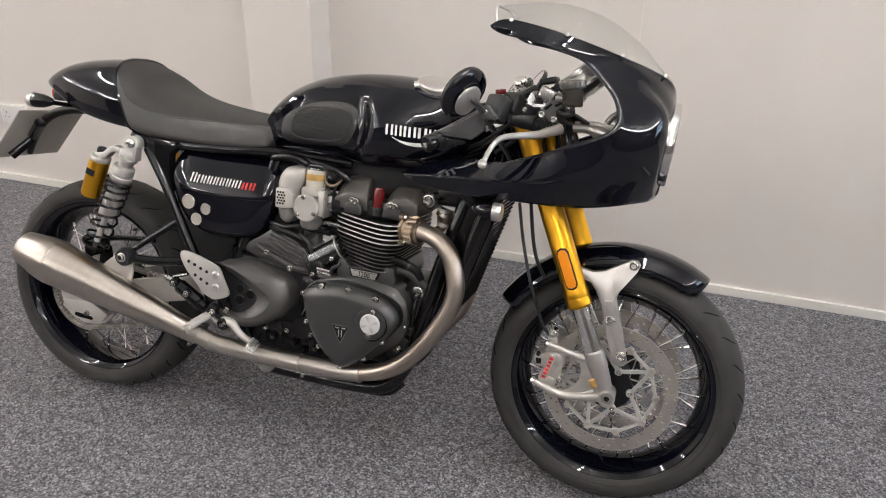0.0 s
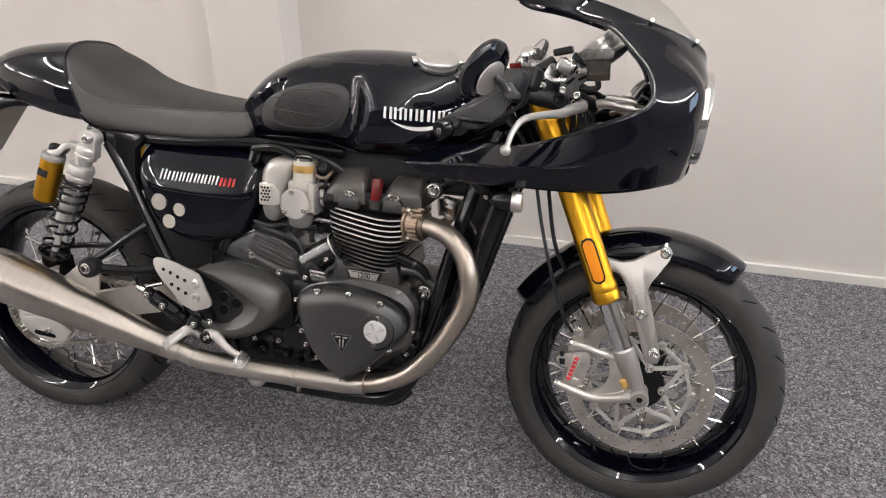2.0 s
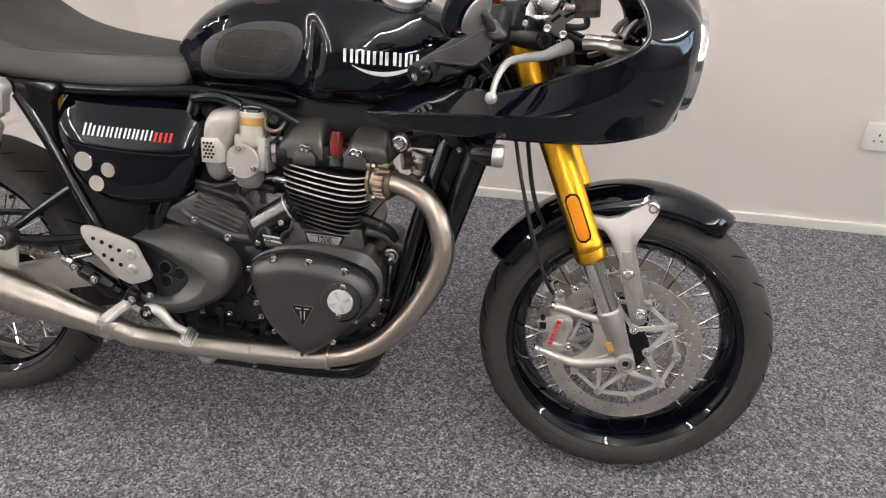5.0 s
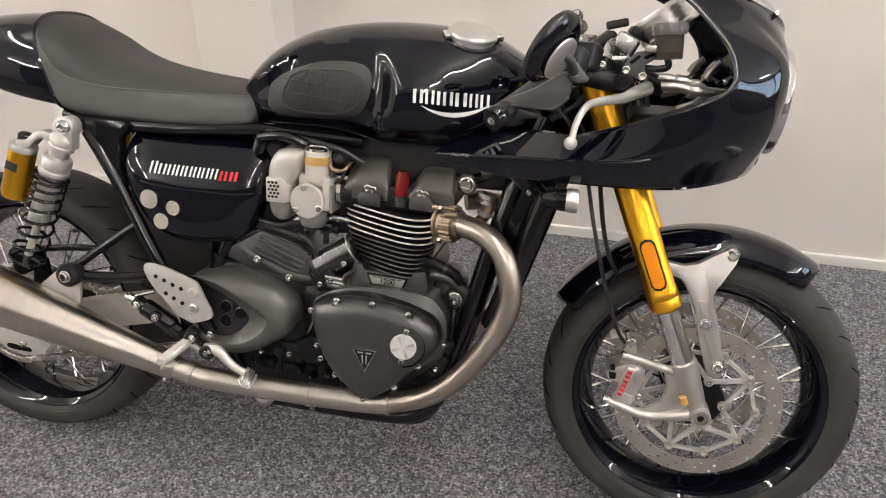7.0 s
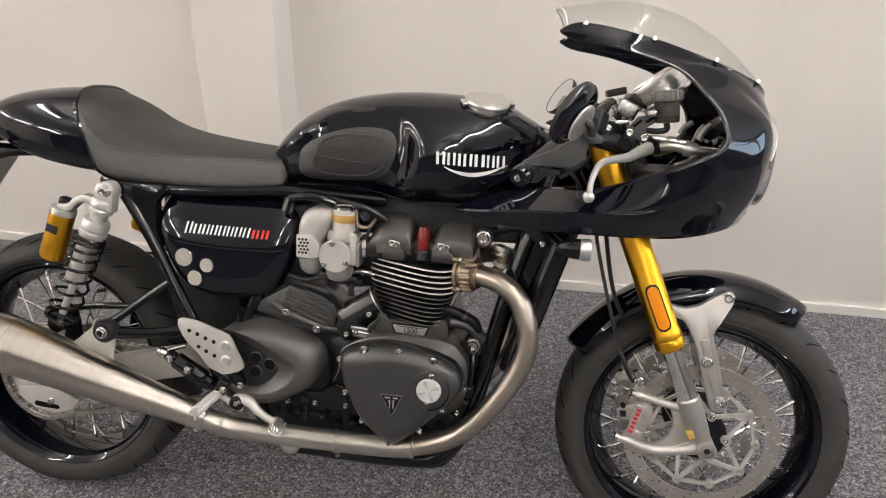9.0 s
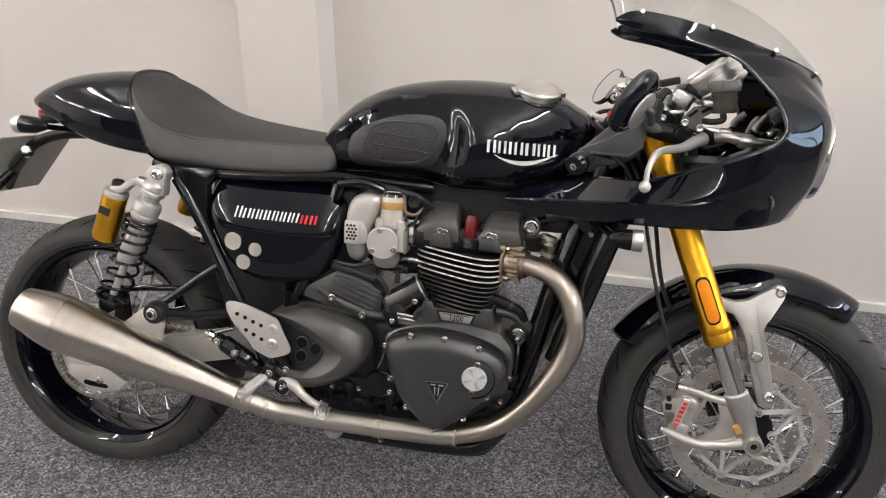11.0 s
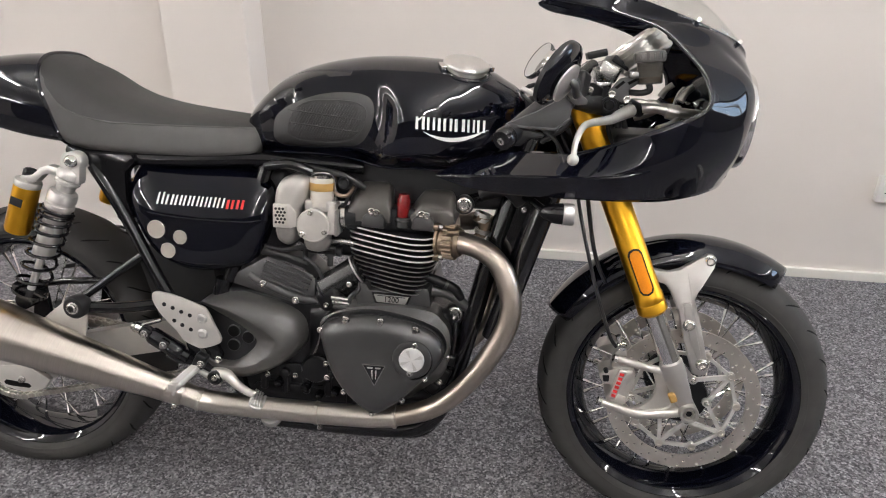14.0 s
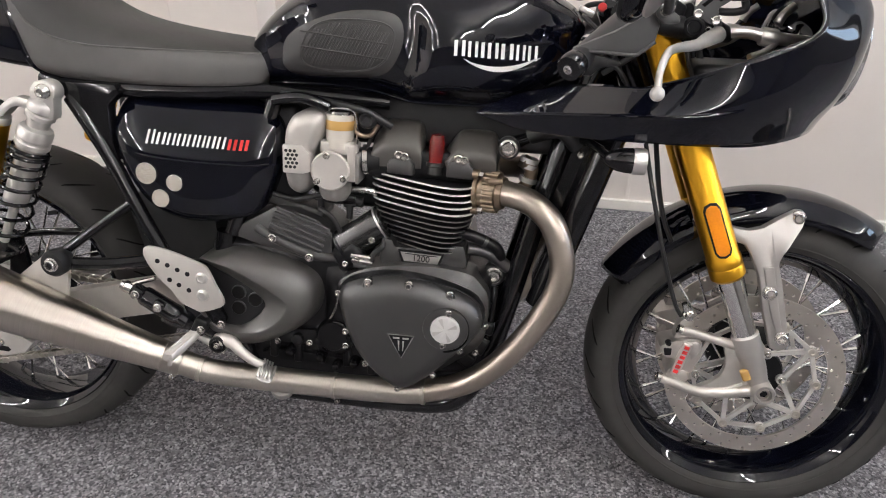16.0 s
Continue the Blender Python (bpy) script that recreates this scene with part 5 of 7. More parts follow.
gc = (0.515, 0.405)
g_out, g_in, g_field = by_angle(GEAR, gc), by_angle(INSET, gc), by_angle(FIELD, gc)
loops = [[(x, -0.085, z) for x, z in g_out]]
for i in range(11):
    u = i / 10
    loops.append([(a[0] + (b[0] - a[0]) * u, -0.132 - 0.040 * (1 - (1 - u) ** 2) ** 0.5, a[1] + (b[1] - a[1]) * u) for a, b in zip(g_out, g_in)])
loops += [[(a[0] + (b[0] - a[0]) * u, y, a[1] + (b[1] - a[1]) * u) for a, b in zip(g_in, g_field)] for u, y in ((0.03, -0.1717), (0.07, -0.1707), (0.50, -0.1655), (0.93, -0.1602), (0.97, -0.1592), (1.0, -0.1540))]
gear = part("gearbox_cover", skin(loops, caps=False), CASE_LIT_GEAR, engine, "matt black domed gearbox cover with a leaf shaped recess")
part("cover_panel", plate([(gc[0] + (x - gc[0]) * 1.02, gc[1] + (z - gc[1]) * 1.02) for x, z in g_field], -0.1545, -0.148, 0), PLASTIC, gear, "darker recessed panel with three round openings")
for x, z in ((0.510, 0.409), (0.539, 0.398), (0.509, 0.380)):
    part("round_opening", lathe([(0.0130, -0.006), (0.0130, 0.0016), (0.0115, 0.0022), (0.0108, -0.004), (0.002, -0.004)], (x, -0.1560, z), (0, -1, 0), 22), CASE, gear)
    # dark disc fills the opening with its shade
    part("opening_shade", lathe([(0.0114, 0.0), (0.0114, 0.0024), (0.002, 0.0024)], (x, -0.1565, z), (0, -1, 0), 22), BLACK_AND_SHADE, gear)

top = part("gearbox_top", plate([(0.470, 0.500), (0.520, 0.530), (0.561, 0.554), (0.600, 0.550), (0.640, 0.537), (0.666, 0.515), (0.664, 0.470), (0.621, 0.460), (0.540, 0.480)], -0.116, 0.0, 0.010), CASE, engine, "ribbed black gearbox top")
ribm = finished("rib", block((0, 0, 0), (0.100, 0.007, 0.0050), 0.002), CASE)
for k in range(5):
    piece("rib", ribm, top, pose(0.598 + 0.004 * k, -0.1165, 0.498 + 0.0100 * k, 0, 20, 0))
part("top_flange", tube([(0.53, -0.112, 0.515), (0.559, -0.116, 0.500), (0.628, -0.116, 0.474), (0.672, -0.112, 0.470)], 0.009, 10), CASE, top)
bolts(engine, BOLT_M, (0.561, -0.1255, 0.501), (0.626, -0.1255, 0.471))
part("breather_plate", block((0.585, -0.06, 0.552), (0.12, 0.07, 0.018), 0.006, (0, 14, 0)), CASE, engine)
for x, z in ((0.640, 0.568), (0.690, 0.560)):
    part("breather_stub", lathe([(0.006, 0), (0.006, 0.02), (0.011, 0.021), (0.011, 0.026), (0.003, 0.027)], (x, -0.10, z - 0.02), (0, 0, 1), 12), PLASTIC, engine)
starter = part("starter_motor", tube([(0.680, -0.106, 0.492), (0.748, -0.094, 0.536)], [0.028, 0.031, 0.031, 0.030], 28), STARTER, engine, "gloss black cylindrical starter motor")
part("starter_housing", block((0.695, -0.118, 0.480), (0.050, 0.030, 0.046), 0.013, (0, -30, 0)), CASE_DARK, engine)
part("starter_clamp", lathe([(0.0318, -0.0015), (0.0318, 0.0015)], (0.744, -0.0952, 0.5335), (0.064, 0.008, 0.040), 24), ALU, starter)
bolts(engine, BOLT_S, (0.735, -0.128, 0.512), (0.692, -0.138, 0.470))
for k in range(3):
    part("coolant_spigot", tube([(0.700 + 0.002 * k, -0.130, 0.484 - 0.0085 * k), (0.733 + 0.003 * k, -0.128, 0.480 - 0.0085 * k)], [0.0050, 0.0044, 0.0050], 10), CHROME if k < 2 else CASE, engine)
for x, z in ((0.555, 0.318), (0.600, 0.312), (0.644, 0.314), (0.690, 0.312), (0.735, 0.300)):
    part("sump_lug", lathe([(0.011, 0), (0.010, 0.024), (0.006, 0.026)], (x, -0.10, z), (0, -1, 0), 14), CASE_DARK, engine)
    part("sump_lug", block((x, -0.105, z - 0.028), (0.014, 0.03, 0.036), 0.004), CASE_DARK, engine)
bolts(engine, BOLT_S, (0.625, -0.128, 0.312), (0.566, -0.126, 0.309), (0.690, -0.127, 0.312))
part("oil_filter", lathe([(0.03, 0), (0.03, 0.03), (0.026, 0.036), (0.01, 0.036)], (0.665, -0.09, 0.325), (0, -1, 0), 24), CASE_DARK, engine)

# lower crankcase bosses, seams and brackets
# Silver tube draws the highlight along the shiny gasket edge
part("gasket_glint", tube([(0.722, -0.128, 0.459), (0.697, -0.128, 0.444), (0.680, -0.127, 0.420), (0.672, -0.124, 0.384), (0.661, -0.118, 0.358)], 0.0028, 8), YOKE, engine, "shiny joint edge, its highlight a thin silver tube")
for x, z, r in ((0.589, 0.291, 0.0095), (0.644, 0.285, 0.0095), (0.673, 0.270, 0.008), (0.706, 0.280, 0.009), (0.727, 0.288, 0.008)):
    part("sump_stud", lathe([(r, 0), (r, 0.022), (r * 0.75, 0.025), (r * 0.72, 0.030), (r * 0.3, 0.031)], (x, -0.104, z), (0, -1, 0), 12), FRAME_BLACK, engine)
part("sump_rail", plate([(0.530, 0.276), (0.560, 0.286), (0.735, 0.276), (0.742, 0.262), (0.560, 0.262)], -0.112, -0.09, 0.003), CASE_DARK, engine)
part("sump_web", plate([(0.545, 0.322), (0.575, 0.330), (0.655, 0.330), (0.690, 0.318), (0.700, 0.302), (0.560, 0.300)], -0.114, -0.09, 0.004), CASE_DARK, engine)
part("filter_rim", lathe([(0.0315, -0.002), (0.0325, 0.0), (0.0325, 0.004), (0.0295, 0.006)], (0.670, -0.118, 0.322), (0, -1, 0), 24), FRAME_BLACK, engine)
for x, z, w, h, tilt in ((0.928, 0.404, 0.022, 0.030, 15), (0.936, 0.368, 0.026, 0.022, 10), (0.924, 0.335, 0.030, 0.030, 25), (0.905, 0.305, 0.026, 0.026, 35)):
    part("crankcase_lug", block((x, -0.112, z), (w, 0.030, h), 0.005, (0, tilt, 0)), CASE_DARK, engine)
part("oil_pipe", tube([(0.945, -0.104, 0.440), (0.944, -0.112, 0.405), (0.938, -0.112, 0.350), (0.915, -0.108, 0.305), (0.880, -0.100, 0.275)], 0.0065, 10), FRAME_BLACK, engine, "black oil pipe")
part("sender", lathe([(0.0085, 0), (0.0085, 0.014), (0.0060, 0.016), (0.0060, 0.022), (0.003, 0.024)], (0.926, -0.122, 0.379), (0.5, -1, 0), 6), YOKE, engine, "silver hexagonal sender")
bolts(engine, BOLT_S, (0.934, -0.129, 0.398), (0.920, -0.129, 0.323))
part("coolant_elbow", tube([(0.872, -0.110, 0.534), (0.905, -0.112, 0.528), (0.940, -0.108, 0.512), (0.952, -0.098, 0.490)], [0.009, 0.010, 0.010, 0.009], 14), CASE_DARK, engine)
part("elbow_clip", lathe([(0.0112, -0.003), (0.0112, 0.003)], (0.924, -0.1105, 0.520), (0.9, 0.1, -0.42), 18), CASE, engine)
# added black plate hides pale wall between down tube and radiator
part("radiator_gap_plate", plate([(1.010, 0.545), (1.062, 0.712), (1.100, 0.720), (1.074, 0.640), (1.046, 0.545)], -0.098, -0.084, 0.003), FRAME_BLACK, bike, "added black plate darkening the gap beside the radiator")
bolts(bike, BOLT_S, (1.066, -0.107, 0.676))
for k, (pts, r) in enumerate((([(0.640, -0.108, 0.555), (0.665, -0.120, 0.545), (0.678, -0.118, 0.520), (0.676, -0.112, 0.492)], 0.0042), ([(0.755, -0.112, 0.520), (0.752, -0.120, 0.500), (0.738, -0.126, 0.488), (0.735, -0.128, 0.474)], 0.0045), ([(0.560, -0.108, 0.575), (0.600, -0.112, 0.570), (0.645, -0.108, 0.578), (0.700, -0.100, 0.575)], 0.0050), ([(0.700, -0.100, 0.655), (0.722, -0.108, 0.668), (0.728, -0.106, 0.690)], 0.0036))):
    part("wiring_lead", tube(pts, r, 8), CABLE, engine)
part("starter_cap", lathe([(0.0285, 0), (0.0285, 0.004), (0.024, 0.007), (0.006, 0.008)], (0.680, -0.106, 0.492), (-0.064, -0.008, -0.040), 24), CASE_DARK, starter)
bolts(engine, BOLT_S, (0.711, -0.131, 0.478))

# cylinders with cooling fins
FIN = [(0.727, -0.045), (0.726, -0.083), (0.742, -0.103), (0.787, -0.126), (0.828, -0.143), (0.857, -0.150), (0.882, -0.145), (0.899, -0.124), (0.905, -0.090), (0.904, -0.045)]
barrel = part("cylinder_block", block((0.815, 0, 0.560), (0.118, 0.19, 0.15), 0.025), CASE_DARK, engine, "finned black cylinder block")


def fin(z, sx, sy, mat, edge, thick=0.0016):
    near = [(0.815 + (x - 0.815) * sx, y * sy) for x, y in FIN]
    pts = smooth_line([(x, y, z + 0.05 * (0.815 - x)) for x, y in near + [(x, -y) for x, y in near[::-1]]], 4, True)
    part("cooling_fin", skin([[(q.x, q.y, q.z + dz) for q in pts] for dz in (-thick * 0.7, thick * 0.7)]), CASE_DARK, barrel)
    if edge:
        part("fin_edge", skin([[(0.815 + (q.x - 0.815) * (1 + e), q.y * (1 + e), q.z + dz * thick) for q in pts] for dz, e in ((-0.95, -0.004), (-0.8, 0.008), (-0.3, 0.0145), (0.3, 0.0145), (0.8, 0.008), (1.04, -0.010))], caps=False), mat, barrel, "polished fin edge")


for k in range(5):
    fin(0.6185 - 0.0112 * k, 1.0 - 0.004 * k, 1.0, FIN_EDGE, True, 0.0016)
for k in range(7):
    fin(0.5620 - 0.0100 * k, 0.955 - 0.036 * k, 0.97 - 0.018 * k, ALU, True, 0.0010)
base = part("cylinder_base", plate([(0.750, 0.516), (0.768, 0.514), (0.773, 0.502), (0.862, 0.500), (0.867, 0.512), (0.890, 0.512), (0.897, 0.480), (0.890, 0.460), (0.752, 0.455), (0.746, 0.480)], -0.120, 0.10, 0.006), CASE, engine)
tag = part("capacity_badge", plate([(0.778, 0.4985), (0.858, 0.4955), (0.851, 0.4745), (0.785, 0.4765)], -0.1235, -0.112, 0.002), CASE_DARK, base, "small silver capacity plate reading 1200")
part("badge_plate", plate([(0.783, 0.4955), (0.853, 0.4930), (0.8465, 0.4775), (0.7895, 0.4795)], -0.1248, -0.120, 0.0008), ALU, tag)
fc = bpy.data.curves.new("capacity_number", "FONT")
fc.body, fc.size, fc.extrude, fc.align_x = "1200", 0.0150, 0.0005, "CENTER"
fo = new("capacity_number", fc)
bpy.context.view_layer.update()
fm = bpy.data.meshes.new_from_object(fo.evaluated_get(bpy.context.evaluated_depsgraph_get()))
fm.materials.append(BLACK_AND_SHADE)
bpy.data.objects.remove(fo)
number = piece("capacity_number", fm, tag, pose(0.8185, -0.1252, 0.4808, 90, 2, 0))
part("badge_line", plate([(0.791, 0.4925), (0.846, 0.4905), (0.8458, 0.4920), (0.7912, 0.4940)], -0.1251, -0.124, 0.0001), CASE_DARK, tag)

# cylinder head
head = part("cylinder_head", block((0.815, 0, 0.640), (0.190, 0.215, 0.050), 0.012), CASE_DARK, engine, "matt black cylinder head")
for x0, x1, zt, foot in ((0.727, 0.811, 0.708, (0.779, 0.640)), (0.849, 0.934, 0.698, (0.876, 0.640))):
    c = (x0 + x1) / 2
    prof = [(x0 + 0.006, 0.636), (x0 + 0.001, 0.664), (x0 + 0.002, zt - 0.028), (x0 + 0.018, zt - 0.006), (x0 + 0.030, zt), (x1 - 0.014, zt), (x1 - 0.003, zt - 0.010), (x1, zt - 0.028), (x1, 0.636)]
    prof = smooth_line([(x, z, 0) for x, z in prof], 4)
    rows = [[(c + (q.x - c) * w, y, 0.636 + (q.y - 0.636) * k) for q in prof] for y, k, w in ((-0.110, 0.30, 0.97), (-0.110, 0.44, 0.985), (-0.107, 0.54, 1.0), (-0.100, 0.66, 1.0), (-0.088, 0.86, 1.0), (-0.080, 0.96, 1.0), (-0.068, 1.0, 1.0), (0.10, 1.0, 1.0))]
    part("cam_cover", skin(rows), CASE_LIT_CAM, head, "rounded satin black cam cover")
    fx, fz = foot
    part("cover_foot", plate([(fx - 0.022, fz - 0.012), (fx - 0.021, fz + 0.006), (fx - 0.013, fz + 0.014), (fx + 0.014, fz + 0.013), (fx + 0.022, fz + 0.004), (fx + 0.022, fz - 0.014)], -0.124, -0.09, 0.003), CASE, head)
    bolts(head, BOLT_M, (fx - 0.003, -0.120, fz + 0.018), (fx + 0.006, -0.120, fz + 0.016))
plug = part("plug_cap", lathe([(0.0095, -0.020), (0.0095, -0.008), (0.013, -0.004), (0.013, 0.032), (0.010, 0.042), (0.004, 0.044)], (0.834, -0.101, 0.650), (0.04, 0, 1), 20), RED, head, "red spark plug cap")
part("plug_tube", lathe([(0.014, -0.022), (0.014, -0.010), (0.0165, -0.008), (0.0165, -0.003), (0.011, -0.002)], (0.834, -0.101, 0.650), (0.04, 0, 1), 20), CASE, head)
part("head_bracket", tube([(0.952, -0.060, 0.678), (0.99, -0.062, 0.694), (1.03, -0.06, 0.715)], [0.014, 0.009, 0.009], 12), FRAME_BLACK, engine)
part("engine_mount", lathe([(0.019, 0), (0.019, 0.012), (0.016, 0.015), (0.006, 0.015)], (0.950, -0.066, 0.6735), (0, -1, 0), 24), CASE, engine)
BOLT_X = bolt_mesh(0.0135, 0.010)
bolts(engine, BOLT_X, (0.950, -0.081, 0.6735), (0.941, -0.084, 0.4515))
part("engine_mount", lathe([(0.020, 0), (0.020, 0.016), (0.016, 0.020)], (0.941, -0.064, 0.4515), (0, -1, 0), 24), CASE, engine)
part("coolant_pipe", tube([(0.895, -0.105, 0.505), (0.93, -0.10, 0.498), (0.965, -0.09, 0.47)], 0.011, 12), CASE, engine)

# throttle body and its covers
carb = part("throttle_body", lathe([(0.030, -0.034), (0.031, -0.004), (0.0325, 0.0), (0.0325, 0.006), (0.0312, 0.0075), (0.0298, 0.0078), (0.0292, 0.0068), (0.004, 0.0072)], (0.665, -0.129, 0.627), (0, -1, 0), 44), THROTTLE, bike, "warm silver throttle body with round cap")
for x, z in ((0.660, 0.6525), (0.644, 0.610), (0.688, 0.616)):
    part("cap_lug", lathe([(0.0068, -0.004), (0.0068, 0.0082), (0.0060, 0.0090)], (x, -0.129, z), (0, -1, 0), 16), THROTTLE, carb)
bolts(carb, BOLT_S, (0.660, -0.1375, 0.6525), (0.644, -0.1375, 0.610), (0.688, -0.1375, 0.616))
part("float_bowl", lathe([(0.026, 0.0), (0.0275, -0.010), (0.026, -0.024), (0.020, -0.034), (0.008, -0.038)], (0.667, -0.104, 0.608), (0.06, 0, 1), 28), THROTTLE_DARK, carb, "grey cast float bowl")
part("carb_flank", block((0.699, -0.108, 0.640), (0.016, 0.040, 0.062), 0.005), THROTTLE, carb)
part("flank_flange", block((0.7085, -0.104, 0.632), (0.006, 0.050, 0.050), 0.002), THROTTLE_DARK, carb)
part("carb_shoulder", block((0.674, -0.104, 0.664), (0.058, 0.046, 0.024), 0.008), THROTTLE, carb)
pot = part("dashpot", lathe([(0.0232, -0.046), (0.0232, 0.004), (0.0222, 0.007), (0.0150, 0.009), (0.0140, 0.012), (0.004, 0.0125)], (0.676, -0.108, 0.709), (0.02, 0, 1), 32), DASHPOT, carb, "off-white dashpot with tan band")
part("band", lathe([(0.0242, -0.016), (0.0246, -0.015), (0.0246, -0.002), (0.0242, -0.001)], (0.676, -0.108, 0.709), (0.02, 0, 1), 32), TAN, pot)
part("pot_cap", lathe([(0.0170, 0.006), (0.0185, 0.008), (0.0180, 0.013), (0.0100, 0.016), (0.003, 0.0165)], (0.676, -0.108, 0.709), (0.02, 0, 1), 24), CHROME, pot, "polished cap")
part("wire_clip", tube([(0.652, -0.118, 0.716), (0.664, -0.126, 0.726), (0.690, -0.126, 0.728), (0.703, -0.120, 0.720), (0.706, -0.116, 0.690), (0.704, -0.116, 0.664)], 0.0016, 6), CHROME, carb)
HOOD = [(0.587, 0.640), (0.586, 0.670), (0.590, 0.693), (0.603, 0.713), (0.624, 0.721), (0.650, 0.719), (0.656, 0.704), (0.650, 0.684), (0.640, 0.662), (0.634, 0.650), (0.632, 0.634), (0.612, 0.634)]
cover = part("throttle_cover", pillow(HOOD, -0.118, 0.020, 0.07, 9, 0.5, 5, centre=(0.618, 0.684), flat=0.35), THROTTLE, bike, "warm silver throttle side cover with drilled grille")
part("cover_foot", pillow([(0.586, 0.624), (0.606, 0.632), (0.630, 0.628), (0.632, 0.610), (0.626, 0.590), (0.608, 0.581), (0.592, 0.590), (0.586, 0.606)], -0.112, 0.018, 0.06, 7, 0.5, 4, flat=0.3), THROTTLE_DARK, cover, "darker grey lower cover")
part("grille_frame", plate([(0.587, 0.667), (0.620, 0.668), (0.634, 0.652), (0.634, 0.624), (0.620, 0.620), (0.587, 0.620)], -0.1400, -0.118, 0.004), THROTTLE, cover)
part("grille_field", plate([(0.590, 0.662), (0.616, 0.663), (0.616, 0.627), (0.590, 0.626)], -0.1415, -0.136, 0.002), DASHPOT, cover, "pale drilled panel")
for r in range(5):
    for c in range(3):
        # black dots on the panel give uncut holes their shade
        part("grille_hole", lathe([(0.0027, 0), (0.0027, 0.0010), (0.001, 0.0010)], (0.5945 + 0.0070 * c + (0.0034 if r % 2 else 0), -0.1412, 0.6315 + 0.0066 * r), (0, -1, 0), 10), PLASTIC, cover)
part("intake_rubber", tube([(0.695, -0.095, 0.640), (0.740, -0.090, 0.642)], [0.022, 0.024, 0.024, 0.022], 20), PLASTIC, bike, "black intake rubber")
part("hose_clamp", lathe([(0.0255, -0.004), (0.0255, 0.004)], (0.716, -0.0925, 0.641), (1, 0.1, 0.05), 24), BOLT, bike)
part("sensor", lathe([(0.013, 0), (0.013, 0.02), (0.010, 0.024), (0.006, 0.02)], (0.722, -0.10, 0.708), (0, -1, 0.1), 18), PLASTIC, bike)
rail("fuel_line", [(0.735, -0.095, 0.70), (0.725, -0.11, 0.685), (0.705, -0.115, 0.69), (0.70, -0.10, 0.72)], 0.004, mat=BRONZE)
rail("breather_hose", [(0.66, -0.09, 0.575), (0.70, -0.095, 0.590), (0.735, -0.09, 0.585)], 0.007, mat=YOKE)
rail("engine_hose", [(0.62, -0.05, 0.58), (0.66, -0.08, 0.573), (0.71, -0.085, 0.565)], 0.010, mat=CABLE)
part("inner_case", block((0.70, -0.04, 0.60), (0.14, 0.09, 0.09), 0.02), CASE_DARK, bike)

# exhaust
pipe_line = [(0.925, -0.105, 0.606), (0.960, -0.122, 0.607), (0.998, -0.136, 0.597), (1.028, -0.146, 0.572), (1.046, -0.152, 0.532), (1.052, -0.155, 0.488), (1.040, -0.155, 0.440), (1.005, -0.154, 0.376),
             (0.964, -0.152, 0.322), (0.925, -0.150, 0.286), (0.880, -0.149, 0.263), (0.820, -0.150, 0.248)]
header = part("exhaust_header", tube(pipe_line, 0.0205, 28), HEADER, bike, "bead blasted golden-tinted exhaust header")
part("link_pipe", tube([(0.835, -0.150, 0.2505), (0.78, -0.150, 0.2455), (0.677, -0.154, 0.246), (0.56, -0.163, 0.252), (0.48, -0.174, 0.2605), (0.445, -0.1815, 0.2685), (0.405, -0.1875, 0.2845)], 0.0220, 28), STEEL, header, "brushed steel link pipe")
for q, d in (((0.835, -0.150, 0.2505), (1, 0, 0.06)), ((0.677, -0.154, 0.246), (1, 0.05, -0.02)), ((0.445, -0.1815, 0.2685), (1, 0.12, -0.30)), ((0.402, -0.188, 0.2855), (1, 0.12, -0.36))):
    part("pipe_joint", lathe([(0.0215, -0.004), (0.0238, -0.003), (0.0238, 0.003), (0.0215, 0.004)], q, d, 32), STEEL, header)
bolts(header, BOLT_S, (0.678, -0.138, 0.207), (0.405, -0.212, 0.263))
CLAMP_C, CLAMP_D = Vector((0.928, -0.108, 0.6060)), Vector((1, -0.28, 0.0)).normalized()
flange = part("exhaust_clamp", lathe([(0.026, -0.026), (0.031, -0.024), (0.031, -0.018), (0.0275, -0.016), (0.0275, -0.008), (0.0310, -0.006), (0.0310, 0.012), (0.0275, 0.014), (0.0275, 0.019), (0.0255, 0.023), (0.0215, 0.024)], CLAMP_C, CLAMP_D, 32), BRONZE, bike, "golden exhaust port clamp with cooling ribs")
around = (CLAMP_D.cross(Vector((0, 0, 1))).normalized(), Vector((0, 0, 1)))
for k in range(20):
    t = radians(18 * k)
    q = CLAMP_C + 0.0318 * (math.cos(t) * around[0] + math.sin(t) * around[1])
    part("clamp_rib", tube([q - CLAMP_D * 0.0075, q + CLAMP_D * 0.0135], 0.0027, 8), BRONZE, flange)
for t in (60, 180, 300):
    q = CLAMP_C + 0.034 * (math.cos(radians(t)) * around[0] + math.sin(radians(t)) * around[1]) - CLAMP_D * 0.021
    part("clamp_lug", tube([q - CLAMP_D * 0.005, q + CLAMP_D * 0.005], 0.0080, 14), BRONZE, flange)
    part("clamp_nut", tube([q + CLAMP_D * 0.005, q + CLAMP_D * 0.013], 0.0055, 6), BOLT, flange)
part("clamp_screw", tube([(0.925, -0.148, 0.632), (0.948, -0.150, 0.634)], 0.005, 10), BRONZE, flange)

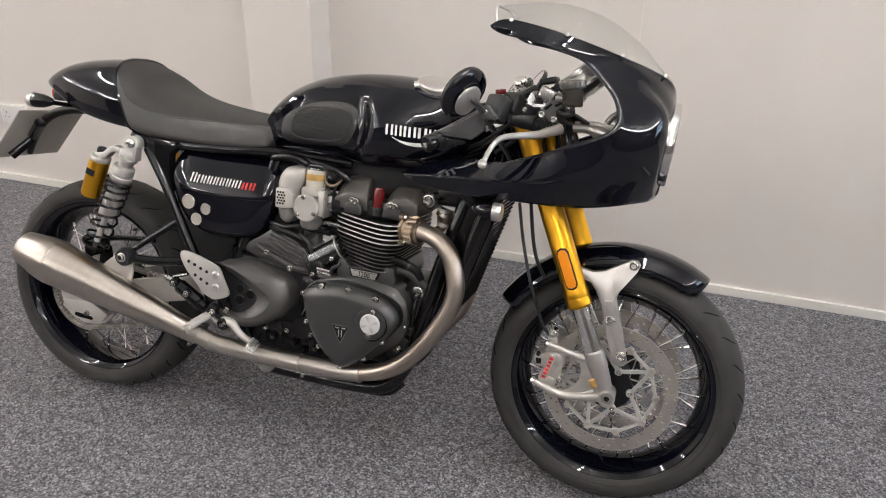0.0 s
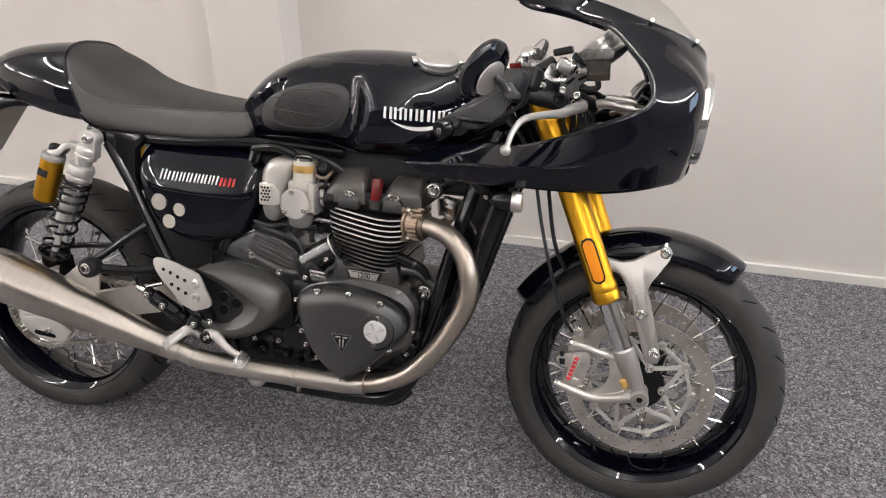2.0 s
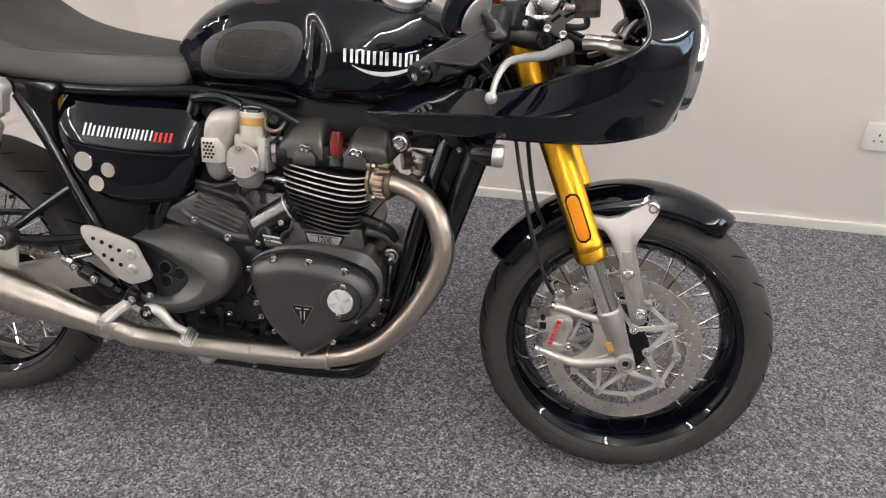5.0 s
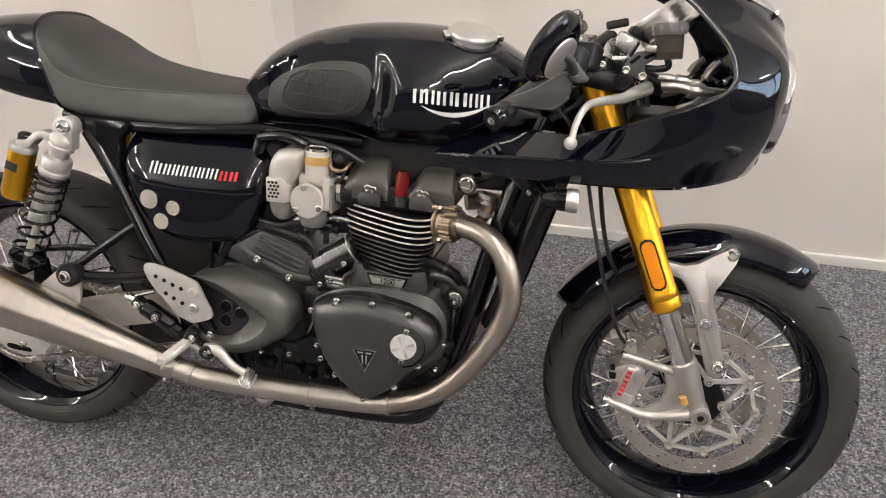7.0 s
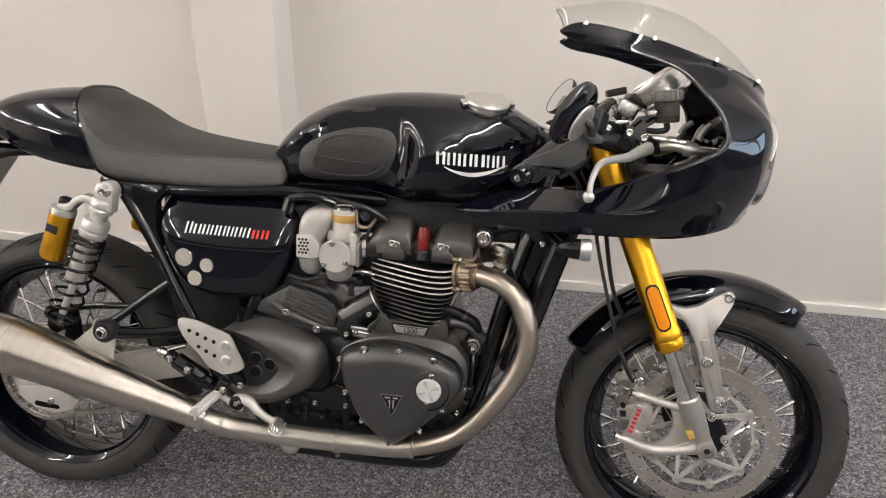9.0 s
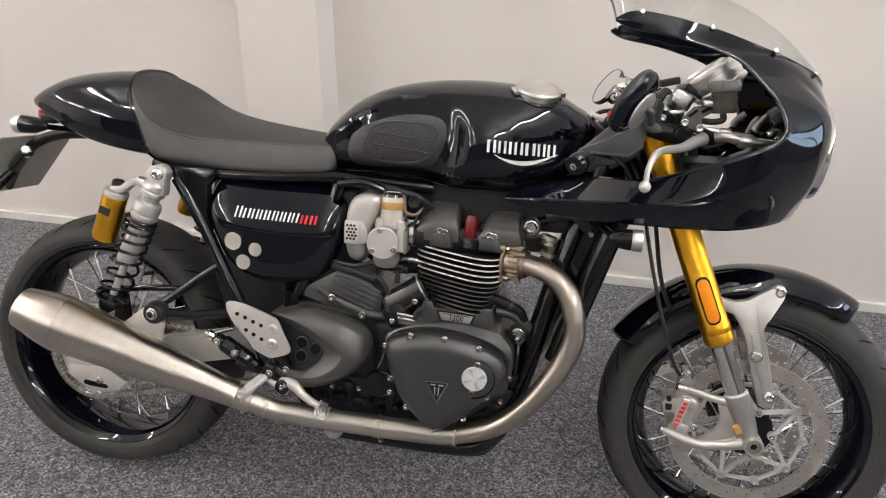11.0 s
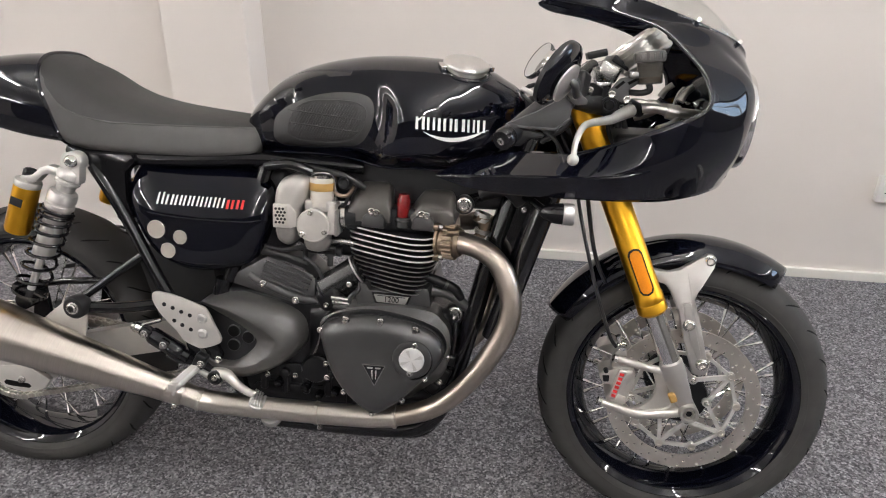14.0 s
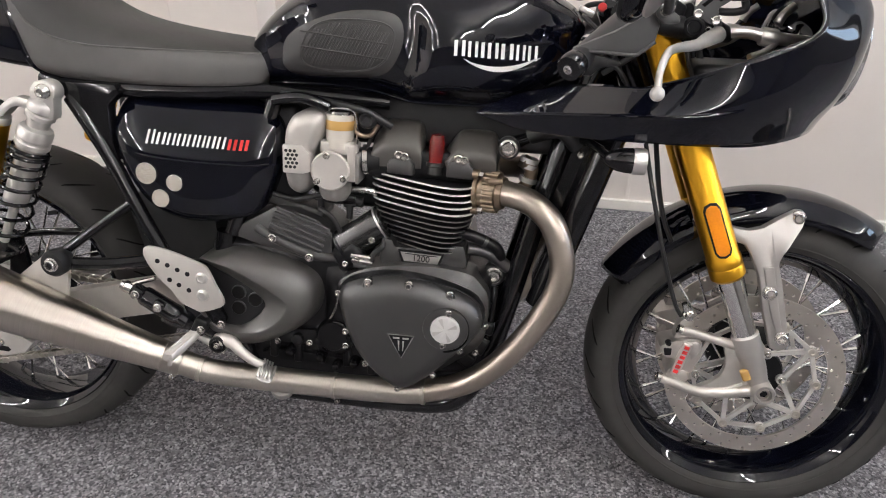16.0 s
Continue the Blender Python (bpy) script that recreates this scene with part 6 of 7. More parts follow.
muff_a, muff_b = Vector((0.415, -0.186, 0.2795)), Vector((-0.0605, -0.2442, 0.4480))
mlen = (muff_b - muff_a).length
MUFFLER = [(0.0225, 0), (0.0255, 0.004), (0.0268, 0.031), (0.0285, 0.062), (0.0328, 0.110), (0.0372, 0.155), (0.0438, 0.232), (0.0500, 0.310), (0.0553, 0.380), (0.0573, 0.408), (0.0577, 0.419), (0.0571, 0.430), (0.0540, 0.452), (0.0485, 0.474),
           (0.0438, mlen - 0.012), (0.0415, mlen - 0.003), (0.0395, mlen), (0.0370, mlen), (0.0365, mlen - 0.03), (0.01, mlen - 0.05)]
muffler = part("muffler", lathe(MUFFLER, (0, 0, 0), (1, 0, 0), 64), SPUN, bike, "brushed stainless steel megaphone silencer")
muffler.matrix_basis = Matrix.Translation(muff_a) @ (muff_b - muff_a).to_track_quat("X", "Z").to_matrix().to_4x4()
for u, r in ((0.033, 0.0268), (0.417, 0.0576)):
    part("weld_seam", lathe([(r, -0.0015), (r + 0.0010, 0), (r, 0.0015)], (u, 0, 0), (1, 0, 0), 64), SPUN, muffler)
part("silencer_bracket", plate([(0.128, 0.416), (0.182, 0.460), (0.226, 0.452), (0.217, 0.388), (0.205, 0.380)], -0.190, -0.182, 0.002), PALE, bike, "silver triangular silencer bracket")
hang = part("bracket_bush", lathe([(0.021, -0.012), (0.023, 0), (0.023, 0.014), (0.019, 0.020), (0.012, 0.021)], (0.218, -0.204, 0.457), (0, -1, 0), 28), PLASTIC, bike)
bolts(hang, BOLT_L, (0.218, -0.224, 0.457))
far_muffler = part("left_muffler", lathe(MUFFLER, (0, 0, 0), (1, 0, 0), 48), SPUN, bike, "brushed stainless steel megaphone silencer")
far_a, far_b = [Vector((q.x, -q.y, q.z)) for q in (muff_a, muff_b)]
far_muffler.matrix_basis = Matrix.Translation(far_a) @ (far_b - far_a).to_track_quat("X", "Z").to_matrix().to_4x4()
part("left_header", tube([(min(x, 1.02), -y * 0.80, z) for x, y, z in pipe_line] + [(0.677, 0.154, 0.246), (0.48, 0.174, 0.262), (0.425, 0.183, 0.273)], 0.0205, 20), HEADER, bike)
part("cross_pipe", tube([(0.91, -0.05, 0.205), (0.875, -0.075, 0.182), (0.77, -0.075, 0.178), (0.62, -0.07, 0.186), (0.52, -0.06, 0.20)], 0.012, 14), FRAME_BLACK, bike)
part("under_lug", lathe([(0.012, -0.010), (0.021, -0.008), (0.022, 0.0), (0.020, 0.006), (0.010, 0.008)], (0.572, -0.125, 0.2145), (0.1, -0.6, 0.8), 20), ALU, bike, "silver lug under the pipe")

# shock absorbers
for s in (-1, 1):
    y = s * 0.170
    a, b = Vector((0.213, y, 0.733)), Vector((0.088, y, 0.450))
    d = (b - a).normalized()
    L = (b - a).length
    shock = part("shock_absorber", lathe([(0.008, 0.012), (0.0205, 0.020), (0.0235, 0.024), (0.0235, 0.034), (0.0205, 0.037), (0.0235, 0.040), (0.0235, 0.046), (0.0185, 0.049), (0.0175, 0.062), (0.0250, 0.066), (0.0275, 0.072), (0.0275, 0.083), (0.0255, 0.085), (0.0255, 0.089), (0.0275, 0.091), (0.0275, 0.098), (0.0235, 0.101), (0.0235, 0.112), (0.0205, 0.114), (0.0205, 0.205), (0.012, 0.208), (0.0075, 0.212), (0.0075, L - 0.02), (0.016, L - 0.018), (0.016, L)], a, d, 32), SATIN, bike, "silver shock absorber with gold reservoir and black spring")
    part("shock_eye", lathe([(0.010, -0.016), (0.0180, -0.016), (0.0190, -0.013), (0.0190, 0.008), (0.0175, 0.010), (0.0130, 0.0105)], a, (0, s, 0), 28), SATIN, shock, "silver upper shock eye")
    part("eye_bolt", lathe([(0.0135, 0.008), (0.0135, 0.0125), (0.0125, 0.0165), (0.0095, 0.0200), (0.0062, 0.0215), (0.0058, 0.0180), (0.001, 0.0180)], a, (0, s, 0), 28), CHROME, shock, "domed chrome bolt")
    part("shock_eye", lathe([(0.010, -0.016), (0.018, -0.016), (0.018, 0.012), (0.010, 0.016)], b, (0, s, 0), 24), FRAME_BLACK, shock)
    side = d.cross(Vector((0, 1, 0))).normalized()
    oth = d.cross(side)
    coil = []
    turns, h0, h1 = 8.0, 0.104, L - 0.022
    for k in range(int(turns * 12) + 1):
        u = k / (turns * 12)
        w = u ** 1.5
        coil.append(a + d * (h0 + (h1 - h0) * w) + 0.0300 * (math.cos(2 * math.pi * turns * u) * side + math.sin(2 * math.pi * turns * u) * oth))
    part("spring", tube(coil, 0.0034, 8, 1), FRAME_BLACK, shock, "black coil spring")
    part("spring_seat", lathe([(0.020, -0.006), (0.034, -0.004), (0.034, 0.002), (0.020, 0.006)], a + d * (L - 0.018), d, 28), FRAME_BLACK, shock)
    ra, rb = Vector((0.113, y - s * 0.004, 0.691)), Vector((0.079, y - s * 0.004, 0.592))
    rd = (rb - ra).normalized()
    res = part("reservoir", lathe([(0.020, 0.008), (0.0245, 0.010), (0.0245, 0.101), (0.022, 0.109), (0.015, 0.112)], ra, rd, 36), GOLD, shock, "gold anodised reservoir with dark maker's mark")
    part("reservoir_head", lathe([(0.015, -0.004), (0.024, 0.0), (0.025, 0.003), (0.025, 0.011), (0.0245, 0.012)], ra, rd, 36), SATIN, shock)
    part("adjuster_knob", lathe([(0.006, -0.004), (0.0135, -0.006), (0.0135, -0.019), (0.011, -0.022), (0.003, -0.022)], ra, rd, 16), PLASTIC, shock, "black adjuster knob")
    part("clevis", plate([(0.188, 0.692), (0.189, 0.736), (0.198, 0.749), (0.213, 0.750), (0.224, 0.740), (0.229, 0.722), (0.226, 0.692)], y - 0.012, y + 0.012, 0.004), SATIN, shock)
    part("bridge", plate([(0.105, 0.702), (0.129, 0.703), (0.147, 0.718), (0.165, 0.724), (0.185, 0.720), (0.203, 0.708), (0.225, 0.702), (0.225, 0.689), (0.197, 0.692), (0.179, 0.703), (0.165, 0.708), (0.153, 0.704), (0.137, 0.690), (0.111, 0.686)], y - 0.012, y + 0.012, 0.004), SATIN, shock, "silver casting linking reservoir and shock")
    mk = plate([(-0.012, -0.008), (0.012, -0.008), (0.012, 0.008), (-0.012, 0.008)], -0.001, 0.001, 0.0005)
    bmesh.ops.transform(mk, matrix=Matrix.Translation(ra + rd * 0.042 + Vector((0, s * 0.0243, 0))) @ pose(0, 0, 0, 0, 19, 0), verts=mk.verts)
    part("maker_mark", mk, PLASTIC, shock, "dark blank maker's mark")

# rider's footrest, heel plate and brake pedal
HEEL = [(0.358, 0.480), (0.366, 0.489), (0.400, 0.485), (0.452, 0.468), (0.468, 0.459), (0.482, 0.430), (0.495, 0.403), (0.488, 0.390), (0.456, 0.379), (0.442, 0.382), (0.419, 0.393), (0.405, 0.412), (0.378, 0.439), (0.362, 0.464)]
heel = part("heel_plate", plate(HEEL, -0.186, -0.179, 0.002, 3), PALE, bike, "silver drilled heel plate")
for k, (x, z) in enumerate(((0.383, 0.465), (0.400, 0.459), (0.417, 0.452), (0.434, 0.446), (0.402, 0.433), (0.418, 0.425), (0.435, 0.417))):
    # dark disc on the plate, the shade of an uncut hole
    part("drilled_hole", lathe([(0.0042, 0), (0.0042, 0.0012), (0.0015, 0.0012)], (x, -0.1855, z), (0, -1, 0), 14), CASE_DARK, heel)
for z in (0.441, 0.410):
    part("heel_screw", lathe([(0.0105, 0.0), (0.0100, 0.0022), (0.0060, 0.0040), (0.0055, 0.0032), (0.002, 0.0030)], (0.4585, -0.1862, z), (0, -1, 0), 24), ALU, heel, "flat silver screw head")
part("rearset_plate", plate([(0.400, 0.42), (0.47, 0.40), (0.49, 0.36), (0.47, 0.32), (0.44, 0.325), (0.42, 0.36)], -0.168, -0.155, 0.004), FRAME_BLACK, bike, "black footrest hanger")
CYL_A, CYL_B = Vector((0.330, -0.170, 0.4025)), Vector((0.416, -0.170, 0.3530))
cyl = part("rear_master_cylinder", lathe([(0.008, -0.006), (0.0130, -0.004), (0.0130, 0.014), (0.0165, 0.017), (0.0175, 0.022), (0.0175, 0.080), (0.0160, 0.086), (0.0120, 0.090), (0.0115, 0.104), (0.008, 0.106)], CYL_A, CYL_B - CYL_A, 24), FRAME_BLACK, bike, "black rear brake master cylinder")
for u in (0.10, 0.52):
    q = CYL_A.lerp(CYL_B, u)
    part("mounting_lug", block((q.x + 0.002, -0.181, q.z + 0.004), (0.020, 0.014, 0.020), 0.005, (0, 30, 0)), FRAME_BLACK, cyl)
bolts(cyl, BOLT_M, (0.339, -0.188, 0.401), (0.377, -0.188, 0.380))
part("cylinder_web", plate([(0.372, 0.352), (0.392, 0.340), (0.432, 0.336), (0.440, 0.350), (0.412, 0.366)], -0.176, -0.160, 0.003), FRAME_BLACK, cyl)
banjo = part("hose_banjo", lathe([(0.006, -0.007), (0.0105, -0.006), (0.0105, 0.006), (0.0075, 0.008), (0.0070, 0.013), (0.002, 0.0135)], (0.318, -0.172, 0.4070), (-0.85, -0.3, 0.45), 16), BOLT, bike, "silver hose banjo")
part("hose_ferrule", tube([(0.320, -0.170, 0.4085), (0.336, -0.165, 0.4150), (0.362, -0.160, 0.4225)], [0.0060, 0.0050, 0.0046], 12), BOLT, banjo)
part("pushrod", tube([CYL_B + (CYL_B - CYL_A).normalized() * 0.004, Vector((0.448, -0.171, 0.331))], 0.0042, 10), BOLT, cyl)
PEG = ((0.444, -0.176, 0.342, 0.0080), (0.438, -0.192, 0.335, 0.0098), (0.4205, -0.235, 0.3195, 0.0104), (0.4180, -0.243, 0.3170, 0.0082))
peg = part("footrest", skin([[(x + u * w, y, z + v * 0.0062) for u, v in ((-1, -0.6), (-0.8, -1), (0.8, -1), (1, -0.6), (1, 0.6), (0.8, 1), (-0.8, 1), (-1, 0.6))] for x, y, z, w in PEG]), PALE, bike, "silver cast footrest with raised ridges")
for u in (-0.0066, -0.0022, 0.0022, 0.0066):
    part("footrest_ridge", tube([(PEG[1][0] + u, PEG[1][1], PEG[1][2] + 0.0062), (PEG[2][0] + u * 1.05, PEG[2][1], PEG[2][2] + 0.0062)], 0.0015, 6), PALE, peg)
part("feeler_pin", tube([(0.4205, -0.239, 0.315), (0.4190, -0.241, 0.302)], [0.0045, 0.0035], 10), PALE, peg)
part("footrest_pivot", block((0.448, -0.175, 0.350), (0.024, 0.026, 0.030), 0.006, (0, 25, 0)), CASE_DARK, bike)
bolts(bike, BOLT_M, (0.453, -0.189, 0.347), (0.482, -0.172, 0.352))
pedal = part("brake_pedal", tube([(0.484, -0.172, 0.324), (0.502, -0.176, 0.322), (0.524, -0.182, 0.306), (0.546, -0.186, 0.295), (0.562, -0.186, 0.289)], [0.0125, 0.0110, 0.0085, 0.0075, 0.0078], 14), PALE, bike, "silver brake pedal")
part("pedal_casting", plate([(0.470, 0.334), (0.489, 0.336), (0.494, 0.316), (0.486, 0.301), (0.468, 0.299), (0.461, 0.312)], -0.180, -0.166, 0.004), PALE, pedal)
part("pedal_pivot", lathe([(0.015, 0), (0.015, 0.012), (0.011, 0.014), (0.009, 0.010)], (0.478, -0.172, 0.318), (0, -1, 0), 24), CASE_DARK, pedal)
bolts(pedal, BOLT_S, (0.478, -0.1850, 0.318))
tip = part("pedal_tip", merged(*[tube([(0.560 + 0.0045 * k, -0.176, 0.2965 - 0.002 * k), (0.564 + 0.0045 * k, -0.205, 0.289 - 0.002 * k), (0.562 + 0.0045 * k, -0.210, 0.279 - 0.002 * k)], 0.0020, 8) for k in range(4)]), ALU, pedal, "ridged open pedal tip")
part("tip_frame", tube([(0.558, -0.178, 0.293), (0.558, -0.208, 0.280), (0.578, -0.209, 0.273), (0.580, -0.180, 0.286)], 0.0030, 8), ALU, pedal)
part("pedal_link", tube([(0.488, -0.172, 0.304), (0.466, -0.172, 0.313), (0.441, -0.170, 0.325)], [0.008, 0.0065, 0.0065], 10), ALU, pedal)

# side stand on the far side
stand = part("side_stand", tube([(0.55, 0.11, 0.215), (0.60, 0.17, 0.145), (0.64, 0.238, 0.066)], 0.012, 14), FRAME_BLACK, bike, "black side stand")
part("stand_foot", block((0.645, 0.247, 0.0655), (0.06, 0.035, 0.008), 0.002, (LEAN_SIDE, 0, 0)), FRAME_BLACK, stand)

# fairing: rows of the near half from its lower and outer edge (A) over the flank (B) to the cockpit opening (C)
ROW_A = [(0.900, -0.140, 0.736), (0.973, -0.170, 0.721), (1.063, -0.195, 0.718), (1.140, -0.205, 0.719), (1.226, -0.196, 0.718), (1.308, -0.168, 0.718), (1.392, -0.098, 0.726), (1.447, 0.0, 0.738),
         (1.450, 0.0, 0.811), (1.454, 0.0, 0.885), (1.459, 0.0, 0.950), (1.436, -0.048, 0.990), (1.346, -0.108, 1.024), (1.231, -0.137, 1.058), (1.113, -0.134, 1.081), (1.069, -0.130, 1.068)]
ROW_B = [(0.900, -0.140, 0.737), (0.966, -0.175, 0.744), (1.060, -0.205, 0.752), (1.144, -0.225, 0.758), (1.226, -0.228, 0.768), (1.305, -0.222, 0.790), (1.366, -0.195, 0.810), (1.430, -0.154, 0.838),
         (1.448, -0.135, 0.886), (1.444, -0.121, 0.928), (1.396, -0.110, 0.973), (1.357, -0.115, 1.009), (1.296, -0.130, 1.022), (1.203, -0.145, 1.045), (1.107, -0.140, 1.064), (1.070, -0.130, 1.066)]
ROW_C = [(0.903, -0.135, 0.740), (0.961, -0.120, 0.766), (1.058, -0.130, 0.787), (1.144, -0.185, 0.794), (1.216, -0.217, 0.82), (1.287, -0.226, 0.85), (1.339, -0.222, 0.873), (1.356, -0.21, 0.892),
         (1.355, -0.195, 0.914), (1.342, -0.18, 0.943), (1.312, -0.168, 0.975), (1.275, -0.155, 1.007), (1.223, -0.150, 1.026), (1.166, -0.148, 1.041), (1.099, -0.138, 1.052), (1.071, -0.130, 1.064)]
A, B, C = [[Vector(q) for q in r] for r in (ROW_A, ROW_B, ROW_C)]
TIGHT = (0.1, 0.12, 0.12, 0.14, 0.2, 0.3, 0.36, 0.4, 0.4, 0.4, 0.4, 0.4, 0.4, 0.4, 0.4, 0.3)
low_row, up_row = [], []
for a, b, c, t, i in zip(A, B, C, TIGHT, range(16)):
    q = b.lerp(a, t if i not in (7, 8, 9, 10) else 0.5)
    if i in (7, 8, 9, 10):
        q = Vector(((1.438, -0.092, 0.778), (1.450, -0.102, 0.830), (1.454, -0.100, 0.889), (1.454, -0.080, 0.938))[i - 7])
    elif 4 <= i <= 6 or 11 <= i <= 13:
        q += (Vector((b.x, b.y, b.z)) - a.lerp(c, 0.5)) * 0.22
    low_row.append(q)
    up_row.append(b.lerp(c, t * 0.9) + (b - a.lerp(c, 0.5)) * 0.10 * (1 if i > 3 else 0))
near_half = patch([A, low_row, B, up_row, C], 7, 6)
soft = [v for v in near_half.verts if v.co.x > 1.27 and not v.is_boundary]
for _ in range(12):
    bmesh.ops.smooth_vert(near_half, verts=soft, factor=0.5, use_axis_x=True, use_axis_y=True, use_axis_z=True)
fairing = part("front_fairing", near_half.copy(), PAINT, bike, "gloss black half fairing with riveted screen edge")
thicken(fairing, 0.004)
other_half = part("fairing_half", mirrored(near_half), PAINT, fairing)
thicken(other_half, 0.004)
for s in (-1, 1):
    part("edge_trim", tube([(q.x, q.y * -s, q.z) for q in C[3:]], 0.0017, 8), PLASTIC, fairing)
part("wing_crease", tube([b + Vector((0, -0.0015, 0.0)) for b in B[1:5]], 0.0022, 6), PAINT, fairing)
LAMP_C, LAMP_D = (1.4600, 0, 0.852), (1, 0, -0.063)
lamp = part("headlight", lathe([(0.086, -0.040), (0.0890, -0.014), (0.0905, 0.0), (0.0905, 0.006), (0.0885, 0.0095), (0.0850, 0.0090)], LAMP_C, LAMP_D, 56), CHROME, bike, "round headlight with chrome bezel in the nose")
part("reflector", lathe([(0.0865, 0.0030), (0.0600, 0.0010), (0.002, 0.0002)], LAMP_C, LAMP_D, 48), CHROME, lamp, "bright headlight reflector")
part("lens", lathe([(0.0872, 0.0050), (0.0865, 0.0085), (0.0820, 0.0100), (0.0550, 0.0118), (0.0300, 0.0124), (0.004, 0.0126)], LAMP_C, LAMP_D, 48), LENS, lamp, "clear headlight lens")
part("bucket", lathe([(0.070, -0.008), (0.075, -0.030), (0.074, -0.048), (0.067, -0.072), (0.054, -0.092), (0.036, -0.106), (0.018, -0.113), (0.002, -0.115)], (1.452, 0, 0.868), (1, 0, 0.02), 40), PAINT, lamp, "black headlight bucket")

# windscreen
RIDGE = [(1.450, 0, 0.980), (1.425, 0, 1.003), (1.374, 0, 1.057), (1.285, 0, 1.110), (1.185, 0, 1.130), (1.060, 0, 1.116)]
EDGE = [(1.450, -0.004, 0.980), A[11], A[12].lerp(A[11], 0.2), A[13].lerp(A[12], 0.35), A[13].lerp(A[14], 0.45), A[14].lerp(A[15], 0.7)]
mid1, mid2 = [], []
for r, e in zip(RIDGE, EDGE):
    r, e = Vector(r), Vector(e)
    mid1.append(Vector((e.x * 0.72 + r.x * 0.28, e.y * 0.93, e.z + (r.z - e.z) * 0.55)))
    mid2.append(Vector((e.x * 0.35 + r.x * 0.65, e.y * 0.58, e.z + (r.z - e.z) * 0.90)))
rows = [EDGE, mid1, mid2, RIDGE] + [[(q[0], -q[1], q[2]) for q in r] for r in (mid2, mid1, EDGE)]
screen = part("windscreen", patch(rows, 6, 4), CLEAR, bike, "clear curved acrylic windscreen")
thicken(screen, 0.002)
lip = [Vector(r[-1]) for r in rows]
# pale tube in place of the edge's highlight
part("screen_lip_glint", tube(lip, 0.0022, 8, 6), SCREEN_GLINT, screen, "rear edge of the screen, its highlight a pale tube")
for s in (-1, 1):
    for x, y, z in ((1.113, 0.136, 1.079), (1.232, 0.139, 1.057), (1.345, 0.110, 1.026), (1.432, 0.054, 0.994)):
        part("screen_bolt", lathe([(0.0054, -0.004), (0.0054, 0.002), (0.0040, 0.0045), (0.001, 0.0052)], (x, s * y, z), (0.15, s, 0.35), 12), BOLT, screen)

# cockpit
yoke = part("top_yoke", plate([(1.105, 0.897), (1.205, 0.905), (1.205, 0.918), (1.105, 0.912)], -0.128, 0.128, 0.004), YOKE, bike, "silver top yoke")
for s in (-1, 1):
    dx = 0 if s < 0 else 0.010
    part("bar_clamp", lathe([(0.020, 0), (0.030, 0.003), (0.031, 0.030), (0.028, 0.036), (0.010, 0.038)], (1.168 + dx, s * 0.102, 0.900), -down, 28), YOKE, yoke, "polished silver fork clamp")
    part("clamp_lug", block((1.200 + dx, s * 0.100, 0.935), (0.038, 0.034, 0.030), 0.006, (0, 25, 0)), YOKE, yoke)
    bar_in, bar_out = Vector((1.172 + dx, s * 0.100, 0.945)), Vector((1.030 + dx, s * 0.345, 0.833))
    hb = part("handlebar", tube([bar_in, bar_out], 0.011, 14), FRAME_BLACK, bike, "black clip-on handlebar")
    part("grip", tube([bar_in.lerp(bar_out, k) for k in (0.52, 0.54, 0.75, 0.95, 0.985)], [0.0175, 0.0158, 0.0152, 0.0152, 0.0162], 20), CABLE, hb, "black rubber grip")
    part("grip_flange", lathe([(0.014, -0.004), (0.024, -0.003), (0.024, 0.003), (0.014, 0.004)], bar_in.lerp(bar_out, 0.50), bar_out - bar_in, 24), CABLE, hb)
    end = part("bar_end", lathe([(0.0110, -0.006), (0.0162, -0.004), (0.0172, 0.002), (0.0172, 0.012), (0.0152, 0.016), (0.007, 0.017)], bar_out, bar_out - bar_in, 28), FRAME_BLACK, hb, "round black bar end weight")
    part("end_screw", lathe([(0.0058, 0.016), (0.0058, 0.019), (0.0034, 0.0195), (0.0025, 0.017)], bar_out, bar_out - bar_in, 14), BOLT, hb)
    sw = part("switch_housing", block(tuple(bar_in.lerp(bar_out, 0.40)), (0.034, 0.050, 0.056), 0.010, (0, 22, 58 if s < 0 else -58)), PLASTIC, hb, "black switch housing")
    part("switch_housing", block(tuple(bar_in.lerp(bar_out, 0.26) + Vector((0.004, 0, -0.004))), (0.030, 0.044, 0.044), 0.008, (0, 22, 58 if s < 0 else -58)), PLASTIC, hb)
    q = bar_in.lerp(bar_out, 0.40)
    part("kill_switch" if s < 0 else "switch", block((1.113 + dx, s * 0.168, 0.935), (0.020, 0.014, 0.010), 0.003, (0, -10, 58 if s < 0 else -58)), RED, hb, "red switch")
    mc = part("lever_mount", tube([(1.188 + dx, s * 0.150, 0.898), (1.228 + dx, s * 0.126, 0.880), (1.262 + dx, s * 0.100, 0.868)], [0.014, 0.015, 0.012], 16), CASE_DARK, hb)
    lv = part("brake_lever" if s < 0 else "clutch_lever", tube([(1.2395 + dx, s * 0.140, 0.870), (1.217 + dx, s * 0.170, 0.8618), (1.200 + dx, s * 0.200, 0.8565), (1.161 + dx, s * 0.262, 0.853), (1.146 + dx, s * 0.295, 0.846), (1.136 + dx, s * 0.322, 0.8255), (1.133 + dx, s * 0.345, 0.804)], [0.0120, 0.0100, 0.0080, 0.0060, 0.0054, 0.0047, 0.0045], 14), LEVER, bike, "silver ball-ended hand lever")
    bm = bmesh.new()
    bmesh.ops.create_uvsphere(bm, u_segments=20, v_segments=12, radius=0.0092)
    bmesh.ops.translate(bm, vec=(1.132 + dx, s * 0.348, 0.803), verts=bm.verts)
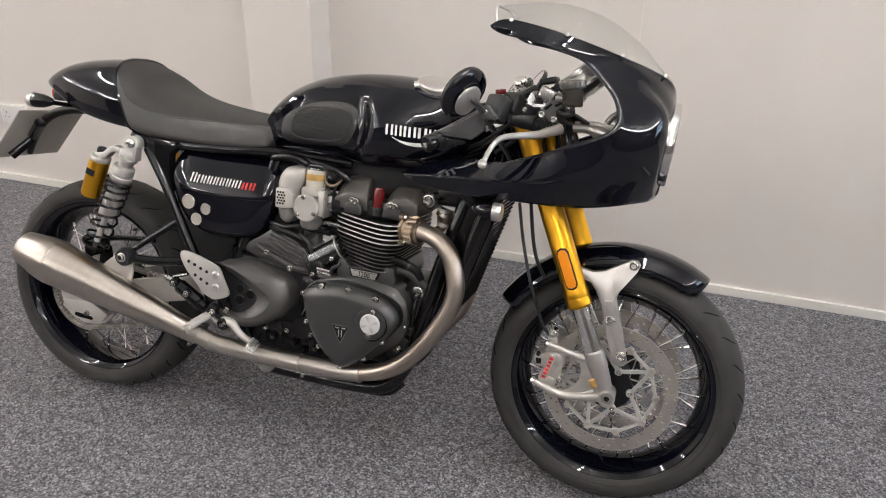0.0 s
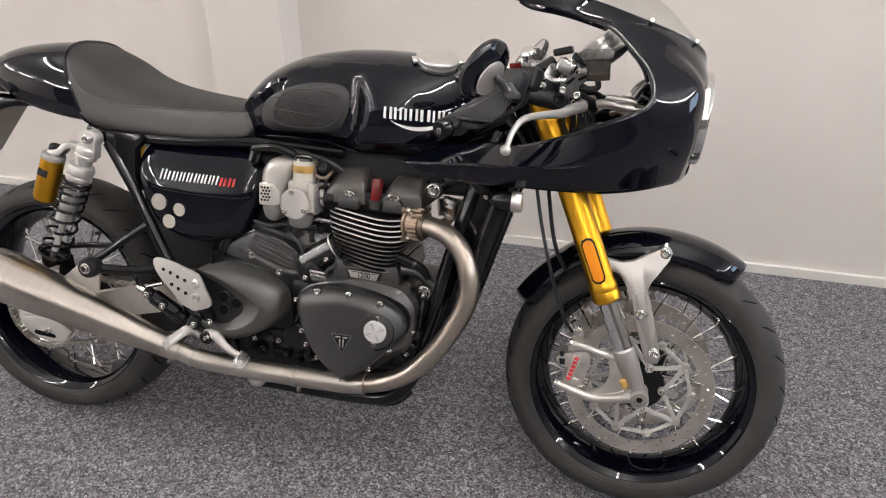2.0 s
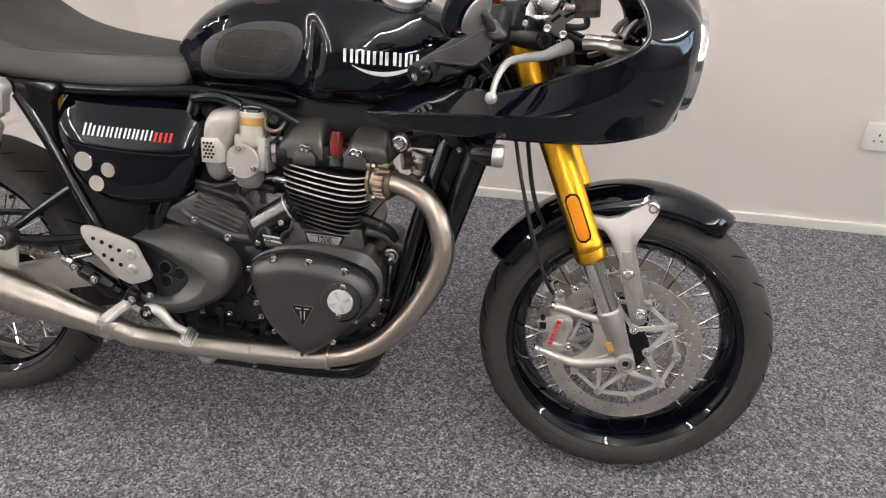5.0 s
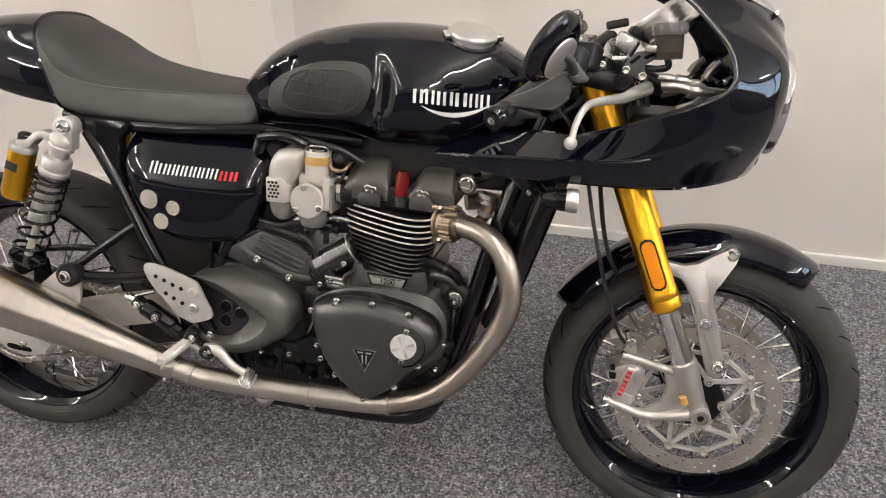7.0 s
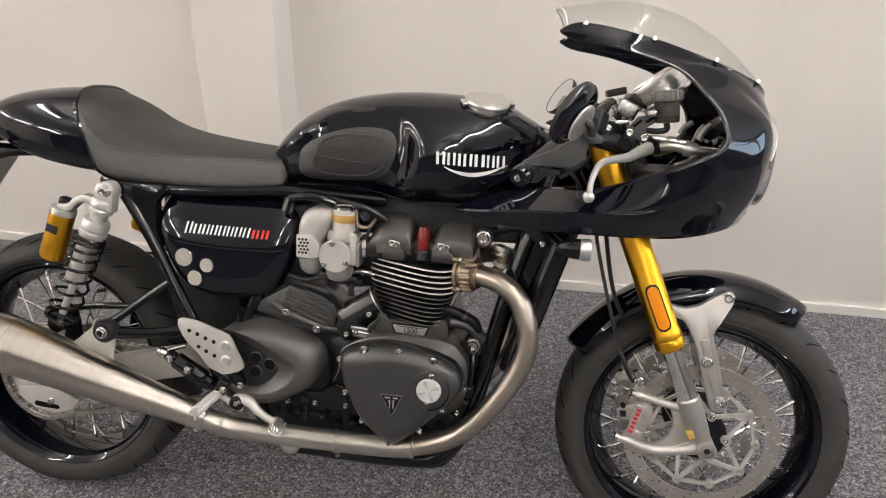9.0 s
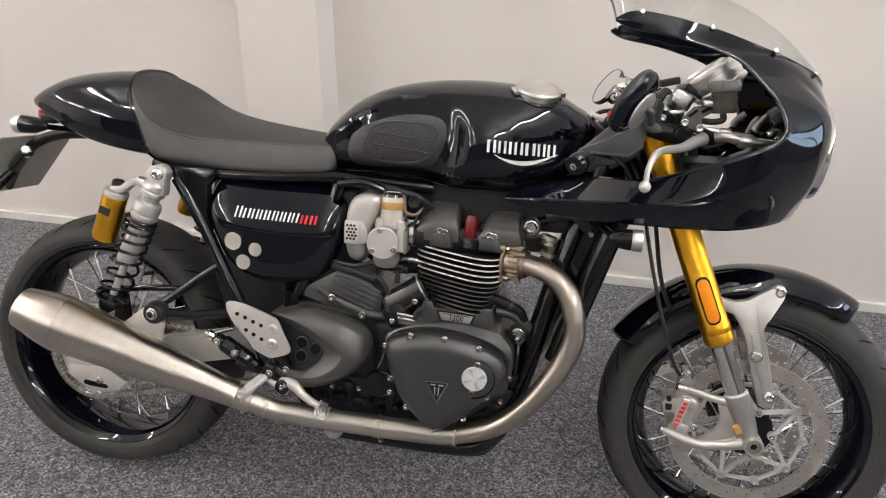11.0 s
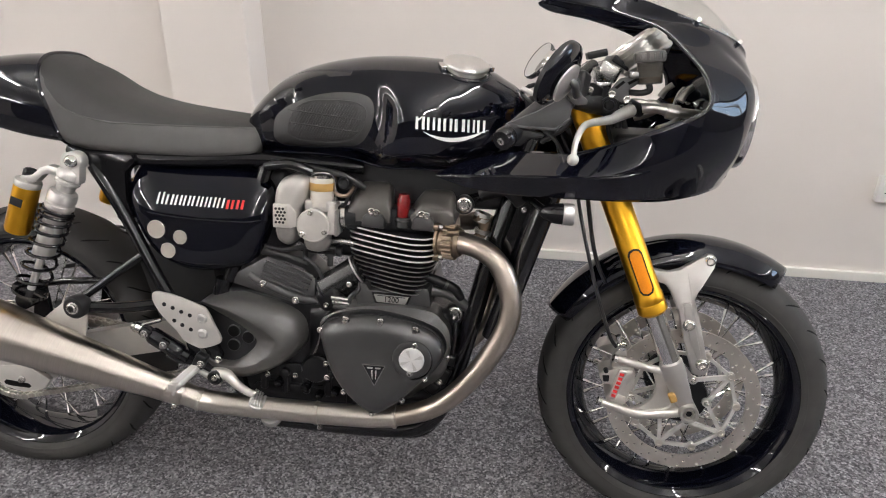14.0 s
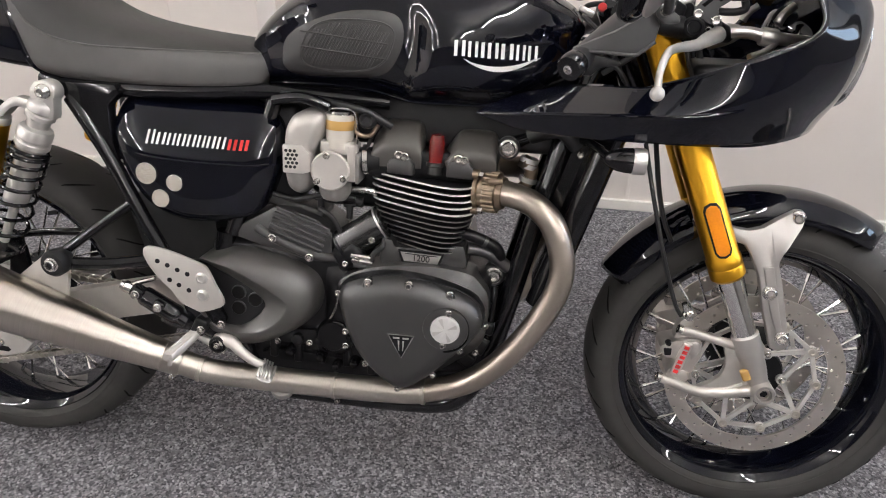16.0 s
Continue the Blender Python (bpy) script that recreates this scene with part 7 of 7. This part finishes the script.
    part("lever_ball", bm, LEVER, lv)
    part("lever_pivot", lathe([(0.011, -0.010), (0.011, 0.006), (0.006, 0.009)], (1.238 + dx, s * 0.128, 0.872), (0, 0, 1), 16), CASE_DARK, lv)
    # bar-end mirror
    face = Vector((0.80, -0.36, -0.46)).normalized() if s < 0 else Vector((0.78, 0.32, -0.54)).normalized()
    mcn = Vector((1.098, -0.402, 0.930)) if s < 0 else Vector((1.083, 0.385, 0.953))
    mir = part("mirror", lathe([(0.004, -0.004), (0.046, -0.004), (0.0495, -0.001), (0.0495, 0.004), (0.047, 0.008), (0.038, 0.013), (0.029, 0.0145), (0.0285, 0.0155), (0.012, 0.017), (0.003, 0.0172)], mcn, face, 44), PAINT, bike, "round black bar-end mirror with grey centre")
    part("mirror_cap", lathe([(0.0288, 0.0140), (0.0285, 0.0165), (0.026, 0.0180), (0.010, 0.0190), (0.003, 0.0192)], mcn + Vector((0, s * 0.004, -0.006)), face, 36), ALU_PAINT, mir, "grey mirror back cap")
    part("mirror_glass", lathe([(0.0476, -0.0043), (0.0476, -0.0050), (0.003, -0.0052)], mcn, face, 40), MIRROR, mir, "mirror glass")
    part("mirror_rim", lathe([(0.0475, -0.0050), (0.0482, -0.0060), (0.0492, -0.0052), (0.0497, -0.003), (0.0495, 0.001), (0.0475, -0.002)], mcn, face, 44, closed=True), CABLE, mir, "black mirror rim")
    part("mirror_arm", tube([mcn + face * 0.016, mcn + Vector((0.024, s * 0.002, -0.014)), mcn + Vector((0.030, -s * 0.030, -0.030))], [0.005, 0.006, 0.006], 10), ARM_GREY, mir, "charcoal mirror stem")

    # solid clamp that carries the mirror at the bar end
    part("mirror_clamp", plate([(1.026, 0.851), (1.074, 0.872), (1.115, 0.898), (1.127, 0.884), (1.123, 0.862), (1.106, 0.848), (1.099, 0.845), (1.054, 0.847), (1.030, 0.846)], s * 0.338, s * 0.314, 0.003), ARM_GREY, mir, "charcoal mirror arm")
    part("clamp_edge", tube([(1.030, s * 0.338, 0.8475), (1.054, s * 0.3385, 0.8480), (1.099, s * 0.3385, 0.8465), (1.107, s * 0.338, 0.8495), (1.1235, s * 0.338, 0.8630)], 0.0022, 8), ARM_GREY, mir)
    part("mirror_joint", plate([(1.116, 0.906), (1.130, 0.911), (1.140, 0.898), (1.147, 0.893), (1.147, 0.886), (1.130, 0.884), (1.119, 0.892)], s * 0.350, s * 0.322, 0.003), ARM_GREY, mir, "charcoal mirror joint")
    bolts(mir, BOLT_S, (1.128, s * 0.350 if s < 0 else 0.345, 0.898))
    part("lever_guard", plate([(1.036, 0.846), (1.058, 0.843), (1.086, 0.838), (1.086, 0.833), (1.062, 0.829), (1.052, 0.818), (1.036, 0.818)], s * 0.334, s * 0.310, 0.003), PLASTIC, mir, "black clamp foot")

# front brake master cylinder
master = part("brake_master_cylinder", tube([(1.138, -0.172, 0.884), (1.165, -0.158, 0.880), (1.205, -0.140, 0.874), (1.228, -0.130, 0.872)], [0.013, 0.0165, 0.0165, 0.012], 16), CASE_DARK, bike, "black front brake master cylinder")
part("cylinder_clamp", block((1.168, -0.150, 0.893), (0.030, 0.026, 0.040), 0.006, (0, 20, 40)), CASE_DARK, master)
bolts(master, BOLT_S, (1.165, -0.166, 0.903), (1.168, -0.166, 0.884), (1.222, -0.146, 0.876))
part("banjo", lathe([(0.009, -0.004), (0.010, 0.0), (0.009, 0.005), (0.005, 0.007)], (1.232, -0.128, 0.872), (0.8, -0.5, 0), 14), BOLT, master)
part("bracket", plate([(1.197, 0.903), (1.206, 0.915), (1.215, 0.925), (1.246, 0.931), (1.252, 0.921), (1.229, 0.905), (1.233, 0.892), (1.238, 0.882), (1.217, 0.885), (1.203, 0.895)], -0.166, -0.158, 0.002), ARM_GREY, master, "dark bracket with slots")
for slot in ([(1.205, 0.909), (1.219, 0.921), (1.223, 0.918), (1.210, 0.906)], [(1.226, 0.918), (1.241, 0.926), (1.243, 0.922), (1.230, 0.914)]):
    # dark slip on the bracket in place of a shaded slot
    part("bracket_slot", plate(slot, -0.1664, -0.160, 0.0005), BLACK_AND_SHADE, master)
part("cylinder_end", lathe([(0.0150, -0.010), (0.0150, 0.006), (0.0125, 0.009), (0.0100, 0.0092), (0.0085, 0.003), (0.002, 0.003)], (1.200, -0.160, 0.879), (-0.1, -1, -0.1), 24), CASE_DARK, master)
for x, z in ((1.202, 0.897), (1.228, 0.889)):
    part("bracket_screw", lathe([(0.0068, 0.0), (0.0066, 0.0030), (0.0050, 0.0040), (0.002, 0.0036)], (x, -0.1658, z), (0, -1, 0), 18), BOLT, master)

# brake fluid reservoir
RES_FOOT, RES_UP = (1.2635, -0.170, 0.917), (-0.10, 0, 1)
pot = part("brake_reservoir", lathe([(0.0190, 0.0), (0.0205, 0.002), (0.0215, 0.036), (0.0215, 0.038)], RES_FOOT, RES_UP, 32), TINT, bike, "smoked brake fluid reservoir with grey lid")
part("fluid", lathe([(0.012, 0.002), (0.0180, 0.003), (0.0186, 0.011), (0.004, 0.0112)], RES_FOOT, RES_UP, 24), AMBER, pot, "amber brake fluid")
lid = part("lid", lathe([(0.0235, 0.036), (0.0255, 0.037), (0.0262, 0.040), (0.0262, 0.051), (0.0245, 0.054), (0.010, 0.055)], RES_FOOT, RES_UP, 36), LID_GREY, pot, "grey ribbed lid")
lid_rib = finished("lid_rib", block((0.0262, 0, 0.0455), (0.0022, 0.0020, 0.0105), 0.0005, segments=1), LID_GREY)
for k in range(22):
    piece("lid_rib", lid_rib, lid, Matrix.Translation(RES_FOOT) @ pose(0, 0, 0, 0, -5.7, 0) @ pose(0, 0, 0, 0, 0, 360 * k / 22))
part("neck", block((1.236, -0.170, 0.931), (0.018, 0.016, 0.012), 0.003), YOKE, pot, "pale mounting tab")
part("hose", tube([(1.262, -0.168, 0.917), (1.264, -0.166, 0.906), (1.250, -0.160, 0.901), (1.225, -0.150, 0.902)], 0.0055, 10), CABLE, pot)

# gauges
for s in (-1, 1):
    gx = Vector((1.255, s * 0.056, 0.984))
    ga = Vector((-0.62, 0, 0.78)).normalized()
    g = part("gauge", lathe([(0.020, -0.044), (0.036, -0.041), (0.045, -0.035), (0.0495, -0.032), (0.0495, -0.026), (0.0470, -0.023), (0.0470, -0.018), (0.0460, 0.0)], gx, ga, 40), GAUGE, bike, "round clock with chrome bezels")
    part("bezel", lathe([(0.046, -0.004), (0.0495, -0.002), (0.0495, 0.006), (0.046, 0.009), (0.042, 0.010), (0.041, 0.006)], gx, ga, 40), GAUGE, g, "stepped chrome bezel")
    part("bezel", lathe([(0.044, -0.018), (0.0485, -0.016), (0.0485, -0.009), (0.044, -0.007)], gx, ga, 40), GAUGE, g, "stepped chrome bezel")
    part("bezel", lathe([(0.0462, -0.012), (0.0475, -0.010), (0.0475, -0.002), (0.0462, 0.0)], gx, ga, 40), GAUGE, g, "stepped chrome bezel")
    part("dial", lathe([(0.041, 0.003), (0.041, 0.004), (0.003, 0.004)], gx, ga, 32), WHITE_DECAL, g, "pale dial")
part("gauge_bracket", block((1.235, 0, 0.945), (0.06, 0.16, 0.014), 0.004, (0, 30, 0)), CASE_DARK, bike)
part("warning_panel", block((1.185, 0.0, 0.966), (0.038, 0.06, 0.014), 0.004, (0, -14, 0)), PLASTIC, bike, "black warning light panel")
part("ignition_barrel", lathe([(0.020, 0), (0.020, 0.03), (0.016, 0.034), (0.006, 0.034)], (1.135, 0, 0.912), (0, 0, 1), 24), YOKE, bike, "silver ignition barrel")
part("steering_nut", lathe([(0.016, 0), (0.016, 0.018), (0.008, 0.020)], (1.118, 0, 0.912), -down, 6), CHROME, bike)
for s in (-1, 1):
    fs = part("fairing_stay", tube([(1.240, s * 0.105, 0.869), (1.284, s * 0.108, 0.874), (1.320, s * 0.108, 0.868), (1.362, s * 0.104, 0.866), (1.412, s * 0.085, 0.862)], [0.0095, 0.0090, 0.0100, 0.0085, 0.0075], 14), STAY, bike, "satin silver fairing stay")
    part("stay_joint", lathe([(0.0125, -0.012), (0.0135, -0.009), (0.0135, 0.009), (0.0125, 0.012)], (1.318, s * 0.108, 0.8685), (1, 0, -0.1), 20), STAY, fs)
    part("stay_branch", tube([(1.330, s * 0.110, 0.862), (1.315, s * 0.122, 0.850), (1.288, s * 0.140, 0.840)], [0.0055, 0.0050, 0.0055], 10), STAY, fs)
    part("stay_arm", tube([(1.330, s * 0.100, 0.888), (1.338, s * 0.098, 0.902), (1.352, s * 0.095, 0.914)], [0.0075, 0.0065, 0.0060], 10), STAY, fs)
part("inner_panel", block((1.30, 0, 0.80), (0.16, 0.20, 0.05), 0.02), PLASTIC, bike)
part("lower_yoke", block((1.219, 0, 0.742), (0.07, 0.26, 0.045), 0.012, (0, -RAKE, 0)), FRAME_BLACK, bike, "black lower yoke")

# far bar's silver clamp and lever mount
far_clamp = part("clutch_clamp", tube([(1.128, 0.075, 0.962), (1.112, 0.085, 0.952), (1.095, 0.092, 0.940), (1.080, 0.100, 0.925)], [0.010, 0.016, 0.017, 0.012], 16), YOKE, bike, "silver clutch lever clamp")
part("clamp_cap", lathe([(0.016, -0.006), (0.017, 0.0), (0.017, 0.006), (0.013, 0.010), (0.005, 0.011)], (1.106, 0.070, 0.958), (-0.3, -0.6, 0.8), 20), CHROME, far_clamp)
bolts(far_clamp, BOLT_M, (1.088, 0.074, 0.930), (1.112, 0.068, 0.944), (1.122, 0.064, 0.930))
part("clamp_foot", block((1.108, 0.085, 0.930), (0.040, 0.030, 0.022), 0.006, (0, 25, 0)), YOKE, far_clamp)

# cables and hoses
def cable(pts, r=0.0032, mat=None):
    return part("cable", tube(pts, r, 8, 6), mat or CABLE, bike)


cable([(1.165, -0.10, 0.70), (1.185, -0.115, 0.62), (1.215, -0.118, 0.52), (1.245, -0.105, 0.44), (1.262, -0.09, 0.41)], 0.0036)
cable([(1.185, -0.07, 0.70), (1.200, -0.075, 0.62), (1.215, -0.075, 0.57), (1.235, -0.06, 0.53)], 0.0042)
cable([(1.19, -0.06, 0.905), (1.215, -0.10, 0.87), (1.205, -0.12, 0.84), (1.22, -0.11, 0.80)], 0.004)
cable([(1.22, -0.12, 0.885), (1.195, -0.10, 0.85), (1.20, -0.08, 0.80)], 0.0036)
cable([(1.15, -0.10, 0.86), (1.13, -0.08, 0.83), (1.09, -0.06, 0.80)], 0.005)
cable([(1.14, -0.15, 0.875), (1.10, -0.12, 0.845), (1.06, -0.08, 0.82), (1.02, -0.05, 0.80)], 0.0045)
cable([(1.16, 0.10, 0.90), (1.11, 0.06, 0.905), (1.06, 0.02, 0.90), (1.04, 0.0, 0.87)], 0.0045)
for k in range(4):
    cable([(1.178 + 0.010 * k, 0.010 + 0.02 * k, 0.905), (1.205 + 0.012 * k, 0.030 + 0.01 * k, 0.865), (1.215 + 0.014 * k, 0.040, 0.820), (1.205 + 0.012 * k, 0.030, 0.770)], 0.0062)
for k in range(3):
    cable([(1.05 + 0.02 * k, -0.06, 0.885 - 0.03 * k), (1.08 + 0.02 * k, -0.075, 0.86 - 0.03 * k), (1.11 + 0.015 * k, -0.06, 0.82 - 0.03 * k)], 0.004)
part("tank_nose_bracket", block((1.058, -0.005, 0.892), (0.026, 0.03, 0.010), 0.003, (0, 25, 0)), ALU, bike)
part("start_button", lathe([(0.007, -0.006), (0.007, 0.003), (0.005, 0.005), (0.002, 0.006)], (1.082, -0.022, 0.899), (-0.2, -0.8, 0.4), 18), RED_DECAL, bike, "red button in the cockpit")
part("button_housing", block((1.092, -0.010, 0.897), (0.022, 0.026, 0.028), 0.005, (0, 20, 0)), PLASTIC, bike)

# front indicators
for s in (-1, 1):
    q = Vector((1.110, s * 0.213, 0.693))
    i = part("front_indicator", lathe([(0.002, -0.0195), (0.0075, -0.0170), (0.0125, -0.010), (0.0165, 0.001), (0.0182, 0.012), (0.0184, 0.024)], q, (1, 0, -0.02), 24), FRAME_BLACK, bike, "black bullet indicator with silver rim")
    part("rim", lathe([(0.0186, 0.022), (0.0192, 0.024), (0.0192, 0.038), (0.0175, 0.041), (0.004, 0.042)], q, (1, 0, -0.02), 28), ALU, i, "silver rim and clear lens")
    part("stalk", tube([q + Vector((-0.005, 0, 0)), q + Vector((-0.03, -s * 0.06, 0.008)), (1.06, s * 0.09, 0.70)], 0.0075, 10), FRAME_BLACK, i)
